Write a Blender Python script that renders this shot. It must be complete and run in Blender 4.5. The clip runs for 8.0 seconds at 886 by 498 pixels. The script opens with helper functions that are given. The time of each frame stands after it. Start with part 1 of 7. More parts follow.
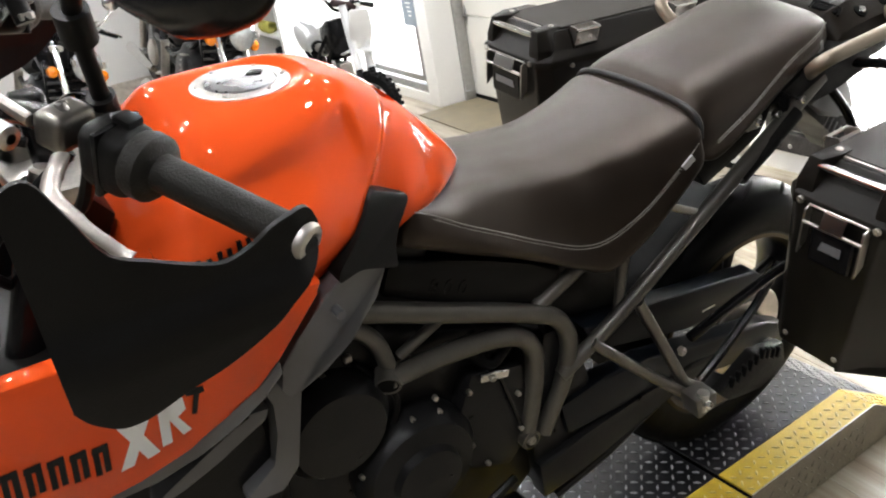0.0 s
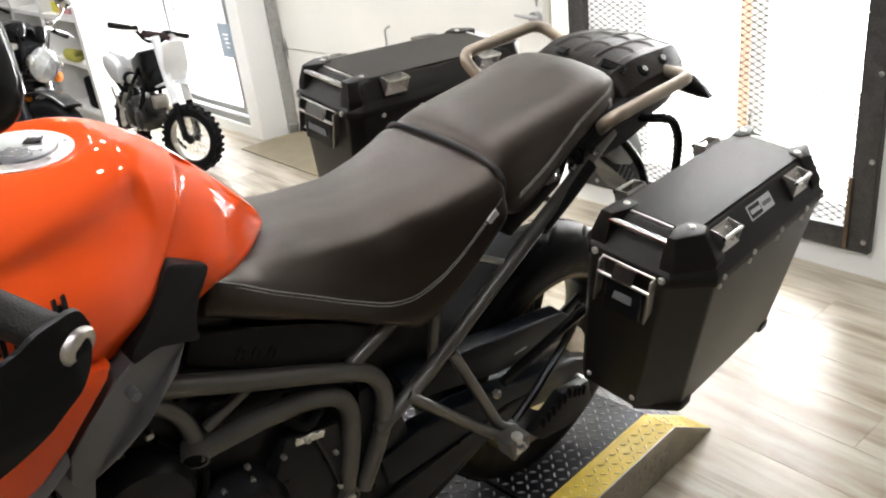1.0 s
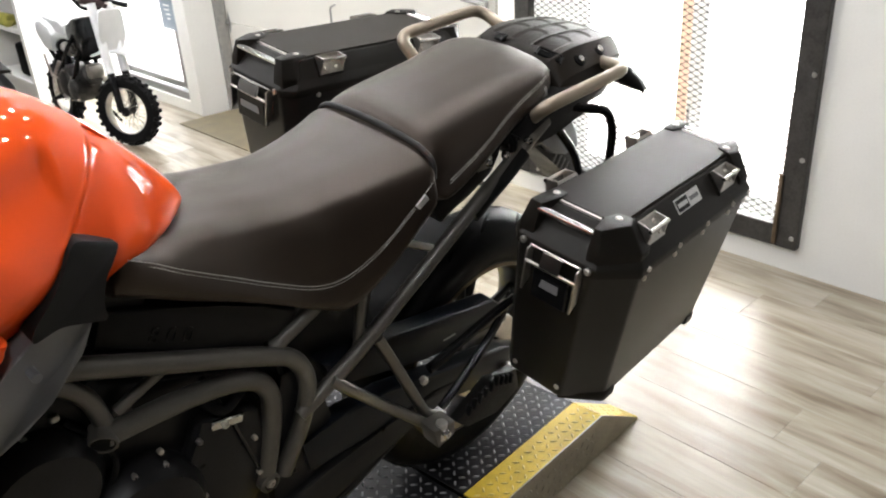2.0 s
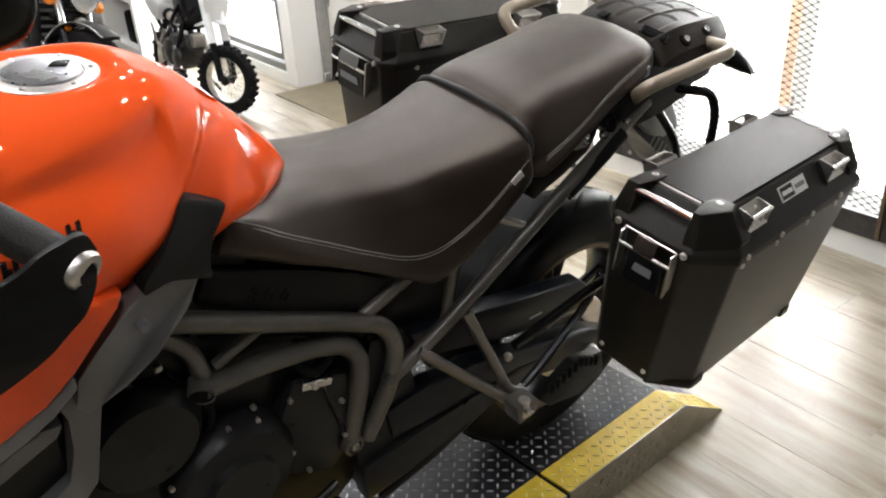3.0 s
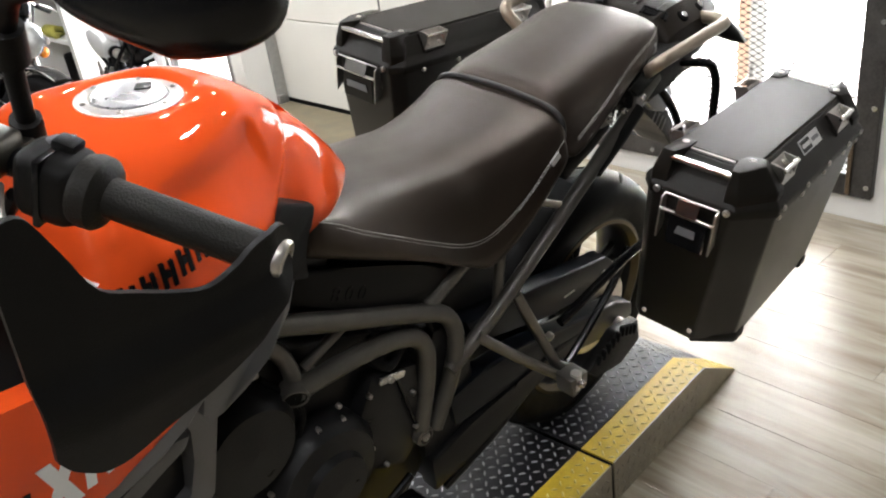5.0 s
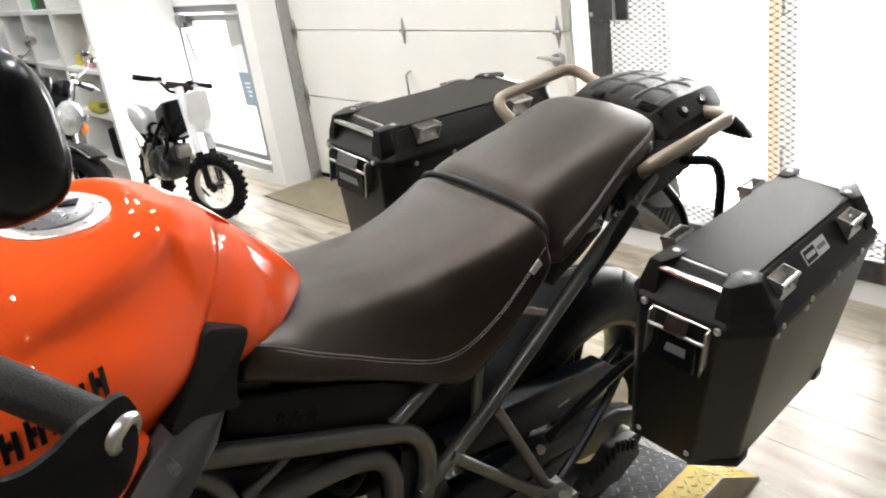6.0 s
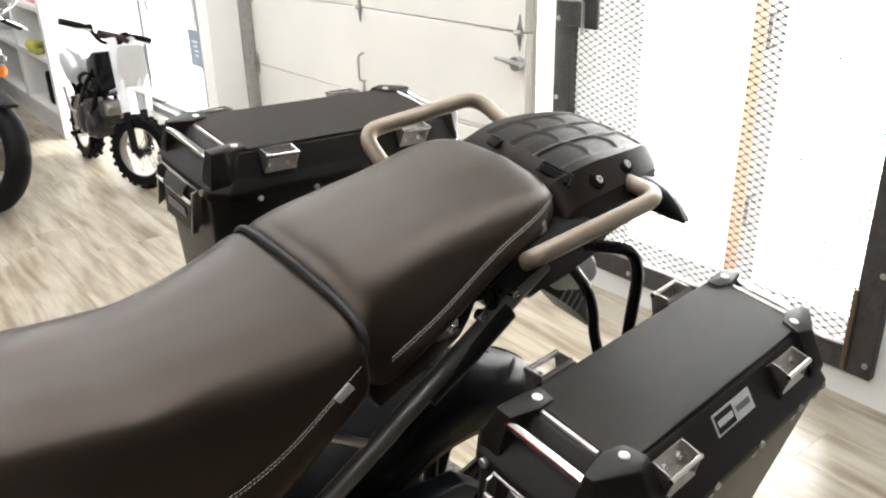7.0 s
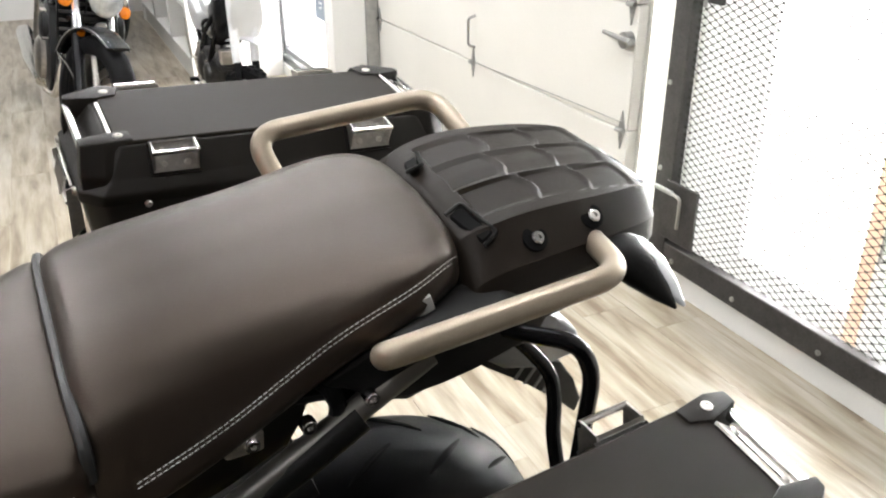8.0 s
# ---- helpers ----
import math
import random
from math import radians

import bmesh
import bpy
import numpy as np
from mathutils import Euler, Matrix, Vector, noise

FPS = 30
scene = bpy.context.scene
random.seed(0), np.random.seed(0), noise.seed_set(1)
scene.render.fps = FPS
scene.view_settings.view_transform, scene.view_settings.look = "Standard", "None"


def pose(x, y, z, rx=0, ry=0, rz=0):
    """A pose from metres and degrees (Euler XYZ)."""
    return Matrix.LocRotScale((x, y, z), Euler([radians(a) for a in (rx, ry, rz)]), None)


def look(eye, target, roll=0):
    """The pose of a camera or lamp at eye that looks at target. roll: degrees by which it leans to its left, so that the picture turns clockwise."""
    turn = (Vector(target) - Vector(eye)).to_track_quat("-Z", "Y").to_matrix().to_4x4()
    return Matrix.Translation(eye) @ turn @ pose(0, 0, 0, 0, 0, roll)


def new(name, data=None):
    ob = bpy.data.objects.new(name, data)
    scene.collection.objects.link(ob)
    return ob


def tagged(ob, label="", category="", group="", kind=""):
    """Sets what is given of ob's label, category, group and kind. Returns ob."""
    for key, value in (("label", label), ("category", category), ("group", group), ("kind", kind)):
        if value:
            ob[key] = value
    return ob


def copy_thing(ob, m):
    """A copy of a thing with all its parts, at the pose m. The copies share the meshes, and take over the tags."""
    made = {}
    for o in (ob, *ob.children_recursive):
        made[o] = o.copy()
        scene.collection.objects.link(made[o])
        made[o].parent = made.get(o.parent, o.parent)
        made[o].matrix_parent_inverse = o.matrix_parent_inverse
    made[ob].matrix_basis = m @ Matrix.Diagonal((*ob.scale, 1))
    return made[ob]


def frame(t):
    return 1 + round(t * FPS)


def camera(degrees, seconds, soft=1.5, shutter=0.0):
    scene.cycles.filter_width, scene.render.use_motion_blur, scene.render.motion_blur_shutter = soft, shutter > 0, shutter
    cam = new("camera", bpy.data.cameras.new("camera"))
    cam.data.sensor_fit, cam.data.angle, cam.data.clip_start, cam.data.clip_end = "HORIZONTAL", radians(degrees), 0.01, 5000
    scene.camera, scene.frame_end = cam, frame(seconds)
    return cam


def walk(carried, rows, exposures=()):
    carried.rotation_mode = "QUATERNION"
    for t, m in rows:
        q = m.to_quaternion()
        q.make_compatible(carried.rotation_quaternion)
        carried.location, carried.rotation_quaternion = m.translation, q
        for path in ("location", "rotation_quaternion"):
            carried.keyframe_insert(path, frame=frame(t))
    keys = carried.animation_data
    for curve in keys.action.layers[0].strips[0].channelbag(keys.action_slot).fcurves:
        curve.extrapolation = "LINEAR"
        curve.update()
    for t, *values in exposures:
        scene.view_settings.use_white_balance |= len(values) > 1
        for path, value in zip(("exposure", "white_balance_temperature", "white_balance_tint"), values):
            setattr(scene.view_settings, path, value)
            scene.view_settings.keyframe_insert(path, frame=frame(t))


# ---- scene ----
cam = camera(56.6, 8.0, soft=2.1)
PATH = [
    (0, (0.035, -0.132, 1.443), (0.785, 1.53, 0.62), -10.3),
    (0.5, (0.05, -0.136, 1.456), (0.891, 1.481, 0.633), -10.0),
    (1, (0.082, -0.137, 1.484), (1.181, 1.317, 0.661), -6.9),
    (1.2, (0.088, -0.14, 1.494), (1.286, 1.262, 0.722), -4.9),
    (2.3, (0.124, -0.145, 1.47), (1.299, 1.201, 0.572), -3.0),
    (2.5, (0.129, -0.152, 1.469), (1.253, 1.238, 0.572), -3.3),
    (3, (0.095, -0.136, 1.472), (1.114, 1.33, 0.569), -3.4),
    (3.5, (0.086, -0.111, 1.464), (1.021, 1.388, 0.525), -6.3),
    (4, (0.079, -0.082, 1.466), (1.004, 1.452, 0.577), -5.6),
    (4.5, (-0.023, -0.062, 1.476), (1.089, 1.349, 0.596), -7.2),
    (4.7, (-0.079, -0.066, 1.471), (1.054, 1.321, 0.579), -7.8),
    (5.8, (-0.003, -0.075, 1.493), (1.102, 1.387, 0.692), -9.6),
    (6, (0.087, -0.076, 1.489), (1.183, 1.429, 0.76), -8.5),
    (6.2, (0.186, -0.084, 1.492), (1.275, 1.455, 0.823), -6.0),
    (6.5, (0.317, -0.039, 1.489), (1.433, 1.386, 0.639), -4.2),
    (6.7, (0.389, 0.017, 1.482), (1.478, 1.435, 0.586), -6.4),
    (7, (0.52, 0.112, 1.481), (1.636, 1.57, 0.69), -1.3),
    (7.2, (0.603, 0.177, 1.485), (1.748, 1.616, 0.697), -2.1),
    (7.5, (0.72, 0.221, 1.466), (1.836, 1.643, 0.611), -1.7),
    (7.7, (0.816, 0.239, 1.452), (1.838, 1.730, 0.596), -2.0),
    (8, (0.99, 0.241, 1.445), (1.751, 1.87, 0.571), -0.3),
]
walk(cam, [(t, look(eye, target, roll)) for t, eye, target, roll in PATH],
     ((0.0, 0.36), (1.2, 0.28), (3.5, 0.16), (4.7, 0.18), (6.0, 0.27), (7.0, 0.28), (8.0, 0.40)))

# ---- light ----
world = bpy.data.worlds.new("world")
scene.world = world
world.use_nodes = True
wn = world.node_tree.nodes
sky = wn.new("ShaderNodeTexSky")
sky.sky_type = "NISHITA"
sky.sun_disc = False
sky.sun_elevation, sky.sun_rotation = radians(52), radians(185)
wn["Background"].inputs["Strength"].default_value = 0.12
world.node_tree.links.new(sky.outputs["Color"], wn["Background"].inputs["Color"])
sun = new("sun", bpy.data.lights.new("sun", "SUN"))
sun.data.energy, sun.data.angle, sun.data.color = 3.0, radians(0.6), (1, 0.95, 0.88)
sun.matrix_world = look((2, -10, 13), (3, 0, 0))


# ---- materials ----
def material(name, color, rough=0.5, metal=0.0, vary=0.2, scale=12.0, bump=0.0, grain=250.0, coat=0.0, emit=0.0, spec=0.5):
    """A surface with stains at one scale, grain at another, uneven gloss and fine relief."""
    m = bpy.data.materials.new(name)
    m.use_nodes = True
    n, l = m.node_tree.nodes, m.node_tree.links
    b = n["Principled BSDF"]
    b.inputs["Metallic"].default_value = metal
    b.inputs["Coat Weight"].default_value = coat
    b.inputs["Coat Roughness"].default_value = 0.025
    b.inputs["Specular IOR Level"].default_value = spec
    if emit:
        b.inputs["Emission Color"].default_value = (*color, 1)
        b.inputs["Emission Strength"].default_value = emit
    at = n.new("ShaderNodeTexCoord")
    big, fine = n.new("ShaderNodeTexNoise"), n.new("ShaderNodeTexNoise")
    big.inputs["Scale"].default_value, big.inputs["Detail"].default_value = scale, 5
    fine.inputs["Scale"].default_value, fine.inputs["Detail"].default_value = grain, 2
    l.new(at.outputs["Object"], big.inputs["Vector"])
    l.new(at.outputs["Object"], fine.inputs["Vector"])
    both = n.new("ShaderNodeMix")
    both.inputs[0].default_value = 0.35
    l.new(big.outputs["Fac"], both.inputs[2])
    l.new(fine.outputs["Fac"], both.inputs[3])
    ramp = n.new("ShaderNodeMapRange")
    ramp.inputs["From Min"].default_value, ramp.inputs["From Max"].default_value = 0.3, 0.7
    ramp.inputs["To Min"].default_value, ramp.inputs["To Max"].default_value = 1 - vary, 1 + vary
    l.new(both.outputs[0], ramp.inputs["Value"])
    col = n.new("ShaderNodeVectorMath")
    col.operation = "SCALE"
    col.inputs[0].default_value = color
    l.new(ramp.outputs["Result"], col.inputs["Scale"])
    l.new(col.outputs["Vector"], b.inputs["Base Color"])
    gloss = n.new("ShaderNodeMapRange")
    gloss.inputs["From Min"].default_value, gloss.inputs["From Max"].default_value = 0.3, 0.7
    gloss.inputs["To Min"].default_value, gloss.inputs["To Max"].default_value = rough * (1 - 0.5 * vary), min(1, rough * (1 + 0.5 * vary))
    l.new(big.outputs["Fac"], gloss.inputs["Value"])
    l.new(gloss.outputs["Result"], b.inputs["Roughness"])
    if bump:
        bp = n.new("ShaderNodeBump")
        bp.inputs["Strength"].default_value, bp.inputs["Distance"].default_value = bump, 0.001
        l.new(fine.outputs["Fac"], bp.inputs["Height"])
        l.new(bp.outputs["Normal"], b.inputs["Normal"])
    return m


def wood_floor():
    """Grey-tan vinyl planks: each plank its own tone, long grain along y, worn gloss."""
    m = material("vinyl_plank", (0.3, 0.25, 0.18), 0.26, grain=300)
    n, l = m.node_tree.nodes, m.node_tree.links
    b = n["Principled BSDF"]
    at = n.new("ShaderNodeTexCoord")
    info = n.new("ShaderNodeObjectInfo")
    shift = n.new("ShaderNodeVectorMath")
    shift.operation = "SCALE"
    shift.inputs[0].default_value = (31, 17, 5)
    l.new(info.outputs["Random"], shift.inputs["Scale"])
    move = n.new("ShaderNodeVectorMath")
    l.new(at.outputs["Object"], move.inputs[0])
    l.new(shift.outputs["Vector"], move.inputs[1])
    def streak(sx, sy, detail):
        mp = n.new("ShaderNodeMapping")
        mp.inputs["Scale"].default_value = (sx, sy, 1)
        t = n.new("ShaderNodeTexNoise")
        t.inputs["Scale"].default_value, t.inputs["Detail"].default_value = 1, detail
        t.inputs["Distortion"].default_value = 0.35
        l.new(move.outputs["Vector"], mp.inputs["Vector"])
        l.new(mp.outputs["Vector"], t.inputs["Vector"])
        return t.outputs["Fac"]
    ramp = n.new("ShaderNodeValToRGB")
    e = ramp.color_ramp.elements
    e[0].position, e[0].color = 0.3, (0.19, 0.148, 0.098, 1)
    e[1].position, e[1].color = 0.68, (0.48, 0.445, 0.375, 1)
    mid = e.new(0.5)
    mid.color = (0.375, 0.325, 0.245, 1)
    l.new(streak(19, 2.4, 9), ramp.inputs["Fac"])
    fine = n.new("ShaderNodeMapRange")
    fine.inputs["To Min"].default_value, fine.inputs["To Max"].default_value = 0.78, 1.18
    l.new(streak(150, 7, 5), fine.inputs["Value"])
    tone = n.new("ShaderNodeMapRange")
    tone.inputs["To Min"].default_value, tone.inputs["To Max"].default_value = 0.95, 1.05
    l.new(info.outputs["Random"], tone.inputs["Value"])
    mul = n.new("ShaderNodeMath")
    mul.operation = "MULTIPLY"
    l.new(fine.outputs["Result"], mul.inputs[0])
    l.new(tone.outputs["Result"], mul.inputs[1])
    out = n.new("ShaderNodeVectorMath")
    out.operation = "SCALE"
    l.new(ramp.outputs["Color"], out.inputs[0])
    l.new(mul.outputs[0], out.inputs["Scale"])
    l.new(out.outputs["Vector"], b.inputs["Base Color"])
    worn = n.new("ShaderNodeMapRange")
    worn.inputs["From Min"].default_value, worn.inputs["From Max"].default_value = 0.2, 0.8
    worn.inputs["To Min"].default_value, worn.inputs["To Max"].default_value = 0.27, 0.38
    l.new(streak(14, 3, 3), worn.inputs["Value"])
    l.new(worn.outputs["Result"], b.inputs["Roughness"])
    return m


M_FLOOR = wood_floor()
M_WALL = material("white_wall_paint", (0.86, 0.855, 0.83), 0.55, vary=0.04, scale=3, bump=0.1, grain=120)
M_DOORWHITE = material("cream_steel_door", (0.84, 0.825, 0.765), 0.4, vary=0.05, scale=2, bump=0.15, grain=160)
# The ceiling is out of view; its colour is darkened to hold reflections down.
M_CEIL = material("darkened_ceiling", (0.15, 0.15, 0.148), 0.8, vary=0.04)
M_STEEL_DK = material("dark_steel_frame", (0.055, 0.052, 0.05), 0.5, 0.4, 0.45, 25, 0.2, 120)
M_GALV = material("galvanised_steel", (0.42, 0.42, 0.41), 0.42, 0.9, 0.2, 30)
M_MESH = material("expanded_metal", (0.05, 0.045, 0.04), 0.55, 0.5, 0.2)
M_RED = material("orange_red_tank_paint", (0.80, 0.088, 0.016), 0.35, 0.0, 0.03, 3, coat=0.8, spec=0.0)
M_SEAT = material("black_seat_vinyl", (0.0095, 0.0066, 0.0048), 0.34, 0.0, 0.15, 9, 0.35, 900, spec=0.55)
# Brown tint and sheen imitate warm reflections on the black vinyl.
_b = M_SEAT.node_tree.nodes["Principled BSDF"]
_b.inputs["Specular Tint"].default_value = (1.0, 0.82, 0.69, 1)
_b.inputs["Sheen Weight"].default_value, _b.inputs["Sheen Roughness"].default_value, _b.inputs["Sheen Tint"].default_value = 0.04, 0.4, (1.0, 0.8, 0.62, 1)
M_SEATSIDE = material("black_seat_side", (0.006, 0.006, 0.006), 0.6, 0.0, 0.15, 9, 0.35, 900, spec=0.2)
M_THREAD = material("grey_thread", (0.55, 0.53, 0.49), 0.7)
M_PIPING = material("seat_piping", (0.012, 0.012, 0.012), 0.45)
M_PLASTIC = material("textured_black_plastic", (0.0085, 0.0082, 0.0078), 0.42, 0.0, 0.2, 20, 0.3, 700, spec=0.13)
M_GLOSSBLK = material("satin_black_plastic", (0.005, 0.005, 0.0055), 0.24, 0.0, 0.15, 20, spec=0.25)
M_GREYPL = material("dark_grey_plastic", (0.140, 0.140, 0.145), 0.40, 0.0, 0.1, 15, 0.1, 500)
M_FRAME = material("bronze_grey_frame_paint", (0.112, 0.105, 0.093), 0.33, 0.45, 0.15, 25, 0.1, 400)
M_GRAB = material("grey_cast_rail", (0.30, 0.25, 0.19), 0.38, 0.5, 0.12, 25, 0.12, 500)
M_BRACKET = material("satin_steel_bracket", (0.16, 0.15, 0.135), 0.30, 0.85, 0.15, 25)
# Eye steel darkened all over to imitate the shade inside the cups.
M_EYE = material("shaded_steel_eye", (0.50, 0.48, 0.45), 0.36, 1.0, 0.25, 40)
M_ENGINE = material("black_engine_paint", (0.012, 0.012, 0.0126), 0.32, 0.0, 0.3, 20, 0.2, 300, spec=0.2)
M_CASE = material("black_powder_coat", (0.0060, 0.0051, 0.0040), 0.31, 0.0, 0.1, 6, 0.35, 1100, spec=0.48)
# Same coat as the body; the lid's warm sheen is put into its base colour.
M_LID = material("black_powder_coat_lid_sheen", (0.0150, 0.0120, 0.0088), 0.44, 0.0, 0.15, 6, 0.35, 1100, spec=0.10)
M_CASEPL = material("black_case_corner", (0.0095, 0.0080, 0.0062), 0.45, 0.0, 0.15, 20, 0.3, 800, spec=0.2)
M_CHROME = material("polished_steel", (0.72, 0.71, 0.69), 0.16, 1.0, 0.15, 30)
M_STEEL = material("brushed_steel", (0.62, 0.59, 0.55), 0.36, 1.0, 0.2, 40)
M_RUBBER = material("tyre_rubber", (0.006, 0.006, 0.0064), 0.5, 0.0, 0.25, 30, 0.2, 300, spec=0.11)
M_RIM = material("black_rim", (0.006, 0.006, 0.0065), 0.3, 0.0, 0.15, spec=0.3)
M_SWING = material("dark_blue_grey_swingarm", (0.005, 0.007, 0.0105), 0.33, 0.0, 0.15, 20, spec=0.22)
M_PLATE_BK = material("black_tread_plate", (0.014, 0.014, 0.016), 0.34, 0.3, 0.35, 25)
# Worn lug metal, its grey raised to imitate white glints.
M_PLATE_LUG = material("worn_tread_lug_glint", (0.26, 0.26, 0.265), 0.38, 0.7, 0.5, 18)
M_YELLOW = material("yellow_tread_paint", (0.56, 0.39, 0.020), 0.42, 0.0, 0.25, 18)
M_YELLOWLUG = material("yellow_tread_lug", (0.66, 0.55, 0.16), 0.4, 0.1, 0.3, 18)
M_PLATE_SIDE = material("bare_tread_side", (0.32, 0.285, 0.22), 0.42, 0.4, 0.3, 14)
M_WHITE = material("white_plastic", (0.75, 0.76, 0.77), 0.3, vary=0.05)
M_AMBER = material("amber_lens", (0.8, 0.22, 0.01), 0.2, coat=0.6)
M_LABEL = material("silver_label", (0.55, 0.55, 0.54), 0.35, 0.3)
M_BAGBLK = material("matte_black", (0.003, 0.003, 0.003), 0.7, spec=0.08)
def daylit(name, color, through_):
    """A pale frame surface; an added translucent share imitates the daylight glare on it."""
    m = material(name, color, 0.5, vary=0.05)
    n, l = m.node_tree.nodes, m.node_tree.links
    tr, mix = n.new("ShaderNodeBsdfTranslucent"), n.new("ShaderNodeMixShader")
    tr.inputs["Color"].default_value = (*color, 1)
    mix.inputs["Fac"].default_value = through_
    l.new(n["Principled BSDF"].outputs["BSDF"], mix.inputs[1])
    l.new(tr.outputs["BSDF"], mix.inputs[2])
    l.new(mix.outputs["Shader"], n["Material Output"].inputs["Surface"])
    return m


M_GLASS = bpy.data.materials.new("clear_glass")
M_GLASS.use_nodes = True
_g = M_GLASS.node_tree.nodes["Principled BSDF"]
_g.inputs["Transmission Weight"].default_value, _g.inputs["Roughness"].default_value, _g.inputs["IOR"].default_value = 1.0, 0.0, 1.45


# ---- building ----
def mesh_of(bm, mat, sharp=38):
    bmesh.ops.recalc_face_normals(bm, faces=bm.faces)
    me = bpy.data.meshes.new("m")
    bm.to_mesh(me)
    bm.free()
    for p in me.polygons:
        p.use_smooth = True
    me.set_sharp_from_angle(angle=radians(sharp))
    for k in (mat if isinstance(mat, (list, tuple)) else [mat]):
        me.materials.append(k)
    return me


def part(name, bm, mat, parent=None, label="", sharp=38):
    ob = new(name, mesh_of(bm, mat, sharp))
    ob.parent = parent
    if label:
        tagged(ob, label)
    return ob


def thing(name, label, category, group="", m=None):
    ob = new(name)
    ob.empty_display_size = 0.1
    if m:
        ob.matrix_world = m
    return tagged(ob, label, category, group)


def structure(name, bm, mat, label, sharp=38):
    return tagged(part(name, bm, mat, sharp=sharp), label, "", "", "structure")


def box(lo, hi, bevel=0.0, bm=None, m=None, seg=1):
    bm = bm or bmesh.new()
    c = [(a + b) / 2 for a, b in zip(lo, hi)]
    s = [abs(b - a) for a, b in zip(lo, hi)]
    t = Matrix.Translation(c) @ Matrix.Diagonal((*s, 1))
    r = bmesh.ops.create_cube(bm, size=1, matrix=(m @ t) if m else t)
    if bevel:
        e = list({e for v in r["verts"] for e in v.link_edges})
        bmesh.ops.bevel(bm, geom=e, offset=min(bevel, 0.45 * min(s)), segments=seg, affect="EDGES", profile=0.6)
    return bm


def loft(rings, bm=None, closed=True, cap=True):
    bm = bm or bmesh.new()
    vs = [[bm.verts.new(p) for p in r] for r in rings]
    n = len(rings[0])
    for a, b in zip(vs, vs[1:]):
        for k in range(n if closed else n - 1):
            q = [a[k], a[(k + 1) % n], b[(k + 1) % n], b[k]]
            bm.faces.new(q)
    if cap and closed:
        bm.faces.new(vs[0][::-1])
        bm.faces.new(vs[-1])
    return bm


def spline(pts, steps=6):
    """Points of a smooth line through pts."""
    p = [Vector(q) for q in pts]
    p = [2 * p[0] - p[1]] + p + [2 * p[-1] - p[-2]]
    out = []
    for a, b, c, d in zip(p, p[1:], p[2:], p[3:]):
        for k in range(steps):
            t = k / steps
            out.append(0.5 * (2 * b + (c - a) * t + (2 * a - 5 * b + 4 * c - d) * t * t + (3 * b - a - 3 * c + d) * t**3))
    return out + [p[-2]]


def rounded(pts, r, steps=5):
    """A polyline with its corners rounded to about radius r."""
    p = [Vector(q) for q in pts]
    out = [p[0]]
    for a, b, c in zip(p, p[1:], p[2:]):
        da, dc = (a - b), (c - b)
        k = min(r, 0.48 * da.length, 0.48 * dc.length)
        s, e = b + da.normalized() * k, b + dc.normalized() * k
        for i in range(steps + 1):
            t = i / steps
            out.append(s * (1 - t) ** 2 + b * 2 * t * (1 - t) + e * t * t)
    return out + [p[-1]]


def tube(pts, r, n=10, bm=None, flat=1.0, cap=True):
    """A pipe along pts; r one radius or one for each point."""
    bm = bm or bmesh.new()
    pts = [Vector(p) for p in pts]
    rs = r if isinstance(r, (list, tuple)) else [r] * len(pts)
    up = None
    rings = []
    for i, p in enumerate(pts):
        d = (pts[min(i + 1, len(pts) - 1)] - pts[max(i - 1, 0)]).normalized()
        if up is None:
            up = d.orthogonal().normalized() if abs(d.z) > 0.95 else d.cross(Vector((0, 0, 1))).normalized()
        side = (up - d * up.dot(d)).normalized()
        up = side
        other = d.cross(side)
        rings.append([p + rs[i] * (math.cos(a) * side + flat * math.sin(a) * other) for a in (2 * math.pi * k / n for k in range(n))])
    return loft(rings, bm, cap=cap)


def rod(a, b, r, n=10, bm=None, r2=None):
    return tube([a, b], [r, r if r2 is None else r2], n, bm)


def prism(poly, axis, lo, hi, bevel=0.0, bm=None, seg=2):
    """A polygon in the plane across axis (0 x, 1 y, 2 z), drawn out from lo to hi."""
    own = bmesh.new()
    def at(p, h):
        q = list(p)
        q.insert(axis, h)
        return q
    loft([[at(p, lo) for p in poly], [at(p, hi) for p in poly]], own)
    if bevel:
        bmesh.ops.bevel(own, geom=list(own.edges), offset=bevel, segments=seg, affect="EDGES", profile=0.6, clamp_overlap=True)
    if bm is None:
        return own
    me = bpy.data.meshes.new("t")
    own.to_mesh(me)
    own.free()
    bm.from_mesh(me)
    bpy.data.meshes.remove(me)
    return bm


def lathe(profile, axis_m, n=24, bm=None):
    """Turns (radius, height) pairs round the z axis of axis_m."""
    rings = [[axis_m @ Vector((r * math.cos(2 * math.pi * k / n), r * math.sin(2 * math.pi * k / n), h)) for k in range(n)] for r, h in profile]
    return loft(rings, bm, cap=False)


def along(p, d):
    """A pose at p whose z axis points along d."""
    return Matrix.Translation(p) @ Vector(d).to_track_quat("Z", "Y").to_matrix().to_4x4()


def bolt(p, d, r=0.006, h=0.004, bm=None):
    m = along(p, d)
    return lathe([(r, -h), (r, h * 0.6), (r * 0.8, h), (r * 0.42, h), (r * 0.38, h * 0.45), (0.0002, h * 0.45)], m, 10, bm)


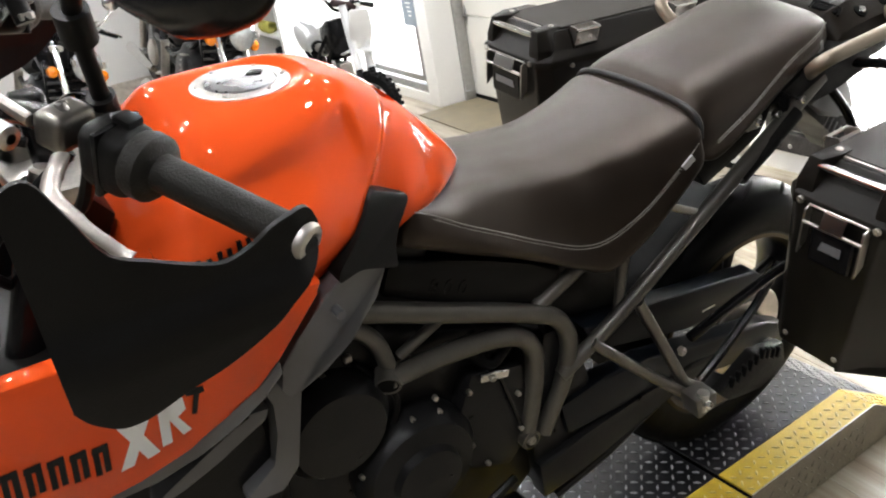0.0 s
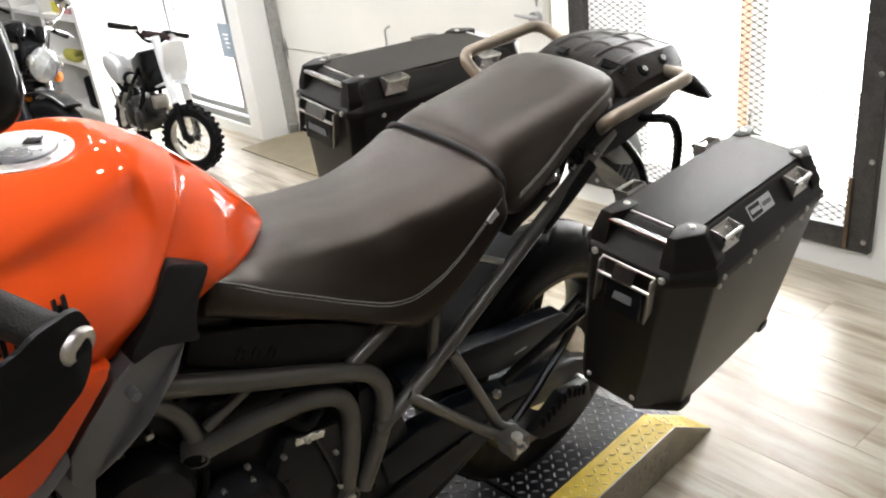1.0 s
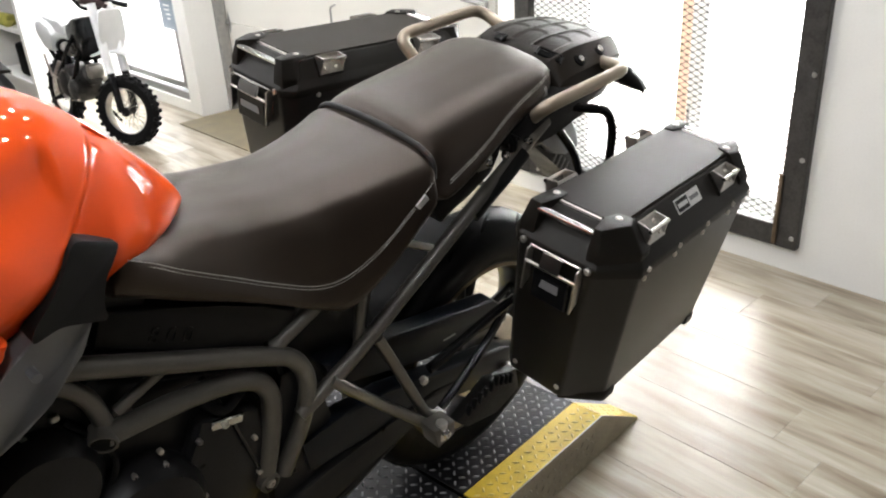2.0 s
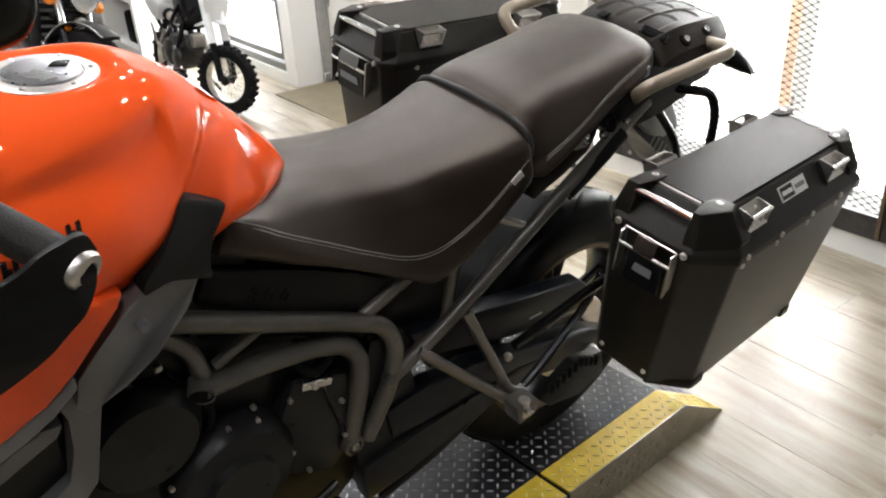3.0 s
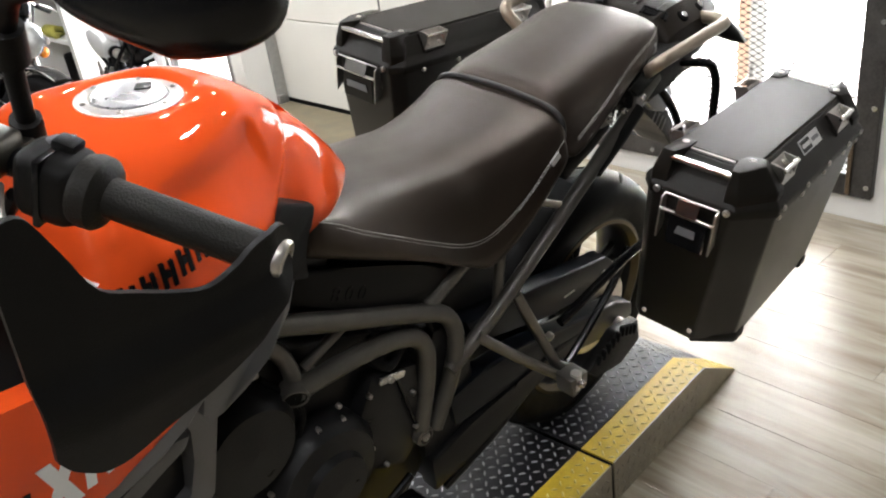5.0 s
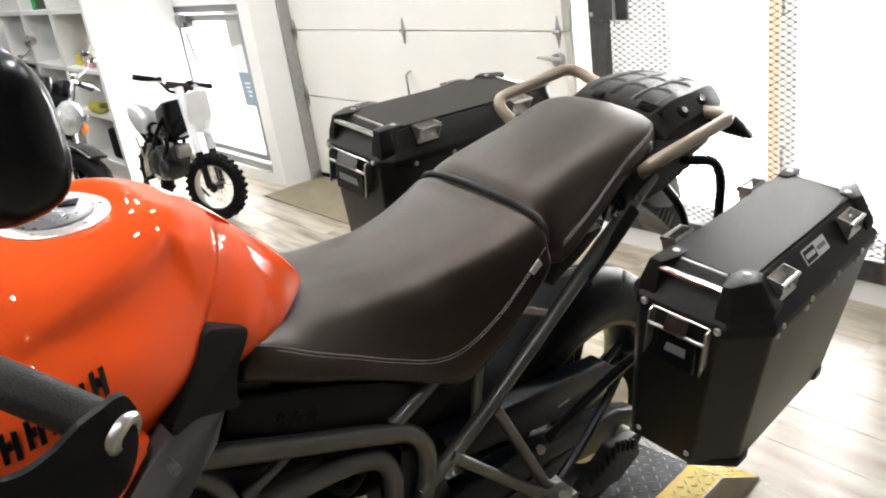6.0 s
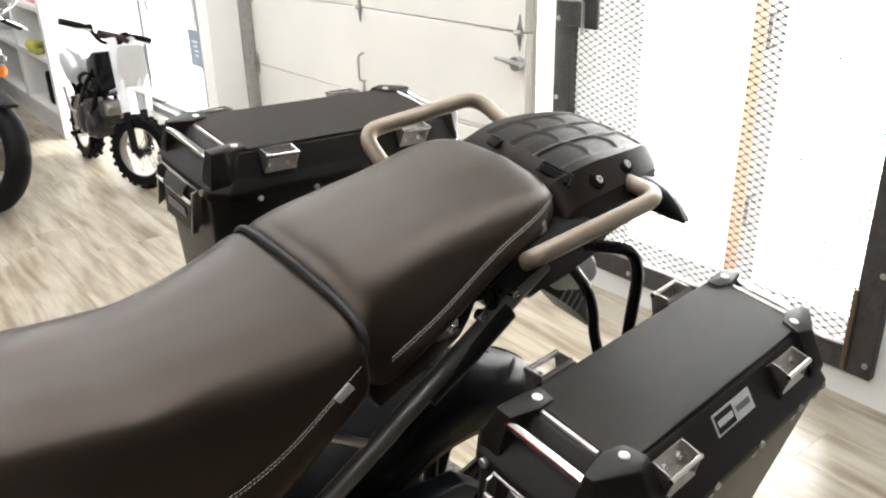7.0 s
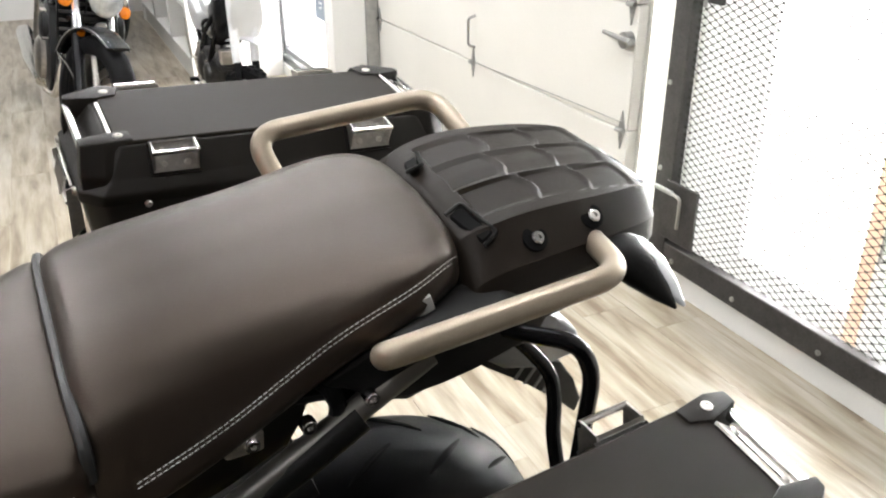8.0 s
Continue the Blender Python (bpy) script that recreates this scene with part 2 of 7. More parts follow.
# ---- room ----
WX, GX, PX = 2.85, 2.72, 2.45          # right wall face, garage door face, pier face
YB, YF, XB, H = -3.2, 9.2, -3.6, 2.9
structure("floor", box((XB, YB, -0.2), (WX + 0.16, YF, -0.004)), M_STEEL_DK, "grey-tan wood-look vinyl plank floor")
structure("ceiling", box((XB, YB, H), (PX + 0.6, YF, H + 0.15)), M_CEIL, "plain unseen ceiling, darkened to keep reflections low")
# Unseen walls; the dim depth of the room is put into their dark grey.
M_WALLG = material("darkened_unseen_wall", (0.13, 0.128, 0.125), 0.6, vary=0.05, scale=3)
structure("wall_west", box((XB - 0.15, YB, 0), (XB, YF, H)), M_WALLG, "plain unseen wall, darkened to keep reflections low")
structure("wall_south", box((XB, YB - 0.15, 0), (WX + 0.16, YB, H)), M_WALLG, "plain unseen wall, darkened to keep reflections low")
structure("wall_north", box((XB, YF, 0), (PX + 0.6, YF + 0.15, H)), M_WALL, "plain white painted wall")

MY0, MY1, MZ0, MZ1 = 1.015, 2.386, 0.10, 2.0     # mesh door opening
GY0, GY1, GZ1 = 2.44, 4.83, 2.13                # garage door opening
DY0, DY1, DZ0, DZ1 = 4.98, 6.18, 0.07, 1.20     # glass door opening


def wall_pieces(x0, x1, spans):
    bm = bmesh.new()
    for y0, y1, z0, z1 in spans:
        box((x0, y0, z0), (x1, y1, z1), bm=bm)
    return bm


structure("wall_east", wall_pieces(WX, WX + 0.16, [(YB, MY0, 0, H), (MY0, MY1, 0, MZ0), (MY0, MY1, MZ1, H), (MY1, GY0 + 0.17, 0, H), (GY0 + 0.17, GY1, GZ1 - 0.1, H)]), M_WALL,
          "white painted wall with a barred door and a garage door")
structure("wall_pier", wall_pieces(PX, PX + 0.44, [(GY1, DY0, 0, H), (DY0, DY1, 0, DZ0), (DY0, DY1, DZ1, H), (DY1, YF, 0, H)]), M_WALL,
          "white painted wall pier beside the glass entrance door")

# floor planks, laid along y
PW, PL = 0.178, 1.22
plank = mesh_of(box((0.0002, 0.0002, -0.004), (PW - 0.0002, PL - 0.0002, 0.0), 0.0006), M_FLOOR)
floor = bpy.data.objects["floor"]
rnd = random.Random(5)
rest = bmesh.new()
for i in range(37):
    x = XB + i * PW
    y = YB - rnd.random() * PL
    while y < YF:
        if -0.4 < x < WX and -0.9 < y < 7.0:
            p = new("plank", plank)
            p.parent, p.location = floor, (x, y, 0)
        else:
            box((x + 0.0002, max(y + 0.0002, YB), -0.004), (min(x + PW - 0.0002, WX + 0.16), min(y + PL - 0.0002, YF), 0.0), bm=rest)
        y += PL
tagged(part("far_planks", rest, M_FLOOR, floor), kind="stuff")

# entrance mat
mat_bm = box((2.26, 3.2, 0.0), (2.71, 4.79, 0.008), 0.003)
tagged(part("floor_mat", mat_bm, material("tan_mat", (0.22, 0.185, 0.12), 0.7, vary=0.3, scale=8, bump=0.4, grain=400)), "thin tan mat lying before the garage door", "mat")

# ---- garage door ----
gd = thing("garage_door", "cream sectional steel garage door, closed, with hinges", "garage door")
zs = [0.03, 0.565, 0.99, 1.46, 2.06]
for z0, z1 in zip(zs, zs[1:]):
    part("door_panel", box((GX, GY0, z0 + 0.002), (GX + 0.045, GY1, z1 - 0.002), 0.004), M_DOORWHITE, gd)
part("back_skin", box((GX + 0.047, GY0, 0.02), (GX + 0.06, GY1, 2.12)), M_DOORWHITE, gd)
part("bottom_seal", box((GX + 0.005, GY0, 0.0), (GX + 0.04, GY1, 0.03), 0.004), M_RUBBER, gd)


def hinge(y, z):
    bm = prism([(y - 0.017, z), (y, z - 0.07), (y + 0.017, z), (y, z + 0.07)], 0, GX - 0.006, GX, 0.002)
    rod((GX - 0.01, y - 0.02, z), (GX - 0.01, y + 0.02, z), 0.009, 8, bm)
    bolt((GX - 0.006, y, z + 0.03), (-1, 0, 0), 0.006, 0.003, bm)
    bolt((GX - 0.006, y, z - 0.03), (-1, 0, 0), 0.006, 0.003, bm)
    part("hinge", bm, M_GALV, gd)


for z in zs[1:4]:
    for y in (GY0 + 0.03, 3.60, GY1 - 0.05):
        hinge(y, z)
hb = tube(rounded([(GX, 3.59, 0.775), (GX - 0.035, 3.59, 0.765), (GX - 0.035, 3.59, 0.645), (GX, 3.59, 0.635)], 0.02), 0.006, 8)
part("lift_handle", hb, M_GALV, gd)
lb = rod((GX, 2.47, 0.875), (GX - 0.03, 2.47, 0.875), 0.028, 12)
tube([(GX - 0.03, 2.43, 0.875), (GX - 0.03, 2.58, 0.885)], [0.012, 0.007], 8, lb)
part("lock_handle", lb, M_GALV, gd)
part("cable", rod((GX - 0.02, 2.46, 0.60), (GX - 0.012, 3.57, 0.57), 0.0018, 5), M_GALV, gd)
tr = prism([(GX - 0.075, GY1 - 0.03), (GX - 0.005, GY1 - 0.03), (GX - 0.005, GY1 - 0.024), (GX - 0.068, GY1 - 0.024), (GX - 0.068, GY1 + 0.01), (GX - 0.075, GY1 + 0.01)], 2, 0.02, 2.2)
tagged(part("door_track", tr, M_GALV), "galvanised steel garage door track on the pier", "door track")
fb = box((GX - 0.09, GY1 - 0.05, 0.0), (GX - 0.01, GY1 - 0.02, 0.07), 0.006)
bolt((GX - 0.05, GY1 - 0.05, 0.04), (0, -1, 0), 0.01, 0.006, fb)
part("roller_bracket", fb, M_GALV, bpy.data.objects["door_track"])

# ---- mesh door in front of a glass door ----
md = thing("mesh_door", "dark steel security door filled with black expanded metal mesh", "security door")
FX0, FX1, FW = WX - 0.03, WX + 0.012, 0.085
part("frame_stile", box((FX0, MY0, MZ0), (FX1, MY0 + FW, MZ1), 0.003), M_STEEL_DK, md)
part("frame_stile", box((FX0, MY1 - FW, MZ0), (FX1, MY1, MZ1), 0.003), M_STEEL_DK, md)
part("frame_rail", box((FX0, MY0 + FW, MZ0), (FX1, MY1 - FW, MZ0 + FW), 0.003), M_STEEL_DK, md)
part("frame_rail", box((FX0, MY0 + FW, MZ1 - FW), (FX1, MY1 - FW, MZ1), 0.003), M_STEEL_DK, md)
part("angle_bar", box((FX0 - 0.010, MY0 + FW - 0.010, MZ0 + 0.01), (FX0, MY0 + FW + 0.006, 0.38), 0.002), material("rusty_angle_bar", (0.11, 0.075, 0.045), 0.6, 0.3, 0.5, 30), md)
for z in (0.145, 0.445, 0.745, 1.045, 1.4, 1.8):
    for y in (MY0 + 0.02, MY1 - 0.02):
        part("bolt", bolt((FX0, y, z), (-1, 0, 0), 0.0095, 0.005), M_GALV, md)
for y in (1.3, 1.6, 1.95, 2.25):
    part("bolt", bolt((FX0, y, MZ0 + 0.03), (-1, 0, 0), 0.0095, 0.005), M_GALV, md)
lp = box((FX0 - 0.004, MY1 - FW - 0.135, 0.205), (FX0 + 0.01, MY1 - FW + 0.02, 0.416), 0.002)
part("lock_plate", lp, M_STEEL_DK, md)
lp = box((FX0 - 0.004, MY1 - FW - 0.13, 1.02), (FX0 + 0.01, MY1 - FW + 0.02, 1.2), 0.002)
part("lock_plate", lp, M_STEEL_DK, md)
for z0 in (0.36, 1.10):
    bb = tube(rounded([(FX0 - 0.01, MY1 - 0.09, z0 + 0.02), (FX0 - 0.02, MY1 - 0.16, z0 + 0.02), (FX0 - 0.02, MY1 - 0.16, z0 - 0.09)], 0.02), 0.006, 8)
    rod((FX0 - 0.012, MY1 - 0.02, z0 + 0.02), (FX0 - 0.012, MY1 - 0.11, z0 + 0.02), 0.009, 8, bb)
    part("slide_bolt", bb, M_GALV, md)
# expanded metal: diamond strands
mb = bmesh.new()
LY, LZ, W = 0.046, 0.0125, 0.0012
ny, nz = int((MY1 - MY0 - 2 * FW) / LY), int((MZ1 - MZ0 - 2 * FW) / LZ / 2)
y0, z0 = MY0 + FW - 0.004, MZ0 + FW - 0.004
mx = WX - 0.004


def strand(a, b):
    """A thin three-sided strand, thicker where it meets its neighbours."""
    n = (b - a).normalized()
    up = Vector((1, 0, 0)).cross(n)
    rings = [[mb.verts.new(p + up * (k * r) + Vector((dx * r, 0, 0))) for k, dx in ((1, 0), (-0.6, -0.9), (-0.6, 0.9))] for p, r in ((a, 2.5 * W), (a.lerp(b, 0.2), 1.5 * W), (a.lerp(b, 0.42), W), (a.lerp(b, 0.58), W), (a.lerp(b, 0.8), 1.5 * W), (b, 2.5 * W))]
    for q, r in zip(rings, rings[1:]):
        for k in range(3):
            mb.faces.new((q[k], q[(k + 1) % 3], r[(k + 1) % 3], r[k]))


for a in range(ny + 1):
    for b in range(nz + 1):
        y, z = y0 + a * LY, z0 + b * 2 * LZ
        c = Vector((mx, y, z))
        for dy in (LY / 2, -LY / 2):
            d = Vector((mx, y + dy, z + LZ))
            strand(c, d)
            strand(d, Vector((mx, y, z + 2 * LZ)))
part("mesh_sheet", mb, M_MESH, md)

# glass door behind the mesh
gx = WX + 0.10
g2 = thing("glass_door", "aluminium framed glass door standing behind the security mesh", "door")
M_ALU = daylit("white_door_frame", (0.8, 0.8, 0.79), 0.24)
M_ORANGE = daylit("orange_door_strip", (0.89, 0.73, 0.61), 0.2)
for y, y2 in ((MY0, 1.10), (1.52, 1.584), (2.08, MY1)):
    part("stile", box((gx, y, MZ0), (gx + 0.03, y2, MZ1), 0.003), M_ALU, g2)
part("edge_strip", box((gx, 1.586, MZ0), (gx + 0.03, 1.634, MZ1), 0.003), M_ORANGE, g2, "orange strip along the door edge")
for z in (0.42, 1.02):
    part("pull_handle", tube(rounded([(gx, 1.553, z), (gx - 0.03, 1.553, z), (gx - 0.03, 1.553, z + 0.1), (gx, 1.553, z + 0.1)], 0.012), 0.006, 8), M_GALV, g2)
part("bottom_rail", box((gx, 1.10, MZ0), (gx + 0.03, 1.52, MZ0 + 0.11), 0.003), M_ALU, g2)
part("bottom_rail", box((gx, 1.634, MZ0), (gx + 0.03, 2.08, MZ0 + 0.11), 0.003), M_ALU, g2)
for a, b in ((1.10, 1.52), (1.634, 2.08)):
    pane = part("pane", box((gx + 0.018, a, MZ0 + 0.11), (gx + 0.024, b, MZ1)), M_GLASS, g2)
    pane.visible_shadow = False

# entrance glass door
gd3 = thing("entrance_door", "grey aluminium entrance door with a clear glass pane", "door")
M_ALUG = material("grey_aluminium", (0.23, 0.23, 0.235), 0.4, 0.5, 0.1)
for a, b, c, d in ((DY0, DY0 + 0.05, DZ0, DZ1), (DY1 - 0.05, DY1, DZ0, DZ1), (DY0 + 0.05, DY1 - 0.05, DZ0, DZ0 + 0.05), (DY0 + 0.05, DY1 - 0.05, DZ1 - 0.05, DZ1)):
    part("frame", box((PX + 0.02, a, c), (PX + 0.08, b, d), 0.003), M_ALUG, gd3)
for a, b, c, d in ((DY0 + 0.075, DY0 + 0.115, DZ0 + 0.07, DZ1 - 0.07), (DY1 - 0.115, DY1 - 0.075, DZ0 + 0.07, DZ1 - 0.07), (DY0 + 0.115, DY1 - 0.115, DZ0 + 0.07, DZ0 + 0.11), (DY0 + 0.115, DY1 - 0.115, DZ1 - 0.11, DZ1 - 0.07)):
    part("sash", box((PX + 0.03, a, c), (PX + 0.07, b, d), 0.003), M_ALUG, gd3)
pane = part("pane", box((PX + 0.045, DY0 + 0.05, DZ0 + 0.05), (PX + 0.051, DY1 - 0.05, DZ1 - 0.05)), M_GLASS, gd3)
pane.visible_shadow = False
part("lock_box", box((PX - 0.01, 5.84, 1.05), (PX + 0.045, 6.05, 1.09), 0.005), M_STEEL_DK, gd3)
part("lock_case", box((PX - 0.03, 5.90, 1.06), (PX + 0.02, 5.99, 1.14), 0.006), M_ALUG, gd3)
part("pull_handle", rod((PX + 0.0, 5.90, 1.02), (PX + 0.02, 5.89, 0.80), 0.009, 8), M_STEEL_DK, gd3)
sg = box((PX + 0.012, 5.01, 0.53), (PX + 0.018, 5.20, 0.755), 0.001)
part("notice", sg, material("blue_grey_notice", (0.22, 0.28, 0.34), 0.5, vary=0.1), gd3, "blue-grey notice with faint white lines")
for k in range(4):
    part("notice_line", box((PX + 0.0095, 5.06 + 0.012 * (k % 2), 0.68 - 0.028 * k), (PX + 0.0115, 5.14 - 0.01 * k, 0.69 - 0.028 * k)), M_WHITE, gd3)

# bright day outside
def glow(name, lo, hi, strength, color=(1, 1, 1)):
    m = bpy.data.materials.new(name)
    m.use_nodes = True
    b = m.node_tree.nodes["Principled BSDF"]
    b.inputs["Emission Color"].default_value, b.inputs["Emission Strength"].default_value = (*color, 1), strength
    return structure(name, box(lo, hi), m, "bright overexposed daylight outside the doors")


structure("ground", box((WX + 0.16, -4, -0.2), (40, 14, -0.01)), material("light_concrete", (0.55, 0.54, 0.51), 0.8, vary=0.12, scale=2, bump=0.3, grain=90), "pale sunlit concrete yard outside")
glow("backdrop_door", (5.05, -0.9, 0.02), (5.1, 4.2, 3.4), 26.0, (1.0, 1.0, 0.99))
glow("backdrop_entrance", (4.9, 4.3, 0.02), (4.95, 9.2, 3.4), 34.0, (0.97, 0.99, 1.0))

# ---- ceiling lamps, some added as fill ----
M_LAMP = material("lamp_glow", (0.985, 0.985, 1.0), 0.5, emit=320)
lamp = thing("ceiling_lamp", "small round white recessed ceiling lamp, lit; several copies added as fill", "ceiling lamp", "ceiling lamps", pose(-2.59, -2.15, H))
part("trim_ring", lathe([(0.085, 0.0), (0.085, -0.002), (0.064, -0.003), (0.0605, -0.0004)], Matrix(), 20), M_WHITE, lamp)
part("lens", lathe([(0.060, -0.0003), (0.057, -0.008), (0.04, -0.013), (0.0005, -0.014)], Matrix(), 20), M_LAMP, lamp)
# Columns 2.05 and -0.64 and row 6 are unseen lamps added for brightness.
for x, rows in ((-2.59, (3, 5)), (-1.29, (1, 2, 3, 4, 5)), (-0.64, (3, 4)), (0.01, (1, 2, 3, 4, 5, 6)), (1.31, (2, 3, 4, 5, 6)), (2.05, (2, 3, 4, 5))):
    for j in rows:
        copy_thing(lamp, pose(x, -2.15 + 1.6 * j, H))

# ---- wheel ramp ----
PTX, PY0, PY1, PZ = 1.49, 0.845, 1.66, 0.122
wr = thing("wheel_ramp", "black steel tread-plate motorcycle ramp with yellow edges", "ramp", m=pose(1.556, 0.916, 0, 0, 0, 5.0) @ pose(-1.49, -0.845, 0))
SX = 1.035
part("deck", box((-1.1, PY0 + 0.09, PZ - 0.006), (SX - 0.006, PY1 - 0.09, PZ), 0.001), M_PLATE_BK, wr)
part("deck", box((SX + 0.006, PY0 + 0.09, PZ - 0.006), (PTX, PY1 - 0.09, PZ), 0.001), M_PLATE_BK, wr)
for a, b in ((PY0, PY0 + 0.09), (PY1 - 0.09, PY1)):
    part("yellow_strip", box((-1.1, a, PZ - 0.006), (SX - 0.006, b, PZ), 0.001), M_YELLOW, wr)
    part("yellow_strip", box((SX + 0.006, a, PZ - 0.006), (PTX, b, PZ), 0.001), M_YELLOW, wr)
TX = 1.68
def slope(a, b):
    return loft([[(PTX, a, PZ), (PTX, b, PZ), (PTX, b, PZ - 0.006), (PTX, a, PZ - 0.006)], [(TX, a, 0.005), (TX, b, 0.005), (TX, b, 0.0), (TX, a, 0.0)]])
part("slope", slope(PY0 + 0.09, PY1 - 0.09), M_PLATE_BK, wr)
part("yellow_slope", slope(PY0, PY0 + 0.09), M_YELLOW, wr)
part("yellow_slope", slope(PY1 - 0.09, PY1), M_YELLOW, wr)
for y in (PY0 - 0.003, PY1):
    part("side_skirt", prism([(SX + 0.006, 0), (TX, 0), (TX, 0.003), (PTX, PZ), (SX + 0.006, PZ)], 1, y, y + 0.003), M_PLATE_SIDE, wr)
    part("side_skirt", prism([(-1.1, 0), (SX - 0.006, 0), (SX - 0.006, PZ), (-1.1, PZ)], 1, y, y + 0.003), M_PLATE_SIDE, wr)
# Matte black filler stands for the dark of the open joint.
part("seam_plate", box((SX - 0.006, PY0, 0.0), (SX + 0.006, PY1, PZ - 0.004)), M_BAGBLK, wr)
part("end_plate", box((-1.106, PY0, 0.0), (-1.1, PY1, PZ)), M_PLATE_SIDE, wr)


def lugs(rects, put, mat_, parent, name):
    """Raised tread lugs, alternating directions, on a sheet whose points put(a, b, h) gives."""
    bm = bmesh.new()
    P_ = 0.0245
    for a0, a1, b0, b1 in rects:
        for i in range(int((a1 - a0) / P_)):
            for j in range(int((b1 - b0) / P_)):
                a, b = a0 + (i + 0.5) * P_, b0 + (j + 0.5) * P_
                t = radians(45 if (i + j) % 2 else -45)
                c, s = math.cos(t), math.sin(t)
                L, Wd, hh = 0.0098, 0.0026, 0.0026
                base = [(-L, 0), (-0.4 * L, -Wd), (0.4 * L, -Wd), (L, 0), (0.4 * L, Wd), (-0.4 * L, Wd)]
                lo = [bm.verts.new(put(a + x * c - y * s, b + x * s + y * c, 0)) for x, y in base]
                hi = [bm.verts.new(put(a + 0.55 * x * c - 0.5 * y * s, b + 0.55 * x * s + 0.5 * y * c, hh)) for x, y in base]
                for k in range(6):
                    bm.faces.new((lo[k], lo[(k + 1) % 6], hi[(k + 1) % 6], hi[k]))
                bm.faces.new(hi)
    ob = tagged(part(name, bm, mat_, parent, sharp=60), kind="stuff")
    return ob


flat = lambda a, b, h: (a, b, PZ + h)
ramp = lambda a, b, h: (PTX + a * (TX - PTX) / 0.21, b, PZ - a * (PZ - 0.005) / 0.21 + h)
side = lambda a, b, h: (a, PY0 - 0.003 - h, b)
lugs([(-0.2, SX - 0.008, PY0 + 0.092, PY1 - 0.092), (SX + 0.008, PTX, PY0 + 0.092, PY1 - 0.092)], flat, M_PLATE_LUG, wr, "deck_lug")
lugs([(-0.2, SX - 0.006, PY0, PY0 + 0.091), (SX + 0.008, PTX, PY0, PY0 + 0.091), (0.5, PTX, PY1 - 0.09, PY1)], flat, M_YELLOWLUG, wr, "yellow_lug")
lugs([(0.0, 0.205, PY0 + 0.092, PY1 - 0.092)], ramp, M_PLATE_LUG, wr, "slope_lug")
lugs([(0.0, 0.205, PY0, PY0 + 0.091), (0.0, 0.205, PY1 - 0.09, PY1)], ramp, M_YELLOWLUG, wr, "yellow_slope_lug")
lugs([(-0.2, SX - 0.006, 0.0, 0.122), (SX + 0.008, PTX - 0.01, 0.0, 0.122)], side, material("worn_side_lug", (0.36, 0.33, 0.27), 0.4, 0.6, 0.4, 18), wr, "side_lug")


# ---- motorcycle ----
# Its own axes: x to the rear, y to its right side, z up; it leans on its side stand.
LEAN_M = pose(0.032, 1.056, 0.177, 0, 0, 3.8) @ pose(0, 0, 0, 0, 0.87, 0) @ pose(0, 0, 0, 9.45, 0, 0)
bike = thing("motorcycle", "orange-red adventure motorcycle with black panniers, on its side stand", "motorcycle", m=LEAN_M)


def cat(pts, steps):
    """Splines rows of number tuples."""
    p = [np.array(q, float) for q in pts]
    p = [2 * p[0] - p[1]] + p + [2 * p[-1] - p[-2]]
    out = []
    for a, b, c, d in zip(p, p[1:], p[2:], p[3:]):
        for k in range(steps):
            t = k / steps
            out.append(0.5 * (2 * b + (c - a) * t + (2 * a - 5 * b + 4 * c - d) * t * t + (3 * b - a - 3 * c + d) * t**3))
    return out + [p[-2]]


def straight(pts, steps):
    p = [np.array(q, float) for q in pts]
    return [a + (b - a) * k / steps for a, b in zip(p, p[1:]) for k in range(steps)] + [p[-1]]


def grid_of(sections, nu=5, nv=4, facets=False):
    """Smooth rows of (x, y, z), from half sections (x, [(y, z), ...]) whose first point lies on the middle plane."""
    rows = [np.concatenate([[x], np.ravel(h)]) for x, h in sections]
    rows = cat(rows, nu)
    out = []
    for r in rows:
        half = (straight if facets else cat)(r[1:].reshape(-1, 2), nv)
        out.append([(r[0], max(0.0, y), z) for y, z in half])
    return out


def skin(sections, nu=5, nv=4, shape=None, facets=False):
    """A closed symmetric body over half sections."""
    rings = []
    for row in grid_of(sections, nu, nv, facets):
        ring = [(x, -y, z) for x, y, z in reversed(row[1:])] + list(row)
        rings.append([shape(Vector(q)) if shape else Vector(q) for q in ring])
    bm = loft(rings)
    bmesh.ops.remove_doubles(bm, verts=bm.verts, dist=0.0002)
    return bm


# fuel tank
def ease(t):
    t = max(0.0, min(1.0, t))
    return t * t * (3 - 2 * t)


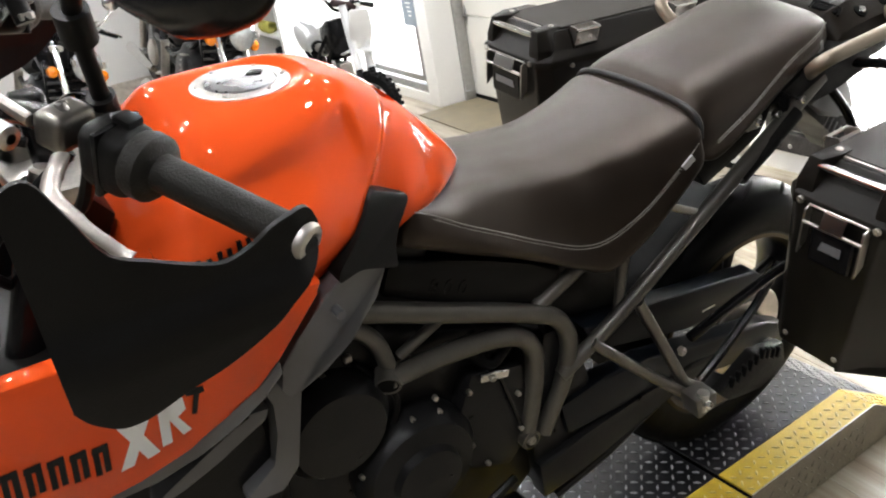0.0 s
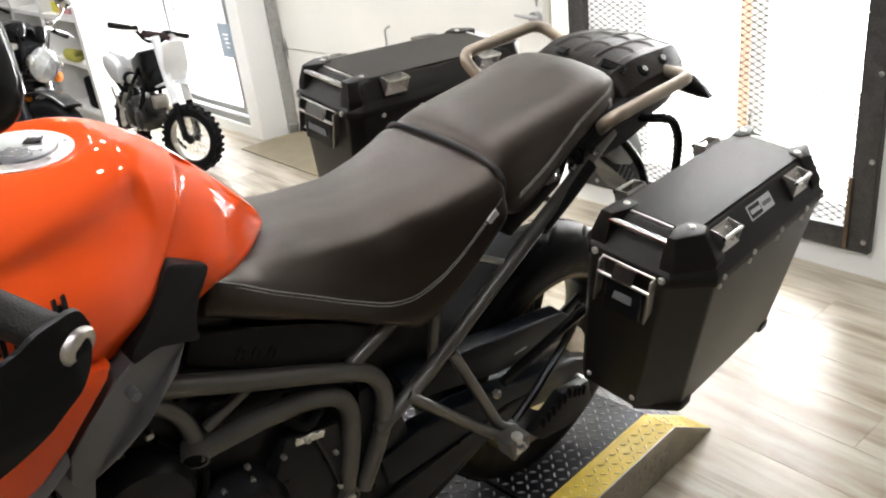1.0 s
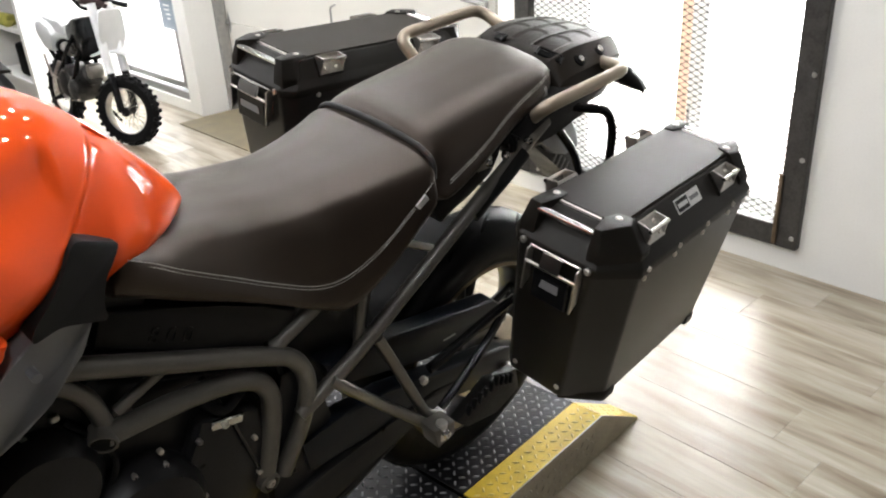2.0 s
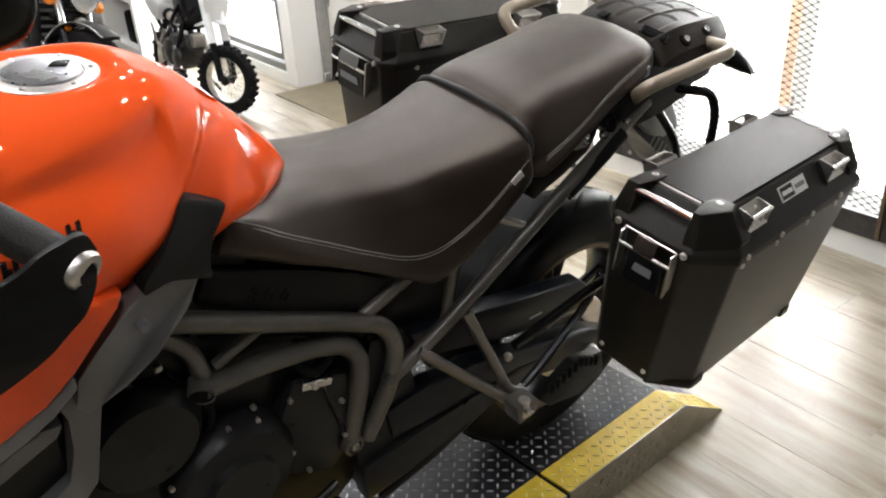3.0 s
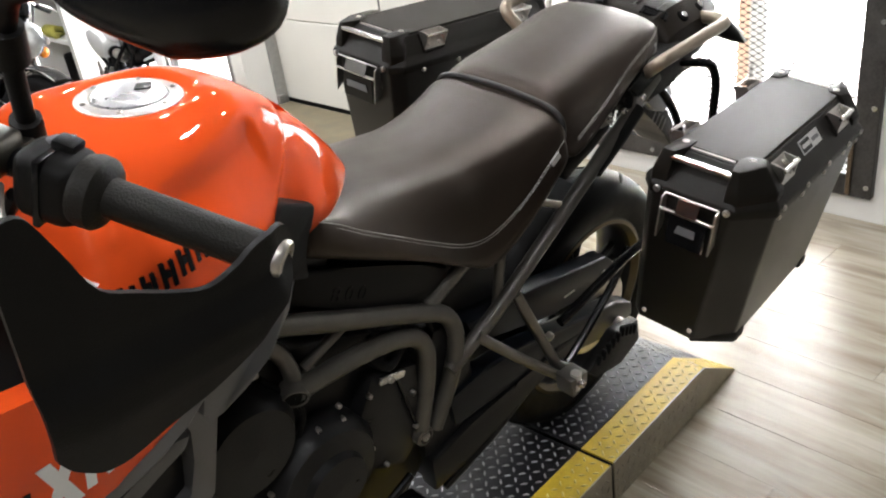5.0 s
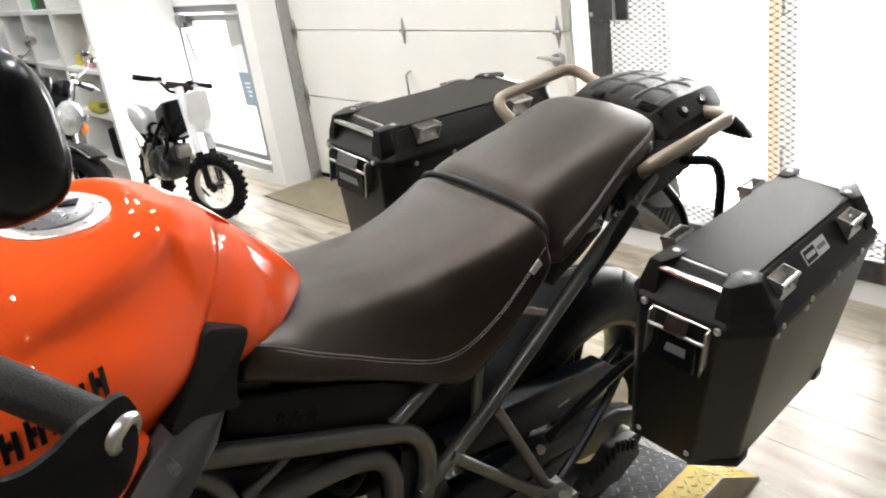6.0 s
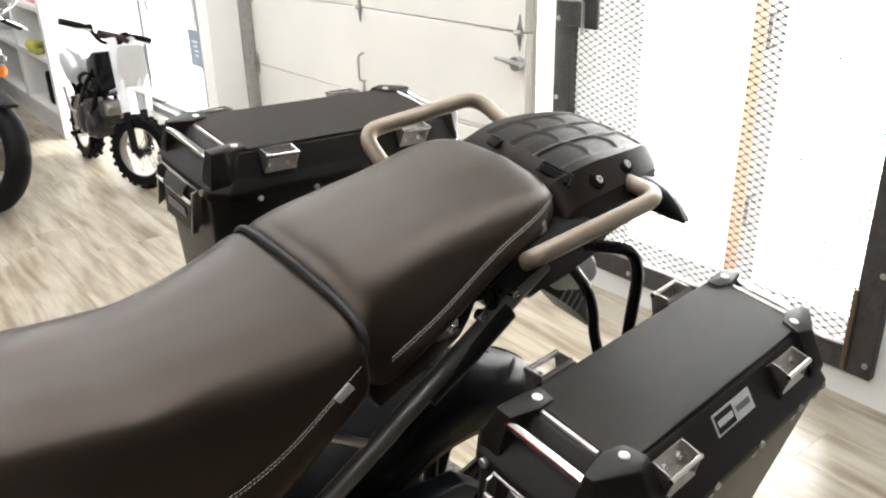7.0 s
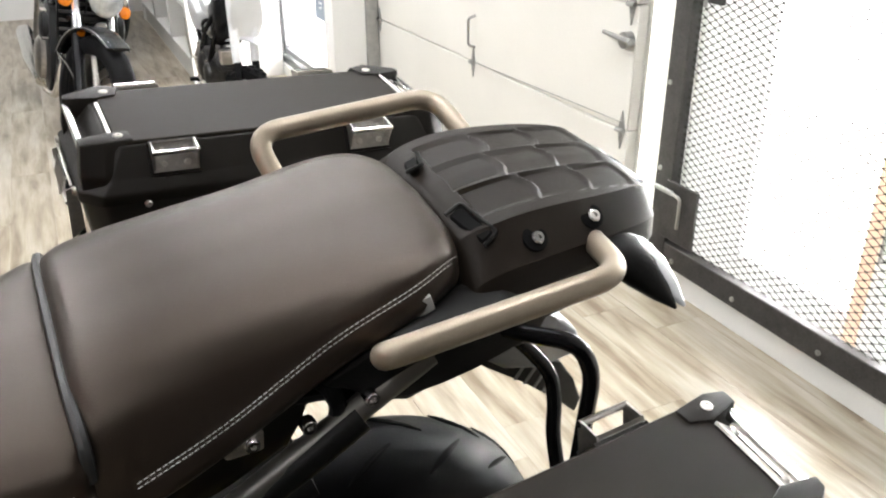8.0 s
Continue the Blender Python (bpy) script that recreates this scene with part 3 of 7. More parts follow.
def dent(q):
    """The swept scoop and the sharp crease on each flank of the tank, and the flat under the filler."""
    s, x, y, z = (-1 if q.y < 0 else 1), q.x, abs(q.y), q.z
    k = 0.0
    if y > 0.03:
        # scoop: steep below a curved upper edge, then slowly out again
        up = float(np.interp(x, (0.10, 0.131, 0.188, 0.243, 0.30), (1.038, 1.050, 1.064, 1.071, 1.076)))
        wide = float(np.interp(x, (0.10, 0.131, 0.188, 0.25, 0.30), (0.004, 0.008, 0.023, 0.029, 0.021)))
        d = (up - z) / wide
        deep = ease(d) if d < 1 else 1 - ease((up - wide - z) / 0.055)
        k += 0.0105 * deep * ease((x - 0.085) / 0.09) * (1 - ease((x - 0.300) / 0.014)) * ease((y - 0.05) / 0.03)
        # crease: a lip, then a step inwards that runs out to the rear
        e = (x - 0.300 - 1.02 * (z - 0.98)) / 1.43
        low = 1 - ease((z - 1.032) / 0.03)
        k += low * (0.0125 * ease(e / 0.006) * (1 - ease((e - 0.006) / 0.075)) - 0.0016 * math.exp(-((e + 0.004) / 0.008) ** 2))
    r = math.hypot(x - 0.22, q.y)
    f = 1 - ease((r - 0.060) / 0.022)
    return Vector((x, q.y - s * 0.8 * k, (z - 0.6 * k) * (1 - f) + f * (1.0885 - 0.02 * (x - 0.22))))


TANK = [
    (0.02, [(0, 0.955), (0.08, 0.955), (0.15, 0.953), (0.200, 0.948), (0.222, 0.92), (0.205, 0.88)]),
    (0.055, [(0, 1.005), (0.08, 1.005), (0.15, 0.998), (0.208, 0.98), (0.229, 0.93), (0.205, 0.88)]),
    (0.085, [(0, 1.052), (0.08, 1.049), (0.15, 1.032), (0.209, 0.997), (0.230, 0.935), (0.205, 0.88)]),
    (0.11, [(0, 1.077), (0.085, 1.074), (0.150, 1.052), (0.208, 1.003), (0.230, 0.938), (0.205, 0.885)]),
    (0.14, [(0, 1.088), (0.085, 1.086), (0.150, 1.064), (0.205, 1.008), (0.228, 0.94), (0.200, 0.89)]),
    (0.22, [(0, 1.092), (0.085, 1.089), (0.140, 1.066), (0.183, 1.010), (0.207, 0.95), (0.180, 0.90)]),
    (0.30, [(0, 1.093), (0.072, 1.089), (0.118, 1.060), (0.151, 0.998), (0.168, 0.945), (0.145, 0.90)]),
    (0.37, [(0, 1.064), (0.056, 1.058), (0.100, 1.030), (0.135, 0.975), (0.152, 0.930), (0.135, 0.89)]),
    (0.44, [(0, 1.000), (0.040, 0.996), (0.074, 0.980), (0.098, 0.952), (0.108, 0.920), (0.09, 0.888)]),
    (0.50, [(0, 0.934), (0.016, 0.931), (0.030, 0.926), (0.042, 0.918), (0.046, 0.908), (0.035, 0.885)]),
    (0.516, [(0, 0.902), (0.004, 0.901), (0.008, 0.899), (0.010, 0.896), (0.010, 0.893), (0.006, 0.885)]),
]
tank = part("fuel_tank", skin(TANK, 16, 12, dent), M_RED, bike, "glossy orange-red painted fuel tank", 60)
cm = along((0.22, 0, 1.0885), (0.02, 0, 1))
part("filler_ring", lathe([(0.062, -0.004), (0.062, 0.0015), (0.0595, 0.003), (0.046, 0.0035), (0.0445, 0.001)], cm, 48), M_STEEL, tank, "brushed steel filler ring")
for k in range(6):
    a = radians(60 * k + 20)
    part("ring_bolt", bolt(cm @ Vector((0.053 * math.cos(a), 0.053 * math.sin(a), 0.0035)), (0, 0, 1), 0.0033, 0.002), M_STEEL, tank)
part("filler_cap", lathe([(0.0445, 0.001), (0.043, 0.005), (0.024, 0.0065), (0.0005, 0.0065)], cm, 48), material("satin_steel_cap", (0.36, 0.36, 0.37), 0.28, 1.0, 0.1), tank, "satin steel filler cap")
part("key_flap", prism([(0.228, 0.002), (0.246, -0.006), (0.256, 0.010), (0.240, 0.018)], 2, 1.094, 1.0965, 0.001), M_GLOSSBLK, tank)

# seats
RSEAT = [
    (0.330, [(0, 0.880), (0.08, 0.888), (0.120, 0.899), (0.140, 0.905), (0.144, 0.872), (0.05, 0.84)]),
    (0.350, [(0, 0.897), (0.08, 0.905), (0.126, 0.915), (0.150, 0.919), (0.153, 0.868), (0.05, 0.835)]),
    (0.385, [(0, 0.899), (0.08, 0.908), (0.124, 0.915), (0.151, 0.900), (0.154, 0.850), (0.05, 0.82)]),
    (0.43, [(0, 0.898), (0.07, 0.905), (0.116, 0.904), (0.150, 0.870), (0.154, 0.826), (0.05, 0.80)]),
    (0.50, [(0, 0.894), (0.06, 0.896), (0.112, 0.885), (0.150, 0.829), (0.154, 0.792), (0.05, 0.77)]),
    (0.56, [(0, 0.888), (0.06, 0.885), (0.115, 0.865), (0.151, 0.794), (0.155, 0.760), (0.05, 0.74)]),
    (0.64, [(0, 0.878), (0.07, 0.873), (0.125, 0.848), (0.152, 0.754), (0.156, 0.714), (0.05, 0.70)]),
    (0.70, [(0, 0.878), (0.068, 0.873), (0.124, 0.846), (0.156, 0.750), (0.160, 0.690), (0.05, 0.69)]),
    (0.77, [(0, 0.884), (0.075, 0.880), (0.133, 0.855), (0.161, 0.782), (0.165, 0.728), (0.05, 0.72)]),
    (0.84, [(0, 0.898), (0.082, 0.894), (0.138, 0.877), (0.163, 0.836), (0.166, 0.787), (0.05, 0.78)]),
    (0.878, [(0, 0.908), (0.10, 0.903), (0.146, 0.886), (0.160, 0.862), (0.162, 0.815), (0.05, 0.81)]),
    (0.892, [(0, 0.902), (0.10, 0.897), (0.140, 0.881), (0.150, 0.858), (0.150, 0.82), (0.05, 0.82)]),
]
PSEAT = [
    (0.883, [(0, 0.905), (0.09, 0.90), (0.130, 0.885), (0.144, 0.856), (0.144, 0.835), (0.05, 0.835)]),
    (0.892, [(0, 0.926), (0.082, 0.922), (0.132, 0.896), (0.154, 0.852), (0.154, 0.825), (0.05, 0.825)]),
    (0.92, [(0, 0.941), (0.085, 0.936), (0.136, 0.906), (0.159, 0.850), (0.159, 0.822), (0.05, 0.822)]),
    (1.00, [(0, 0.957), (0.082, 0.952), (0.130, 0.927), (0.152, 0.882), (0.153, 0.852), (0.05, 0.85)]),
    (1.10, [(0, 0.971), (0.078, 0.967), (0.118, 0.953), (0.140, 0.932), (0.142, 0.898), (0.05, 0.895)]),
    (1.18, [(0, 0.982), (0.085, 0.977), (0.112, 0.972), (0.130, 0.958), (0.132, 0.922), (0.05, 0.915)]),
    (1.225, [(0, 0.984), (0.074, 0.980), (0.098, 0.976), (0.114, 0.966), (0.116, 0.930), (0.04, 0.92)]),
    (1.248, [(0, 0.980), (0.062, 0.975), (0.084, 0.968), (0.096, 0.956), (0.098, 0.928), (0.03, 0.92)]),
    (1.258, [(0, 0.966), (0.05, 0.962), (0.068, 0.952), (0.076, 0.942), (0.076, 0.925), (0.03, 0.92)]),
]
rider = part("rider_seat", skin(RSEAT, 6, 5), M_SEAT, bike, "black vinyl rider seat with grey double stitching", 70)
pill = part("pillion_seat", skin(PSEAT, 6, 5), M_SEAT, bike, "black vinyl pillion seat with stitched edge", 70)


def stitch(sections, k, side, off, parent, lo=0, hi=None):
    """A row of short stitches along the seam k of a seat."""
    rows = cat([np.array([x, *h[k]]) for x, h in sections[lo:hi]], 24)
    acc, bm, start = 0.0, bmesh.new(), None
    pts = [Vector((x, side * (y + 0.0012), z + off)) for x, y, z in rows]
    L, gap = 0.0042, 0.0016
    walkd = 0.0
    prev = pts[0]
    for q in pts[1:]:
        d = (q - prev).length
        while walkd + d >= L + gap:
            f = (L + gap - walkd) / d
            e = prev + (q - prev) * f
            u = (q - prev).normalized()
            rod(e - u * L, e, 0.00055, 4, bm)
            prev, d, walkd = e, (q - e).length, 0.0
        walkd += d
        prev = q
    part("stitching", bm, M_THREAD, parent)


for off in (0.003, -0.003):
    stitch(RSEAT, 3, -1, off, rider, 1, -1)
    stitch(PSEAT, 3, -1, off, pill, 2, -1)
stitch(RSEAT, 3, 1, 0.0, rider, 1, -1)
# piping in the step between the seats
part("piping", tube(spline([(0.889, -0.150, 0.862), (0.889, -0.141, 0.892), (0.887, -0.10, 0.909), (0.886, 0.0, 0.915), (0.887, 0.10, 0.909), (0.889, 0.141, 0.892), (0.889, 0.150, 0.862)]), 0.0055, 8), M_PIPING, pill)
for ob, p, tilt in ((rider, (0.850, -0.1655, 0.836), 38), (pill, (1.192, -0.1315, 0.936), 22)):
    part("seat_tag", box((-0.012, -0.002, -0.010), (0.012, 0.002, 0.010), 0.001, m=Matrix.Translation(p) @ Matrix.Rotation(radians(-tilt), 4, "Y")), M_LABEL, ob, "small silver fabric tag")

# tail rack
RACK = [
    (1.229, [(0, 0.945), (0.07, 0.941), (0.116, 0.915), (0.134, 0.900), (0.138, 0.88), (0.05, 0.88)]),
    (1.237, [(0, 0.985), (0.086, 0.980), (0.126, 0.948), (0.138, 0.922), (0.14, 0.885), (0.05, 0.885)]),
    (1.265, [(0, 1.000), (0.093, 0.995), (0.129, 0.962), (0.138, 0.935), (0.138, 0.885), (0.05, 0.885)]),
    (1.32, [(0, 1.008), (0.094, 1.003), (0.128, 0.968), (0.135, 0.940), (0.132, 0.89), (0.05, 0.89)]),
    (1.40, [(0, 1.006), (0.090, 1.001), (0.121, 0.970), (0.126, 0.945), (0.122, 0.895), (0.05, 0.895)]),
    (1.46, [(0, 1.000), (0.080, 0.995), (0.108, 0.966), (0.113, 0.940), (0.10, 0.90), (0.05, 0.90)]),
    (1.485, [(0, 0.990), (0.072, 0.986), (0.095, 0.962), (0.100, 0.938), (0.085, 0.905), (0.04, 0.905)]),
    (1.496, [(0, 0.975), (0.060, 0.97), (0.080, 0.953), (0.085, 0.933), (0.07, 0.91), (0.04, 0.91)]),
]
M_RACK = material("grained_black_plastic", (0.014, 0.0104, 0.0075), 0.45, 0.0, 0.2, 20, 0.35, 700, spec=0.17)


def pads(q):
    """Shallow moulded panels in the carrier, each with a bowed lip at its rear."""
    x, y = q.x, q.y
    if q.z < 0.955 or abs(y) > 0.078 or not 1.262 < x < 1.478:
        return q
    col = -1 if y < -0.026 else (1 if y > 0.026 else 0)
    t = (y - 0.052 * col) / (0.025 if col else 0.026)
    if abs(t) > 1:
        return q
    bow = 0.012 * (1 - t * t) - (0.010 if col == 0 else 0.0)
    edges = [1.262 + bow * 0.2, 1.332 + bow, 1.400 + bow, 1.466 + bow * 0.5]
    h = 0.0
    for a, b in zip(edges, edges[1:]):
        if a <= x <= b:
            f = (x - a) / (b - a)
            h = -0.0042 * ease(f / 0.06) * ease((1 - f) / 0.14) * (1 - 0.35 * f)
    side = ease((1 - abs(t)) / 0.2)
    return Vector((x, y, q.z + h * side))


rack = part("tail_rack", skin(RACK, 30, 24, pads, True), M_RACK, bike, "black plastic rear carrier with moulded pads", 22)


def rack_top(x, y):
    rows = grid_of(RACK, 5, 3, True)
    r = min(rows, key=lambda q: abs(q[0][0] - x))
    for a, b in zip(r, r[1:]):
        if a[1] <= abs(y) <= b[1]:
            t = (abs(y) - a[1]) / max(1e-6, b[1] - a[1])
            return a[2] + t * (b[2] - a[2])
    return r[-1][2]


for s in (-1, 1):
    for x, y in ((1.308, 0.113), (1.383, 0.105)):
        z = rack_top(x, y)
        d = Vector((0, s * 0.60, 0.80))
        part("bolt_well", lathe([(0.0145, -0.002), (0.014, 0.001), (0.012, 0.0014), (0.0005, 0.0006)], along((x, s * y, z), d), 20), M_BAGBLK, rack)
        part("rack_bolt", bolt(Vector((x + 0.002, s * (y + 0.001), z)) + d * 0.0005, d, 0.0072, 0.004), M_CHROME, rack)
    # strap slots at the front edge
    y = 0.080 if s < 0 else 0.052
    mm = Matrix.Translation((1.252, s * y, rack_top(1.252, y) + 0.0)) @ Euler((s * radians(-14), radians(-26), -s * radians(15))).to_matrix().to_4x4()
    part("strap_slot", box((-0.008, -0.023, -0.004), (0.008, 0.023, 0.0025), 0.002, m=mm), M_BAGBLK, rack)
    part("slot_rim", tube(rounded([mm @ Vector(p) for p in ((-0.009, -0.026, 0.001), (0.011, -0.025, 0.001), (0.011, 0.025, 0.001), (-0.009, 0.026, 0.001))], 0.006), 0.0025, 8), M_PLASTIC, rack)
part("tail_lamp", prism([(1.486, 0.985), (1.512, 0.975), (1.500, 0.915), (1.482, 0.905)], 1, -0.045, 0.045, 0.004), material("clear_tail_lens", (0.62, 0.64, 0.68), 0.12, 0.0, 0.05, coat=1), rack, "clear tail lamp lens")

# grab rails
for s in (-1, 1):
    if s < 0:
        path = rounded([(1.165, -0.135, 0.895), (1.120, -0.190, 0.945), (1.378, -0.190, 0.966), (1.405, -0.10, 0.950)], 0.035, 7)
    else:
        path = rounded([(1.165, 0.135, 0.895), (1.138, 0.206, 0.963), (1.372, 0.196, 0.988), (1.390, 0.10, 0.950)], 0.035, 7)
    part("grab_rail", tube(path, 0.0126, 14), M_GRAB, bike, "grey cast grab rail")

# indicators
M_LENS = material("clear_plastic_lens", (0.62, 0.64, 0.66), 0.1, 0.0, 0.05, coat=1)
for s in (-1, 1):
    st = rod((1.40, s * 0.07, 0.935), (1.426, s * 0.112, 0.938), 0.010, 12)
    pod = [(1.420, s * 0.106, 0.940), (1.426, s * 0.112, 0.939), (1.436, s * 0.128, 0.934), (1.448, s * 0.152, 0.923), (1.458, s * 0.174, 0.910), (1.466, s * 0.192, 0.898)]
    ind = part("indicator", tube(pod, [0.012, 0.024, 0.0305, 0.027, 0.016, 0.002], 20, st, flat=0.72), M_PLASTIC, bike, "black rear indicator pod")
    part("indicator_lens", tube([Vector(p) + Vector((0.012, 0, 0.0)) for p in pod[1:]], [0.019, 0.0255, 0.023, 0.0135, 0.002], 20, flat=0.72), M_LENS, ind, "clear indicator lens")
    part("stem_collar", rod((1.405, s * 0.082, 0.936), (1.416, s * 0.098, 0.937), 0.0125, 16), M_STEEL, ind)

# subframe and frame tubes
def fr(name, pts, r, rad=0.03, mirror=True, mat_=None, label=""):
    for s in ((1, -1) if mirror else (1,)):
        q = [(x, s * y, z) for x, y, z in pts]
        part(name, tube(rounded(q, rad) if len(q) > 2 else q, r, 12), mat_ or M_FRAME, bike, label)


fr("frame_tube", [(0.20, -0.150, 0.828), (0.275, -0.150, 0.795), (0.388, -0.150, 0.742), (0.50, -0.150, 0.692), (0.592, -0.150, 0.645), (0.622, -0.150, 0.590), (0.618, -0.150, 0.530), (0.603, -0.150, 0.482), (0.566, -0.150, 0.405)], 0.0155, 0.04)
fr("frame_tube", [(0.290, -0.145, 0.668), (0.39, -0.145, 0.665), (0.472, -0.145, 0.654), (0.527, -0.145, 0.632), (0.553, -0.145, 0.590), (0.552, -0.145, 0.525), (0.545, -0.145, 0.474), (0.534, -0.145, 0.410)], 0.0165, 0.04)
fr("frame_tube", [(0.19, -0.135, 0.800), (0.250, -0.135, 0.774), (0.284, -0.135, 0.730), (0.298, -0.135, 0.668)], 0.013, 0.03)
fr("frame_brace", [(0.314, -0.135, 0.690), (0.400, -0.148, 0.745)], 0.0085)
fr("frame_brace", [(0.560, -0.140, 0.668), (0.660, -0.140, 0.716)], 0.0125)
fr("frame_brace", [(0.733, -0.145, 0.580), (0.745, -0.140, 0.72)], 0.0095)
fr("subframe_tube", [(0.600, -0.155, 0.518), (0.714, -0.158, 0.582), (0.874, -0.160, 0.697), (1.0, -0.160, 0.786), (1.20, -0.14, 0.885)], 0.0135, 0.05)
fr("pillion_bracket", [(0.748, -0.165, 0.625), (0.795, -0.185, 0.525), (0.830, -0.215, 0.435), (0.855, -0.235, 0.425)], 0.0105, 0.03, True, M_BRACKET)
fr("pillion_bracket", [(0.648, -0.162, 0.585), (0.74, -0.19, 0.495), (0.842, -0.235, 0.405)], 0.0105, 0.03, True, M_BRACKET)
for s in (-1, 1):
    part("frame_boss", lathe([(0.0195, -0.01), (0.0195, 0.018), (0.0165, 0.018), (0.0155, 0.010)], along((0.290, s * 0.140, 0.668), (-0.55, s, -0.30)), 20), M_FRAME, bike)
    part("boss_hole", lathe([(0.0165, 0.0165), (0.0005, 0.0160)], along((0.290, s * 0.140, 0.668), (-0.55, s, -0.30)), 20), M_BAGBLK, bike)
    part("frame_boss", lathe([(0.019, 0), (0.019, 0.02), (0.014, 0.022), (0.012, 0.012), (0.0005, 0.012)], along((0.534, s * 0.140, 0.410), (0, s, 0)), 18), M_FRAME, bike)
    part("frame_bolt", bolt((0.534, s * 0.158, 0.410), (0, s, 0), 0.009, 0.006), M_STEEL, bike)
part("cross_bar", rod((0.859, -0.127, 0.737), (0.905, -0.156, 0.720), 0.007, 10), M_STEEL, bike)

# foot pegs with heel plates
for s in (-1, 1):
    peg = part("passenger_peg", prism([(0.865, 0.425), (0.95, 0.478), (1.035, 0.462), (1.055, 0.40), (0.99, 0.372), (0.90, 0.39)], 1, s * 0.255 - 0.011, s * 0.255 + 0.011, 0.006), M_PLASTIC, bike, "black folding passenger foot peg")
    for k in range(9):
        x, z = 0.895 + 0.015 * k, 0.440 + 0.006 * k - (0.0 if k < 6 else 0.012 * (k - 5))
        part("peg_tooth", box((x - 0.004, s * 0.268 - 0.006, z - 0.012), (x + 0.004, s * 0.268 + 0.006, z + 0.012), 0.002), M_RUBBER, peg)
    part("peg_pin", rod((0.826, s * 0.262, 0.448), (0.826, s * 0.262, 0.410), 0.011, 12), M_STEEL, peg)
    part("peg_bolt", bolt((0.826, s * 0.276, 0.430), (0, s, 0), 0.008, 0.006), M_CHROME, peg)
    part("peg_fork", prism([(0.80, 0.445), (0.855, 0.440), (0.858, 0.405), (0.815, 0.395)], 1, s * 0.25 - 0.02, s * 0.25 + 0.02, 0.005), M_FRAME, peg)
    part("heel_guard", tube(rounded([(0.905, s * 0.19, 0.385), (0.955, s * 0.19, 0.42), (1.045, s * 0.19, 0.505), (1.09, s * 0.19, 0.58)], 0.03), 0.009, 8), M_GLOSSBLK, bike)


def side_panel(name, poly, y0, y1, mat_, bevel=0.006, label="", parent=None, slant=0.0, mirror=True, x0=0.0):
    """A plate in the side view, drawn out from |y| = y0 to y1, on both sides; slant turns it in along x."""
    out = []
    for s in ((-1, 1) if mirror else (-1,)):
        bm = prism(poly, 1, s * y0, s * y1, bevel)
        for v in bm.verts:
            v.co.y -= s * slant * (v.co.x - x0)
        out.append(part(name, bm, mat_, parent or bike, label))
    return out


# red side fairing, with the model mark as plain shapes
FAIR = [(0.188, 0.922), (0.160, 0.927), (0.123, 0.926), (0.03, 0.933), (-0.09, 0.946), (-0.155, 0.954), (-0.25, 0.94), (-0.29, 0.87), (-0.24, 0.81), (-0.16, 0.778), (-0.106, 0.773), (-0.063, 0.774), (-0.004, 0.784), (0.046, 0.800), (0.085, 0.822), (0.118, 0.848), (0.160, 0.893), (0.176, 0.910)]
fair = side_panel("side_fairing", FAIR, 0.205, 0.235, M_RED, 0.012, "glossy orange-red side fairing with model mark", slant=0.06)


part("inner_fairing", prism([(0.16, 0.90), (0.03, 0.905), (-0.09, 0.90), (-0.22, 0.89), (-0.25, 0.84), (-0.15, 0.79), (0.06, 0.80), (0.14, 0.86)], 1, -0.198, 0.198, 0.02), M_PLASTIC, bike, "black plastic inside of the fairing")


def mark(poly, mat_, name="model_mark", up=0.0):
    bm = prism(poly, 1, -0.2352, -0.2360 - up, 0)
    for v in bm.verts:
        v.co.y += 0.06 * v.co.x
    part(name, bm, mat_, fair[0])


for k in range(5):
    x, z = -0.186 + 0.0208 * k, 0.845 - 0.0045 * k
    for dx, w in ((0.0, 0.0062), (0.0098, 0.0062)):
        mark([(x + dx, z - 0.018), (x + dx + w, z - 0.0185), (x + dx + w + 0.005, z + 0.0175), (x + dx + 0.005, z + 0.018)], M_GLOSSBLK)
    mark([(x + 0.003, z + 0.011), (x + 0.019, z + 0.009), (x + 0.020, z + 0.0172), (x + 0.005, z + 0.0182)], M_GLOSSBLK, up=0.0003)
M_MARK = material("white_mark", (0.78, 0.77, 0.74), 0.4, vary=0.04)
mark([(-0.079, 0.800), (-0.065, 0.800), (-0.028, 0.865), (-0.042, 0.866)], M_MARK)
mark([(-0.072, 0.863), (-0.057, 0.864), (-0.036, 0.802), (-0.050, 0.800)], M_MARK, up=0.0004)
mark([(-0.032, 0.806), (-0.021, 0.806), (-0.014, 0.865), (-0.025, 0.866)], M_MARK)
mark([(-0.016, 0.867), (0.002, 0.865), (0.002, 0.841), (-0.008, 0.835), (0.002, 0.811), (-0.008, 0.809), (-0.018, 0.837)], M_MARK)
mark([(0.006, 0.863), (0.026, 0.860), (0.026, 0.852), (0.020, 0.852), (0.012, 0.828), (0.007, 0.830), (0.014, 0.854), (0.006, 0.856)], M_GLOSSBLK)


TANK_ROWS = grid_of(TANK, 8, 5)


def tank_side(x, z):
    rows = TANK_ROWS
    r = min(rows, key=lambda q: abs(q[0][0] - x))
    for a, b in zip(r, r[1:]):
        if b[2] <= z <= a[2]:
            return a[1] + (a[2] - z) / max(1e-6, a[2] - b[2]) * (b[1] - a[1])
    return r[-2][1]


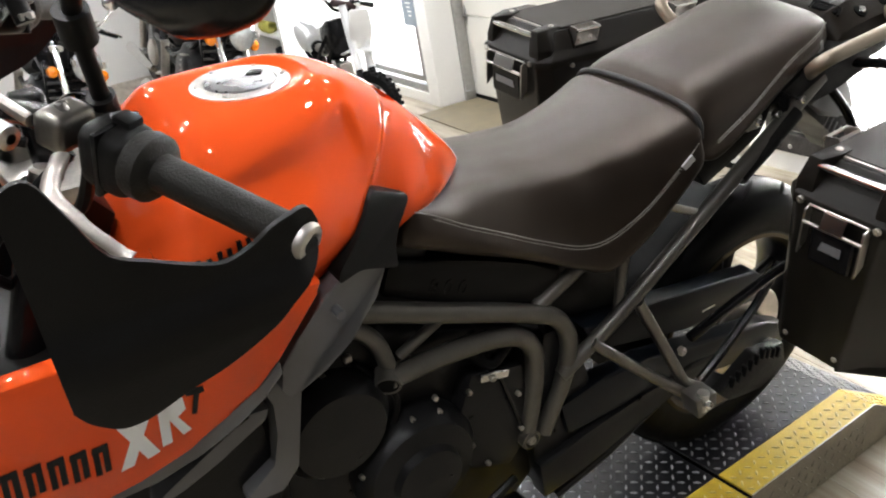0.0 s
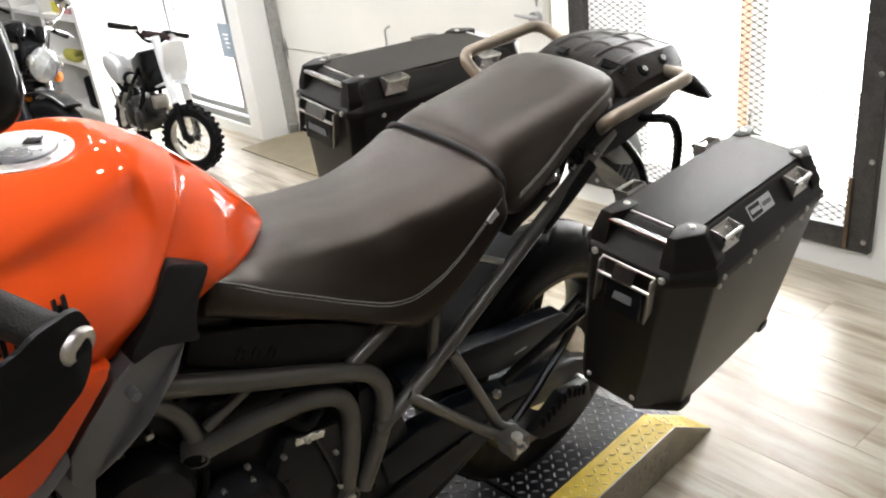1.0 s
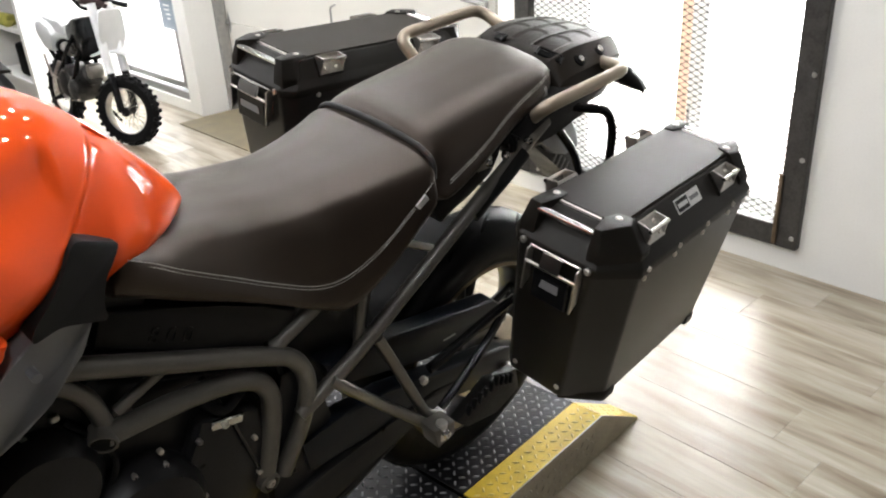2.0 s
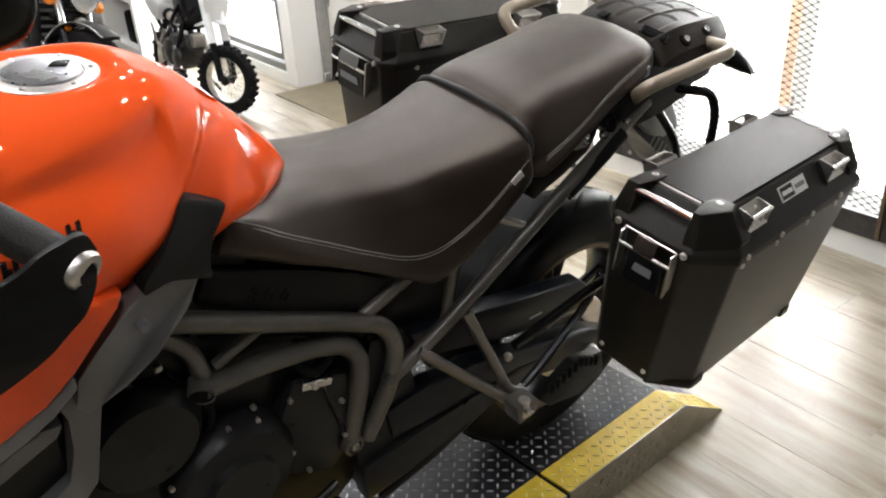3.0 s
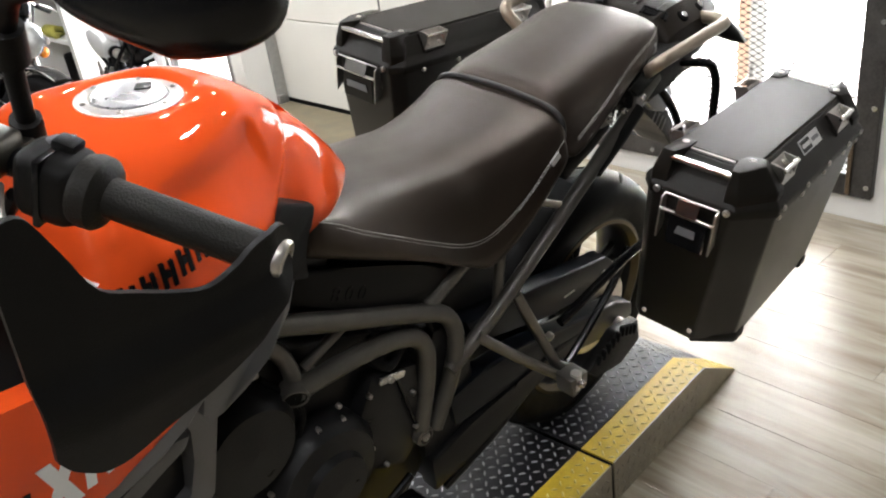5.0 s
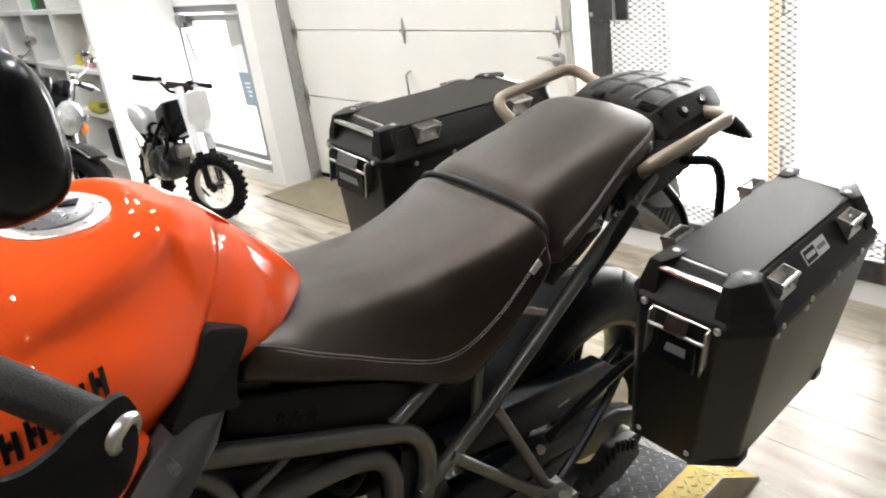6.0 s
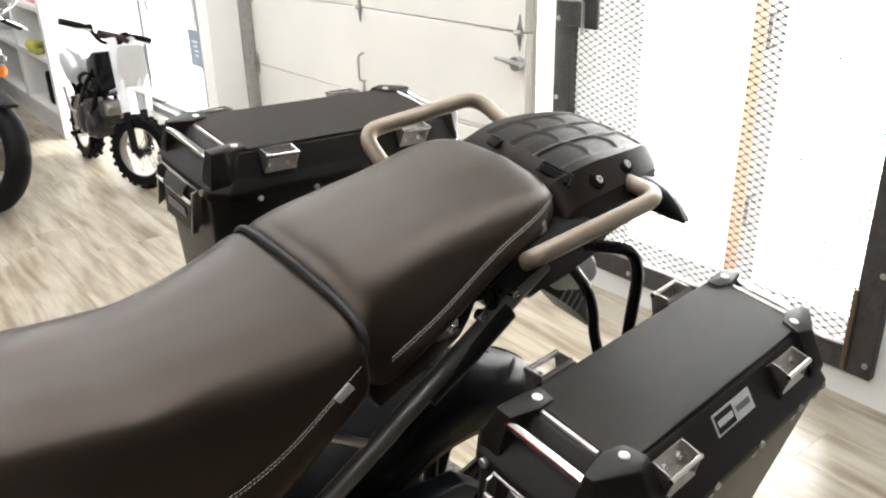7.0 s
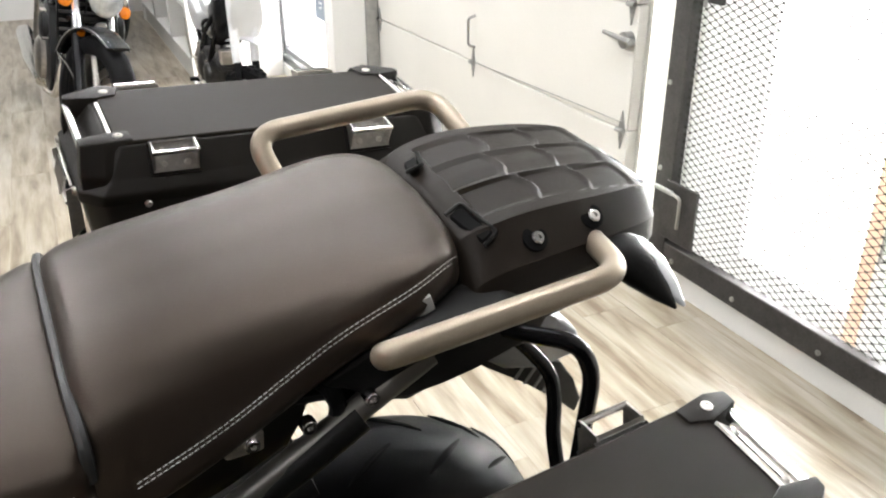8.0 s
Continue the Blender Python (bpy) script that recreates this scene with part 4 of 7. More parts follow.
def tank_mark(poly):
    """A thin black field laid on the tank's flank."""
    bm = bmesh.new()
    lo = [bm.verts.new((a, -tank_side(a, b) + 0.001, b)) for a, b in poly]
    hi = [bm.verts.new((a, -tank_side(a, b) - 0.0032, b)) for a, b in poly]
    bm.faces.new(hi)
    for i in range(4):
        bm.faces.new((lo[i], lo[(i + 1) % 4], hi[(i + 1) % 4], hi[i]))
    part("name_mark", bm, M_GLOSSBLK, tank)


for k in range(7):
    x, z = 0.022 + 0.0225 * k, 0.972 + 0.0042 * k
    for dx in (0.0, 0.0105):
        tank_mark([(x + dx, z - 0.0115), (x + dx + 0.0052, z - 0.011), (x + dx + 0.0082, z + 0.0118), (x + dx + 0.003, z + 0.0113)])
    tank_mark([(x + 0.006, z - 0.002), (x + 0.0105, z - 0.0015), (x + 0.0115, z + 0.005), (x + 0.0068, z + 0.0045)])

# grey trims and knee pads
def bent_panel(name, poly, thick, out, mat_, bevel, label="", fall=None):
    """A panel in the side view whose outer face lies at |y| = out(x)."""
    for s in (-1, 1):
        bm = prism(poly, 1, 0.0, -thick, bevel)
        for v in bm.verts:
            v.co.y = s * (out(v.co.x) + v.co.y - (fall(v.co.x, v.co.z) if fall else 0.0))
        part(name, bm, mat_, bike, label)


def lerp_of(*knots):
    xs, ys = zip(*knots)
    return lambda x: float(np.interp(x, xs, ys))


side_v = lerp_of((0.0, 0.226), (0.154, 0.216), (0.211, 0.216), (0.256, 0.193), (0.312, 0.159), (0.38, 0.13))
bent_panel("trim_panel", [(0.190, 0.898), (0.212, 0.910), (0.228, 0.921), (0.244, 0.922), (0.270, 0.906), (0.288, 0.886), (0.293, 0.872), (0.270, 0.843), (0.215, 0.818), (0.175, 0.791), (0.140, 0.777), (0.122, 0.776), (0.114, 0.792), (0.121, 0.826), (0.150, 0.857), (0.170, 0.877)], 0.03, side_v, M_GREYPL, 0.004, "dark grey plastic trim panel")
bent_panel("trim_edge", [(0.117, 0.845), (0.085, 0.819), (0.046, 0.797), (-0.004, 0.781), (-0.063, 0.770), (-0.15, 0.772), (-0.15, 0.752), (-0.047, 0.750), (0.002, 0.761), (0.052, 0.776), (0.088, 0.800), (0.118, 0.824)], 0.06, lambda x: 0.228, M_GREYPL, 0.004, "dark grey plastic fairing edge")
part("trim_clip", rod((0.204, -0.195, 0.863), (0.204, -0.2185, 0.863), 0.006, 12), M_GREYPL, bike)
bent_panel("radiator_shroud", [(0.104, 0.786), (0.145, 0.773), (0.148, 0.747), (0.125, 0.631), (0.098, 0.602), (0.05, 0.606), (0.05, 0.624), (0.097, 0.650), (0.106, 0.70), (0.113, 0.75), (0.098, 0.768)], 0.05, lambda x: 0.186, M_GREYPL, 0.004, "dark grey radiator shroud")
bent_panel("shroud_blade", [(0.098, 0.768), (0.089, 0.752), (0.03, 0.725), (-0.02, 0.704), (-0.06, 0.695), (-0.056, 0.711), (0.039, 0.751), (0.071, 0.772)], 0.025, lambda x: 0.21, M_GREYPL, 0.004)
part("radiator", box((-0.10, -0.165, 0.36), (0.115, 0.165, 0.785), 0.02), M_ENGINE, bike, "black radiator behind the fairing")
part("tank_base", prism([(0.05, 0.93), (0.20, 0.935), (0.34, 0.91), (0.40, 0.86), (0.36, 0.80), (0.20, 0.80), (0.05, 0.82)], 1, -0.125, 0.125, 0.01), M_ENGINE, bike)
pad_v = lerp_of((0.20, 0.220), (0.24, 0.206), (0.26, 0.199), (0.28, 0.191), (0.30, 0.183), (0.32, 0.174), (0.346, 0.162))
bent_panel("knee_pad", [tuple(v)[:2] for v in rounded([(0.275, 0.888, 0), (0.244, 0.905, 0), (0.206, 0.905, 0), (0.212, 0.922, 0), (0.255, 0.950, 0), (0.286, 0.982, 0), (0.346, 0.952, 0), (0.314, 0.928, 0), (0.303, 0.897, 0), (0.308, 0.869, 0), (0.275, 0.888, 0)], 0.012)][:-1], 0.05, pad_v, M_PLASTIC, 0.009, "black rubber knee pad", lambda x, z: 0.42 * max(0.0, z - 0.935))

# side cover with embossed capacity number
side_cover = side_panel("side_cover", [(0.297, 0.801), (0.310, 0.842), (0.328, 0.849), (0.40, 0.820), (0.475, 0.789), (0.552, 0.752), (0.612, 0.722), (0.610, 0.700), (0.575, 0.684), (0.535, 0.681), (0.42, 0.738)], 0.05, 0.139, M_PLASTIC, 0.008, "black plastic side cover with embossed number")
for k, ch in enumerate("800"):
    txt = bpy.data.curves.new("t", "FONT")
    txt.body, txt.size, txt.extrude = ch, 0.034, 0.0016
    tob = new("t", txt)
    tme = bpy.data.meshes.new_from_object(tob.evaluated_get(bpy.context.evaluated_depsgraph_get()))
    bpy.data.objects.remove(tob)
    tme.transform(Matrix.Translation((0.366, -0.1395, 0.779)) @ Matrix.Rotation(radians(24), 4, "Y") @ Matrix.Rotation(radians(90), 4, "X") @ Matrix.Translation((0.0265 * k, 0, 0)))
    tme.materials.append(M_PLASTIC)
    num = new("digit", tme)
    num.parent = side_cover[0]

# engine: crankcase, cylinder head, covers
eng = part("engine", prism([(0.10, 0.72), (0.30, 0.74), (0.46, 0.66), (0.60, 0.60), (0.66, 0.50), (0.64, 0.33), (0.52, 0.22), (0.22, 0.20), (0.12, 0.30), (0.08, 0.50)], 1, -0.115, 0.115, 0.02), M_ENGINE, bike, "black painted engine")
part("clutch_cover", lathe([(0.105, 0.0), (0.105, 0.035), (0.09, 0.055), (0.06, 0.062), (0.055, 0.075), (0.0005, 0.078)], along((0.32, -0.112, 0.475), (0, -1, 0)), 36), M_ENGINE, eng)
part("generator_cover", lathe([(0.085, 0.0), (0.085, 0.03), (0.07, 0.05), (0.0005, 0.055)], along((0.20, -0.112, 0.62), (0, -1, 0)), 30), M_ENGINE, eng)
part("sprocket_cover", prism([(0.43, 0.60), (0.53, 0.57), (0.55, 0.42), (0.50, 0.36), (0.42, 0.40), (0.40, 0.52)], 1, -0.145, -0.11, 0.01), M_ENGINE, eng)
part("hose", tube(spline([(0.44, -0.12, 0.63), (0.47, -0.14, 0.60), (0.52, -0.13, 0.62), (0.56, -0.11, 0.55)]), 0.010, 10), M_RUBBER, eng)
for x, z in ((0.317, 0.576), (0.364, 0.566), (0.385, 0.528), (0.282, 0.539), (0.223, 0.514), (0.42, 0.574), (0.257, 0.545), (0.359, 0.596), (0.42, 0.46), (0.39, 0.40), (0.25, 0.40), (0.225, 0.47), (0.45, 0.40), (0.52, 0.44), (0.515, 0.52)):
    part("engine_bolt", bolt((x, -0.150, z), (0, -1, 0), 0.0045, 0.004), M_STEEL, eng)
cl = box((-0.028, -0.004, -0.008), (0.028, 0.004, 0.008), 0.002, m=Matrix.Translation((0.468, -0.150, 0.584)) @ Matrix.Rotation(radians(14), 4, "Y"))
part("shift_clamp", cl, M_CHROME, eng, "polished steel gearshift clamp")
for x, z in ((0.335, 0.665), (0.44, 0.625), (0.47, 0.60), (0.20, 0.70), (0.24, 0.715)):
    part("engine_clip", box((x - 0.006, -0.128, z - 0.005), (x + 0.006, -0.118, z + 0.005), 0.002), M_STEEL, eng)
for pts in ([(0.25, -0.12, 0.70), (0.30, -0.14, 0.62), (0.27, -0.13, 0.52)], [(0.45, -0.12, 0.66), (0.47, -0.14, 0.58), (0.46, -0.13, 0.50), (0.50, -0.12, 0.44)], [(0.58, -0.11, 0.64), (0.59, -0.13, 0.56), (0.57, -0.12, 0.47)]):
    part("cable", tube(spline(pts), 0.005, 8), M_RUBBER, eng)
part("clamp_bolt", bolt((0.462, -0.155, 0.585), (0, -1, 0), 0.006, 0.004), M_STEEL, eng)
part("shift_rod", rod((0.478, -0.148, 0.58), (0.535, -0.148, 0.40), 0.0035, 8), M_GLOSSBLK, eng)
part("carrier_plate", prism([(0.58, 0.60), (0.64, 0.60), (0.69, 0.45), (0.66, 0.28), (0.57, 0.24), (0.55, 0.40)], 1, -0.135, 0.135, 0.015), M_ENGINE, bike)
for s in (-1, 1):
    part("rider_peg", box((0.46, s * 0.19 - 0.045, 0.275), (0.51, s * 0.19 + 0.045, 0.30), 0.008), M_GLOSSBLK, bike, "black serrated rider foot peg")
part("gear_lever", tube(rounded([(0.505, -0.15, 0.33), (0.38, -0.16, 0.29), (0.30, -0.17, 0.31), (0.30, -0.21, 0.31)], 0.02), 0.008, 8), M_GLOSSBLK, bike)
part("side_stand", tube([(0.42, -0.13, 0.24), (0.36, -0.27, 0.10), (0.34, -0.31, 0.054)], [0.016, 0.014, 0.014], 10), M_GLOSSBLK, bike, "black steel side stand, folded out")
part("stand_foot", box((-0.035, -0.025, -0.004), (0.035, 0.025, 0.004), 0.003, m=Matrix.Translation((0.34, -0.315, 0.0535)) @ Matrix.Rotation(radians(-9), 4, "X")), M_GLOSSBLK, bike)
part("skid_plate", prism([(0.02, 0.36), (0.10, 0.22), (0.24, 0.17), (0.52, 0.17), (0.52, 0.185), (0.25, 0.19), (0.12, 0.24), (0.04, 0.37)], 1, -0.11, 0.11, 0.004), M_GREYPL, bike)

# swing arm, chain guard, rear wheel
side_panel("swing_arm", [(0.60, 0.47), (0.70, 0.485), (0.80, 0.475), (1.16, 0.395), (1.23, 0.36), (1.24, 0.32), (1.17, 0.298), (0.80, 0.40), (0.62, 0.39)], 0.105, 0.145, M_SWING, 0.008, "dark blue-grey alloy swing arm")
part("chain_guard", prism([(0.66, 0.605), (0.835, 0.578), (1.12, 0.530), (1.177, 0.480), (1.178, 0.446), (1.05, 0.462), (0.93, 0.472), (0.70, 0.535)], 1, -0.125, -0.085, 0.006), M_SWING, bike, "dark blue-grey plastic chain guard")
# Added filler for the dark mass of linkage and chain, partly hiding the tyre.
part("lower_guard", prism([(0.55, 0.34), (0.66, 0.36), (0.80, 0.375), (0.93, 0.385), (1.02, 0.372), (1.02, 0.345), (0.92, 0.345), (0.80, 0.31), (0.66, 0.27), (0.56, 0.25)], 1, -0.15, -0.11, 0.008), M_ENGINE, bike, "black filler shape standing for the linkage and chain")
part("link_rod", tube([(0.60, -0.13, 0.22), (0.72, -0.14, 0.27), (0.90, -0.13, 0.33)], 0.012, 8), M_ENGINE, bike)
part("guard_label", box((0.97, -0.1262, 0.497), (1.005, -0.1256, 0.501)), M_LABEL, bike)
for x, z in ((0.897, 0.450), (1.115, 0.487)):
    part("guard_bolt", bolt((x, -0.147 if z < 0.47 else -0.127, z), (0, -1, 0), 0.009, 0.006), M_STEEL, bike)
part("hugger", tube(spline([(1.180 + 0.345 * math.cos(radians(a)), 0, 0.292 + 0.345 * math.sin(radians(a))) for a in (100, 125, 150, 175)]), 0.062, 14, flat=0.14), M_PLASTIC, bike, "black plastic rear hugger")
AX = Vector((1.180, 0, 0.292))
YM = along(AX, (0, 1, 0))
tyre_prof = [(0.225, -0.060), (0.243, -0.070), (0.275, -0.0755), (0.300, -0.068), (0.316, -0.045), (0.324, -0.02), (0.3255, 0.0), (0.324, 0.02), (0.316, 0.045), (0.300, 0.068), (0.275, 0.0755), (0.243, 0.070), (0.225, 0.060), (0.21, 0.0), (0.225, -0.060)]
rear = part("rear_wheel", lathe(tyre_prof, YM, 72), M_RUBBER, bike, "black rear wheel with road tyre", 50)
rim_prof = [(0.232, -0.062), (0.222, -0.064), (0.205, -0.045), (0.198, 0.0), (0.205, 0.045), (0.222, 0.064), (0.232, 0.062)]
part("rim", lathe(rim_prof, YM, 60), M_RIM, rear)
gold = material("bronze_rim_edge", (0.12, 0.095, 0.055), 0.35, 0.6)
part("rim_edge", lathe([(0.226, -0.064), (0.218, -0.066), (0.208, -0.05)], YM, 60), gold, rear)
for k in range(5):
    for d in (-7, 7):
        a = radians(72 * k + d + 14)
        b = radians(72 * k + d * 0.45 + 14)
        part("spoke", tube([AX + Vector((0.04 * math.cos(b), 0, 0.04 * math.sin(b))), AX + Vector((0.205 * math.cos(a), 0, 0.205 * math.sin(a)))], [0.014, 0.010], 8), M_RIM, rear)
part("hub", lathe([(0.05, -0.09), (0.055, -0.05), (0.05, 0.0), (0.055, 0.05), (0.05, 0.09)], YM, 28), M_RIM, rear)
part("sprocket", lathe([(0.05, -0.085), (0.105, -0.085), (0.108, -0.088), (0.105, -0.092), (0.05, -0.092)], YM, 42), M_STEEL, rear)
part("axle_nut", bolt(AX + Vector((0, -0.15, 0)), (0, -1, 0), 0.018, 0.012), M_STEEL, rear)
for k in range(18):
    for s in (-1, 1):
        pts = []
        for t in (0, 0.25, 0.5, 0.75, 1):
            a = radians(20 * k + (10 if s > 0 else 0) + 13 * t)
            y = s * (0.008 + 0.05 * t * (1 if k % 2 else 0.8))
            r = 0.3268 - 3.9 * y * y - 0.0008
            pts.append(AX + Vector((r * math.cos(a), y, r * math.sin(a))))
        part("tread_groove", tube(pts, [0.0015, 0.0042, 0.0048, 0.0042, 0.0015], 6, flat=0.35), M_BAGBLK, rear)

# front end: wheel, fork, bar
FA = Vector((-0.345, 0, 0.283))
FM = along(FA, (0, 1, 0))
front = part("front_wheel", lathe([(0.25, -0.045), (0.29, -0.055), (0.318, -0.048), (0.334, -0.02), (0.336, 0), (0.334, 0.02), (0.318, 0.048), (0.29, 0.055), (0.25, 0.045), (0.24, 0), (0.25, -0.045)], FM, 60), M_RUBBER, bike, "black front wheel with road tyre", 50)
part("rim", lathe([(0.256, -0.046), (0.24, -0.03), (0.235, 0.0), (0.24, 0.03), (0.256, 0.046)], FM, 48), M_RIM, front)
part("hub", rod(FA + Vector((0, -0.06, 0)), FA + Vector((0, 0.06, 0)), 0.04, 20), M_RIM, front)
for k in range(10):
    a = radians(36 * k)
    part("spoke", rod(FA, FA + Vector((0.24 * math.cos(a), 0, 0.24 * math.sin(a))), 0.010, 8), M_RIM, front)
for s in (-1, 1):
    part("fork_leg", tube([(-0.345, s * 0.085, 0.283), (-0.21, s * 0.095, 0.66), (-0.045, s * 0.095, 1.075)], [0.024, 0.026, 0.024], 14), M_GLOSSBLK, bike)
    part("fork_cap", bolt((-0.043, s * 0.095, 1.082), (0.35, 0, 0.9), 0.017, 0.010), M_STEEL, bike)
part("steering_head", prism([(-0.10, 1.00), (-0.03, 1.06), (0.02, 0.99), (-0.03, 0.90)], 1, -0.04, 0.04, 0.01), M_ENGINE, bike)
clamp = part("top_clamp", prism([(-0.075, -0.125), (-0.01, -0.125), (0.01, -0.05), (0.01, 0.05), (-0.01, 0.125), (-0.075, 0.125), (-0.085, 0.0)], 2, 1.055, 1.075, 0.005), M_STEEL, bike, "grey alloy top fork clamp")
part("front_mudguard", tube(spline([(-0.345 + 0.365 * math.cos(radians(a)), 0, 0.283 + 0.365 * math.sin(radians(a))) for a in (40, 70, 100, 130)]), 0.06, 12, flat=0.15), M_PLASTIC, bike)
part("nose_fairing", prism([(-0.28, 0.95), (-0.15, 1.06), (-0.22, 1.12), (-0.34, 0.98), (-0.36, 0.90)], 1, -0.12, 0.12, 0.02), M_PLASTIC, bike)
part("headlamp", prism([(-0.30, 0.93), (-0.36, 0.90), (-0.37, 0.98), (-0.31, 1.0)], 1, -0.10, 0.10, 0.015), M_CHROME, bike)
part("instrument_pod", prism([(-0.20, 1.10), (-0.13, 1.145), (-0.12, 1.13), (-0.17, 1.06)], 1, -0.10, 0.10, 0.008), M_GLOSSBLK, bike, "black instrument pod")
part("windscreen", prism([(-0.20, 1.12), (-0.13, 1.36), (-0.134, 1.362), (-0.206, 1.124)], 1, -0.14, 0.14, 0.001), M_GLASS, bike)

bar = part("handlebar", tube(spline([(0.072, -0.323, 1.122), (0.040, -0.262, 1.140), (0.0, -0.15, 1.140), (-0.025, -0.06, 1.118), (-0.028, 0.0, 1.112), (-0.025, 0.06, 1.118), (0.0, 0.15, 1.140), (0.040, 0.262, 1.140), (0.072, 0.323, 1.122)]), 0.0125, 12), M_GLOSSBLK, bike, "black tapered handlebar")
M_LEVER = material("polished_alloy_lever", (0.46, 0.43, 0.39), 0.3, 0.9, 0.25)
M_GRIP = material("ribbed_grip_rubber", (0.016, 0.0145, 0.012), 0.5, 0.0, 0.25, 30, 0.8, 450, spec=0.25)
for s in (-1, 1):
    a, b = Vector((0.066, s * 0.316, 1.126)), Vector((0.137, s * 0.436, 1.088))
    d = (b - a).normalized()
    L = (b - a).length
    prof = [(0.012, -0.012), (0.028, -0.012), (0.030, -0.006), (0.0295, 0.004), (0.026, 0.008), (0.0165, 0.011)]
    for k in range(40):
        h = 0.014 + (L - 0.02) * k / 40
        prof += [(0.0165, h), (0.0161, h + 0.0012)]
    prof += [(0.016, L), (0.001, L + 0.001)]
    part("grip", lathe(prof, along(a, d), 20), M_GRIP, bar, "black ribbed rubber grip")
    end = b + d * 0.001
    part("bar_end", lathe([(0.011, -0.012), (0.0165, -0.004), (0.0168, 0.007), (0.015, 0.0095), (0.009, 0.010), (0.008, 0.0075), (0.0005, 0.0075)], along(end, d), 24), M_STEEL, bar, "satin steel bar end weight")
    sw = box((-0.024, -0.027, -0.032), (0.024, 0.027, 0.026), 0.017, m=Matrix.Translation(a - d * 0.034) @ d.to_track_quat("Y", "Z").to_matrix().to_4x4(), seg=4)
    part("switch_housing", sw, M_PLASTIC, bar, "black switch housing")
    for k, (dx, dz) in enumerate(((0.026, 0.006), (0.026, -0.012), (0.012, 0.024))):
        p = a - d * (0.03 + 0.006 * k)
        part("switch_button", box((p.x + dx - 0.006, p.y - 0.006, p.z + dz - 0.004), (p.x + dx + 0.006, p.y + 0.006, p.z + dz + 0.004), 0.002), M_GREYPL, bar)
    turn = d.to_track_quat("Y", "Z").to_matrix().to_4x4()
    part("switch_rim", box((-0.0255, -0.003, -0.033), (0.0255, 0.003, 0.027), 0.002, m=Matrix.Translation(a - d * 0.036) @ turn, seg=2), M_GLOSSBLK, bar)
    part("switch_rocker", box((-0.009, -0.010, 0.0), (0.009, 0.010, 0.010), 0.004, m=Matrix.Translation(a - d * 0.030 + Vector((0.010, 0, 0.022))) @ turn, seg=2), M_PLASTIC, bar)
    perch = box((-0.030, -0.016, -0.016), (0.014, 0.016, 0.018), 0.009, m=Matrix.Translation(a - d * 0.082 + Vector((-0.012, 0, 0.004))) @ turn, seg=3)
    box((-0.052, -0.010, -0.008), (-0.020, 0.012, 0.010), 0.005, perch, Matrix.Translation(a - d * 0.076 + Vector((-0.012, 0, 0.002))) @ turn, 2)
    part("lever_perch", perch, M_BRACKET, bar, "cast alloy lever perch")
    part("perch_bolt", bolt(a - d * 0.082 + Vector((-0.004, 0, 0.022)), (0, 0, 1), 0.006, 0.005), M_CHROME, bar)
    barrel = a - d * 0.10 + Vector((-0.046, 0, 0.004))
    part("cable_adjuster", lathe([(0.005, -0.014), (0.011, -0.012), (0.0115, 0.006), (0.009, 0.008), (0.009, 0.018), (0.006, 0.022), (0.006, 0.036), (0.0005, 0.036)], along(barrel, -d), 14), M_STEEL, bar, "knurled steel cable adjuster")
    part("cable", tube(spline([barrel - d * 0.03, barrel - d * 0.07 + Vector((-0.02, 0, 0.008)), barrel - d * 0.12 + Vector((-0.045, 0, -0.03)), Vector((-0.09, s * 0.07, 1.03))]), 0.0045, 8), M_RUBBER, bar)
    lev = tube(spline([a - d * 0.05 + Vector((-0.035, 0, 0.0)), Vector((-0.012, s * 0.325, 1.134)), Vector((0.000, s * 0.352, 1.112)), Vector((0.022, s * 0.376, 1.085))]), [0.008] * 6 + [0.0065] * 6 + [0.0055] * 6 + [0.007], 12, flat=0.6)
    part("lever", lev, M_LEVER, bar, "polished alloy lever")
    # hand guard: a curved shell round the grip
    def shell(x, z):
        """Outer face of the guard: bowed below a ledge, drawn in at both ends."""
        return 0.446 - 0.8 * max(0, -0.01 - x) ** 1.5 - 0.4 * max(0, x - 0.13) + 0.011 * ease((1.086 - z) / 0.026) - 0.25 * max(0, 1.04 - z)
    cols = cat([(-0.054, 1.020, 1.185), (-0.046, 1.005, 1.194), (-0.030, 0.991, 1.196), (-0.016, 0.989, 1.168), (0.0, 0.992, 1.133), (0.025, 1.002, 1.118), (0.055, 1.011, 1.103), (0.075, 1.020, 1.097), (0.097, 1.033, 1.103), (0.115, 1.048, 1.113), (0.135, 1.064, 1.118), (0.147, 1.076, 1.114), (0.153, 1.092, 1.100)], 4)
    bm = bmesh.new()
    grids = []
    for off in (0.002, -0.004):
        grids.append([[bm.verts.new((x, s * (shell(x, lo + (hi - lo) * k / 20) + off), lo + (hi - lo) * k / 20)) for k in range(21)] for x, lo, hi in cols])
    go, gi = grids
    for g in grids:
        for c0, c1 in zip(g, g[1:]):
            for k in range(20):
                bm.faces.new((c0[k], c0[k + 1], c1[k + 1], c1[k]))
    for c in (0, -1):
        for k in range(20):
            bm.faces.new((go[c][k], go[c][k + 1], gi[c][k + 1], gi[c][k]))
    for k in (0, 20):
        for c in range(len(cols) - 1):
            bm.faces.new((go[c][k], go[c + 1][k], gi[c + 1][k], gi[c][k]))
    part("hand_guard", bm, M_PLASTIC, bar, "black plastic hand guard", 50)
    # mirror
    stalk = tube(rounded([(0.059, s * 0.225, 1.135), (0.048, s * 0.264, 1.240), (0.050, s * 0.290, 1.276), (0.068, s * 0.365, 1.296)], 0.012), 0.0078, 12)
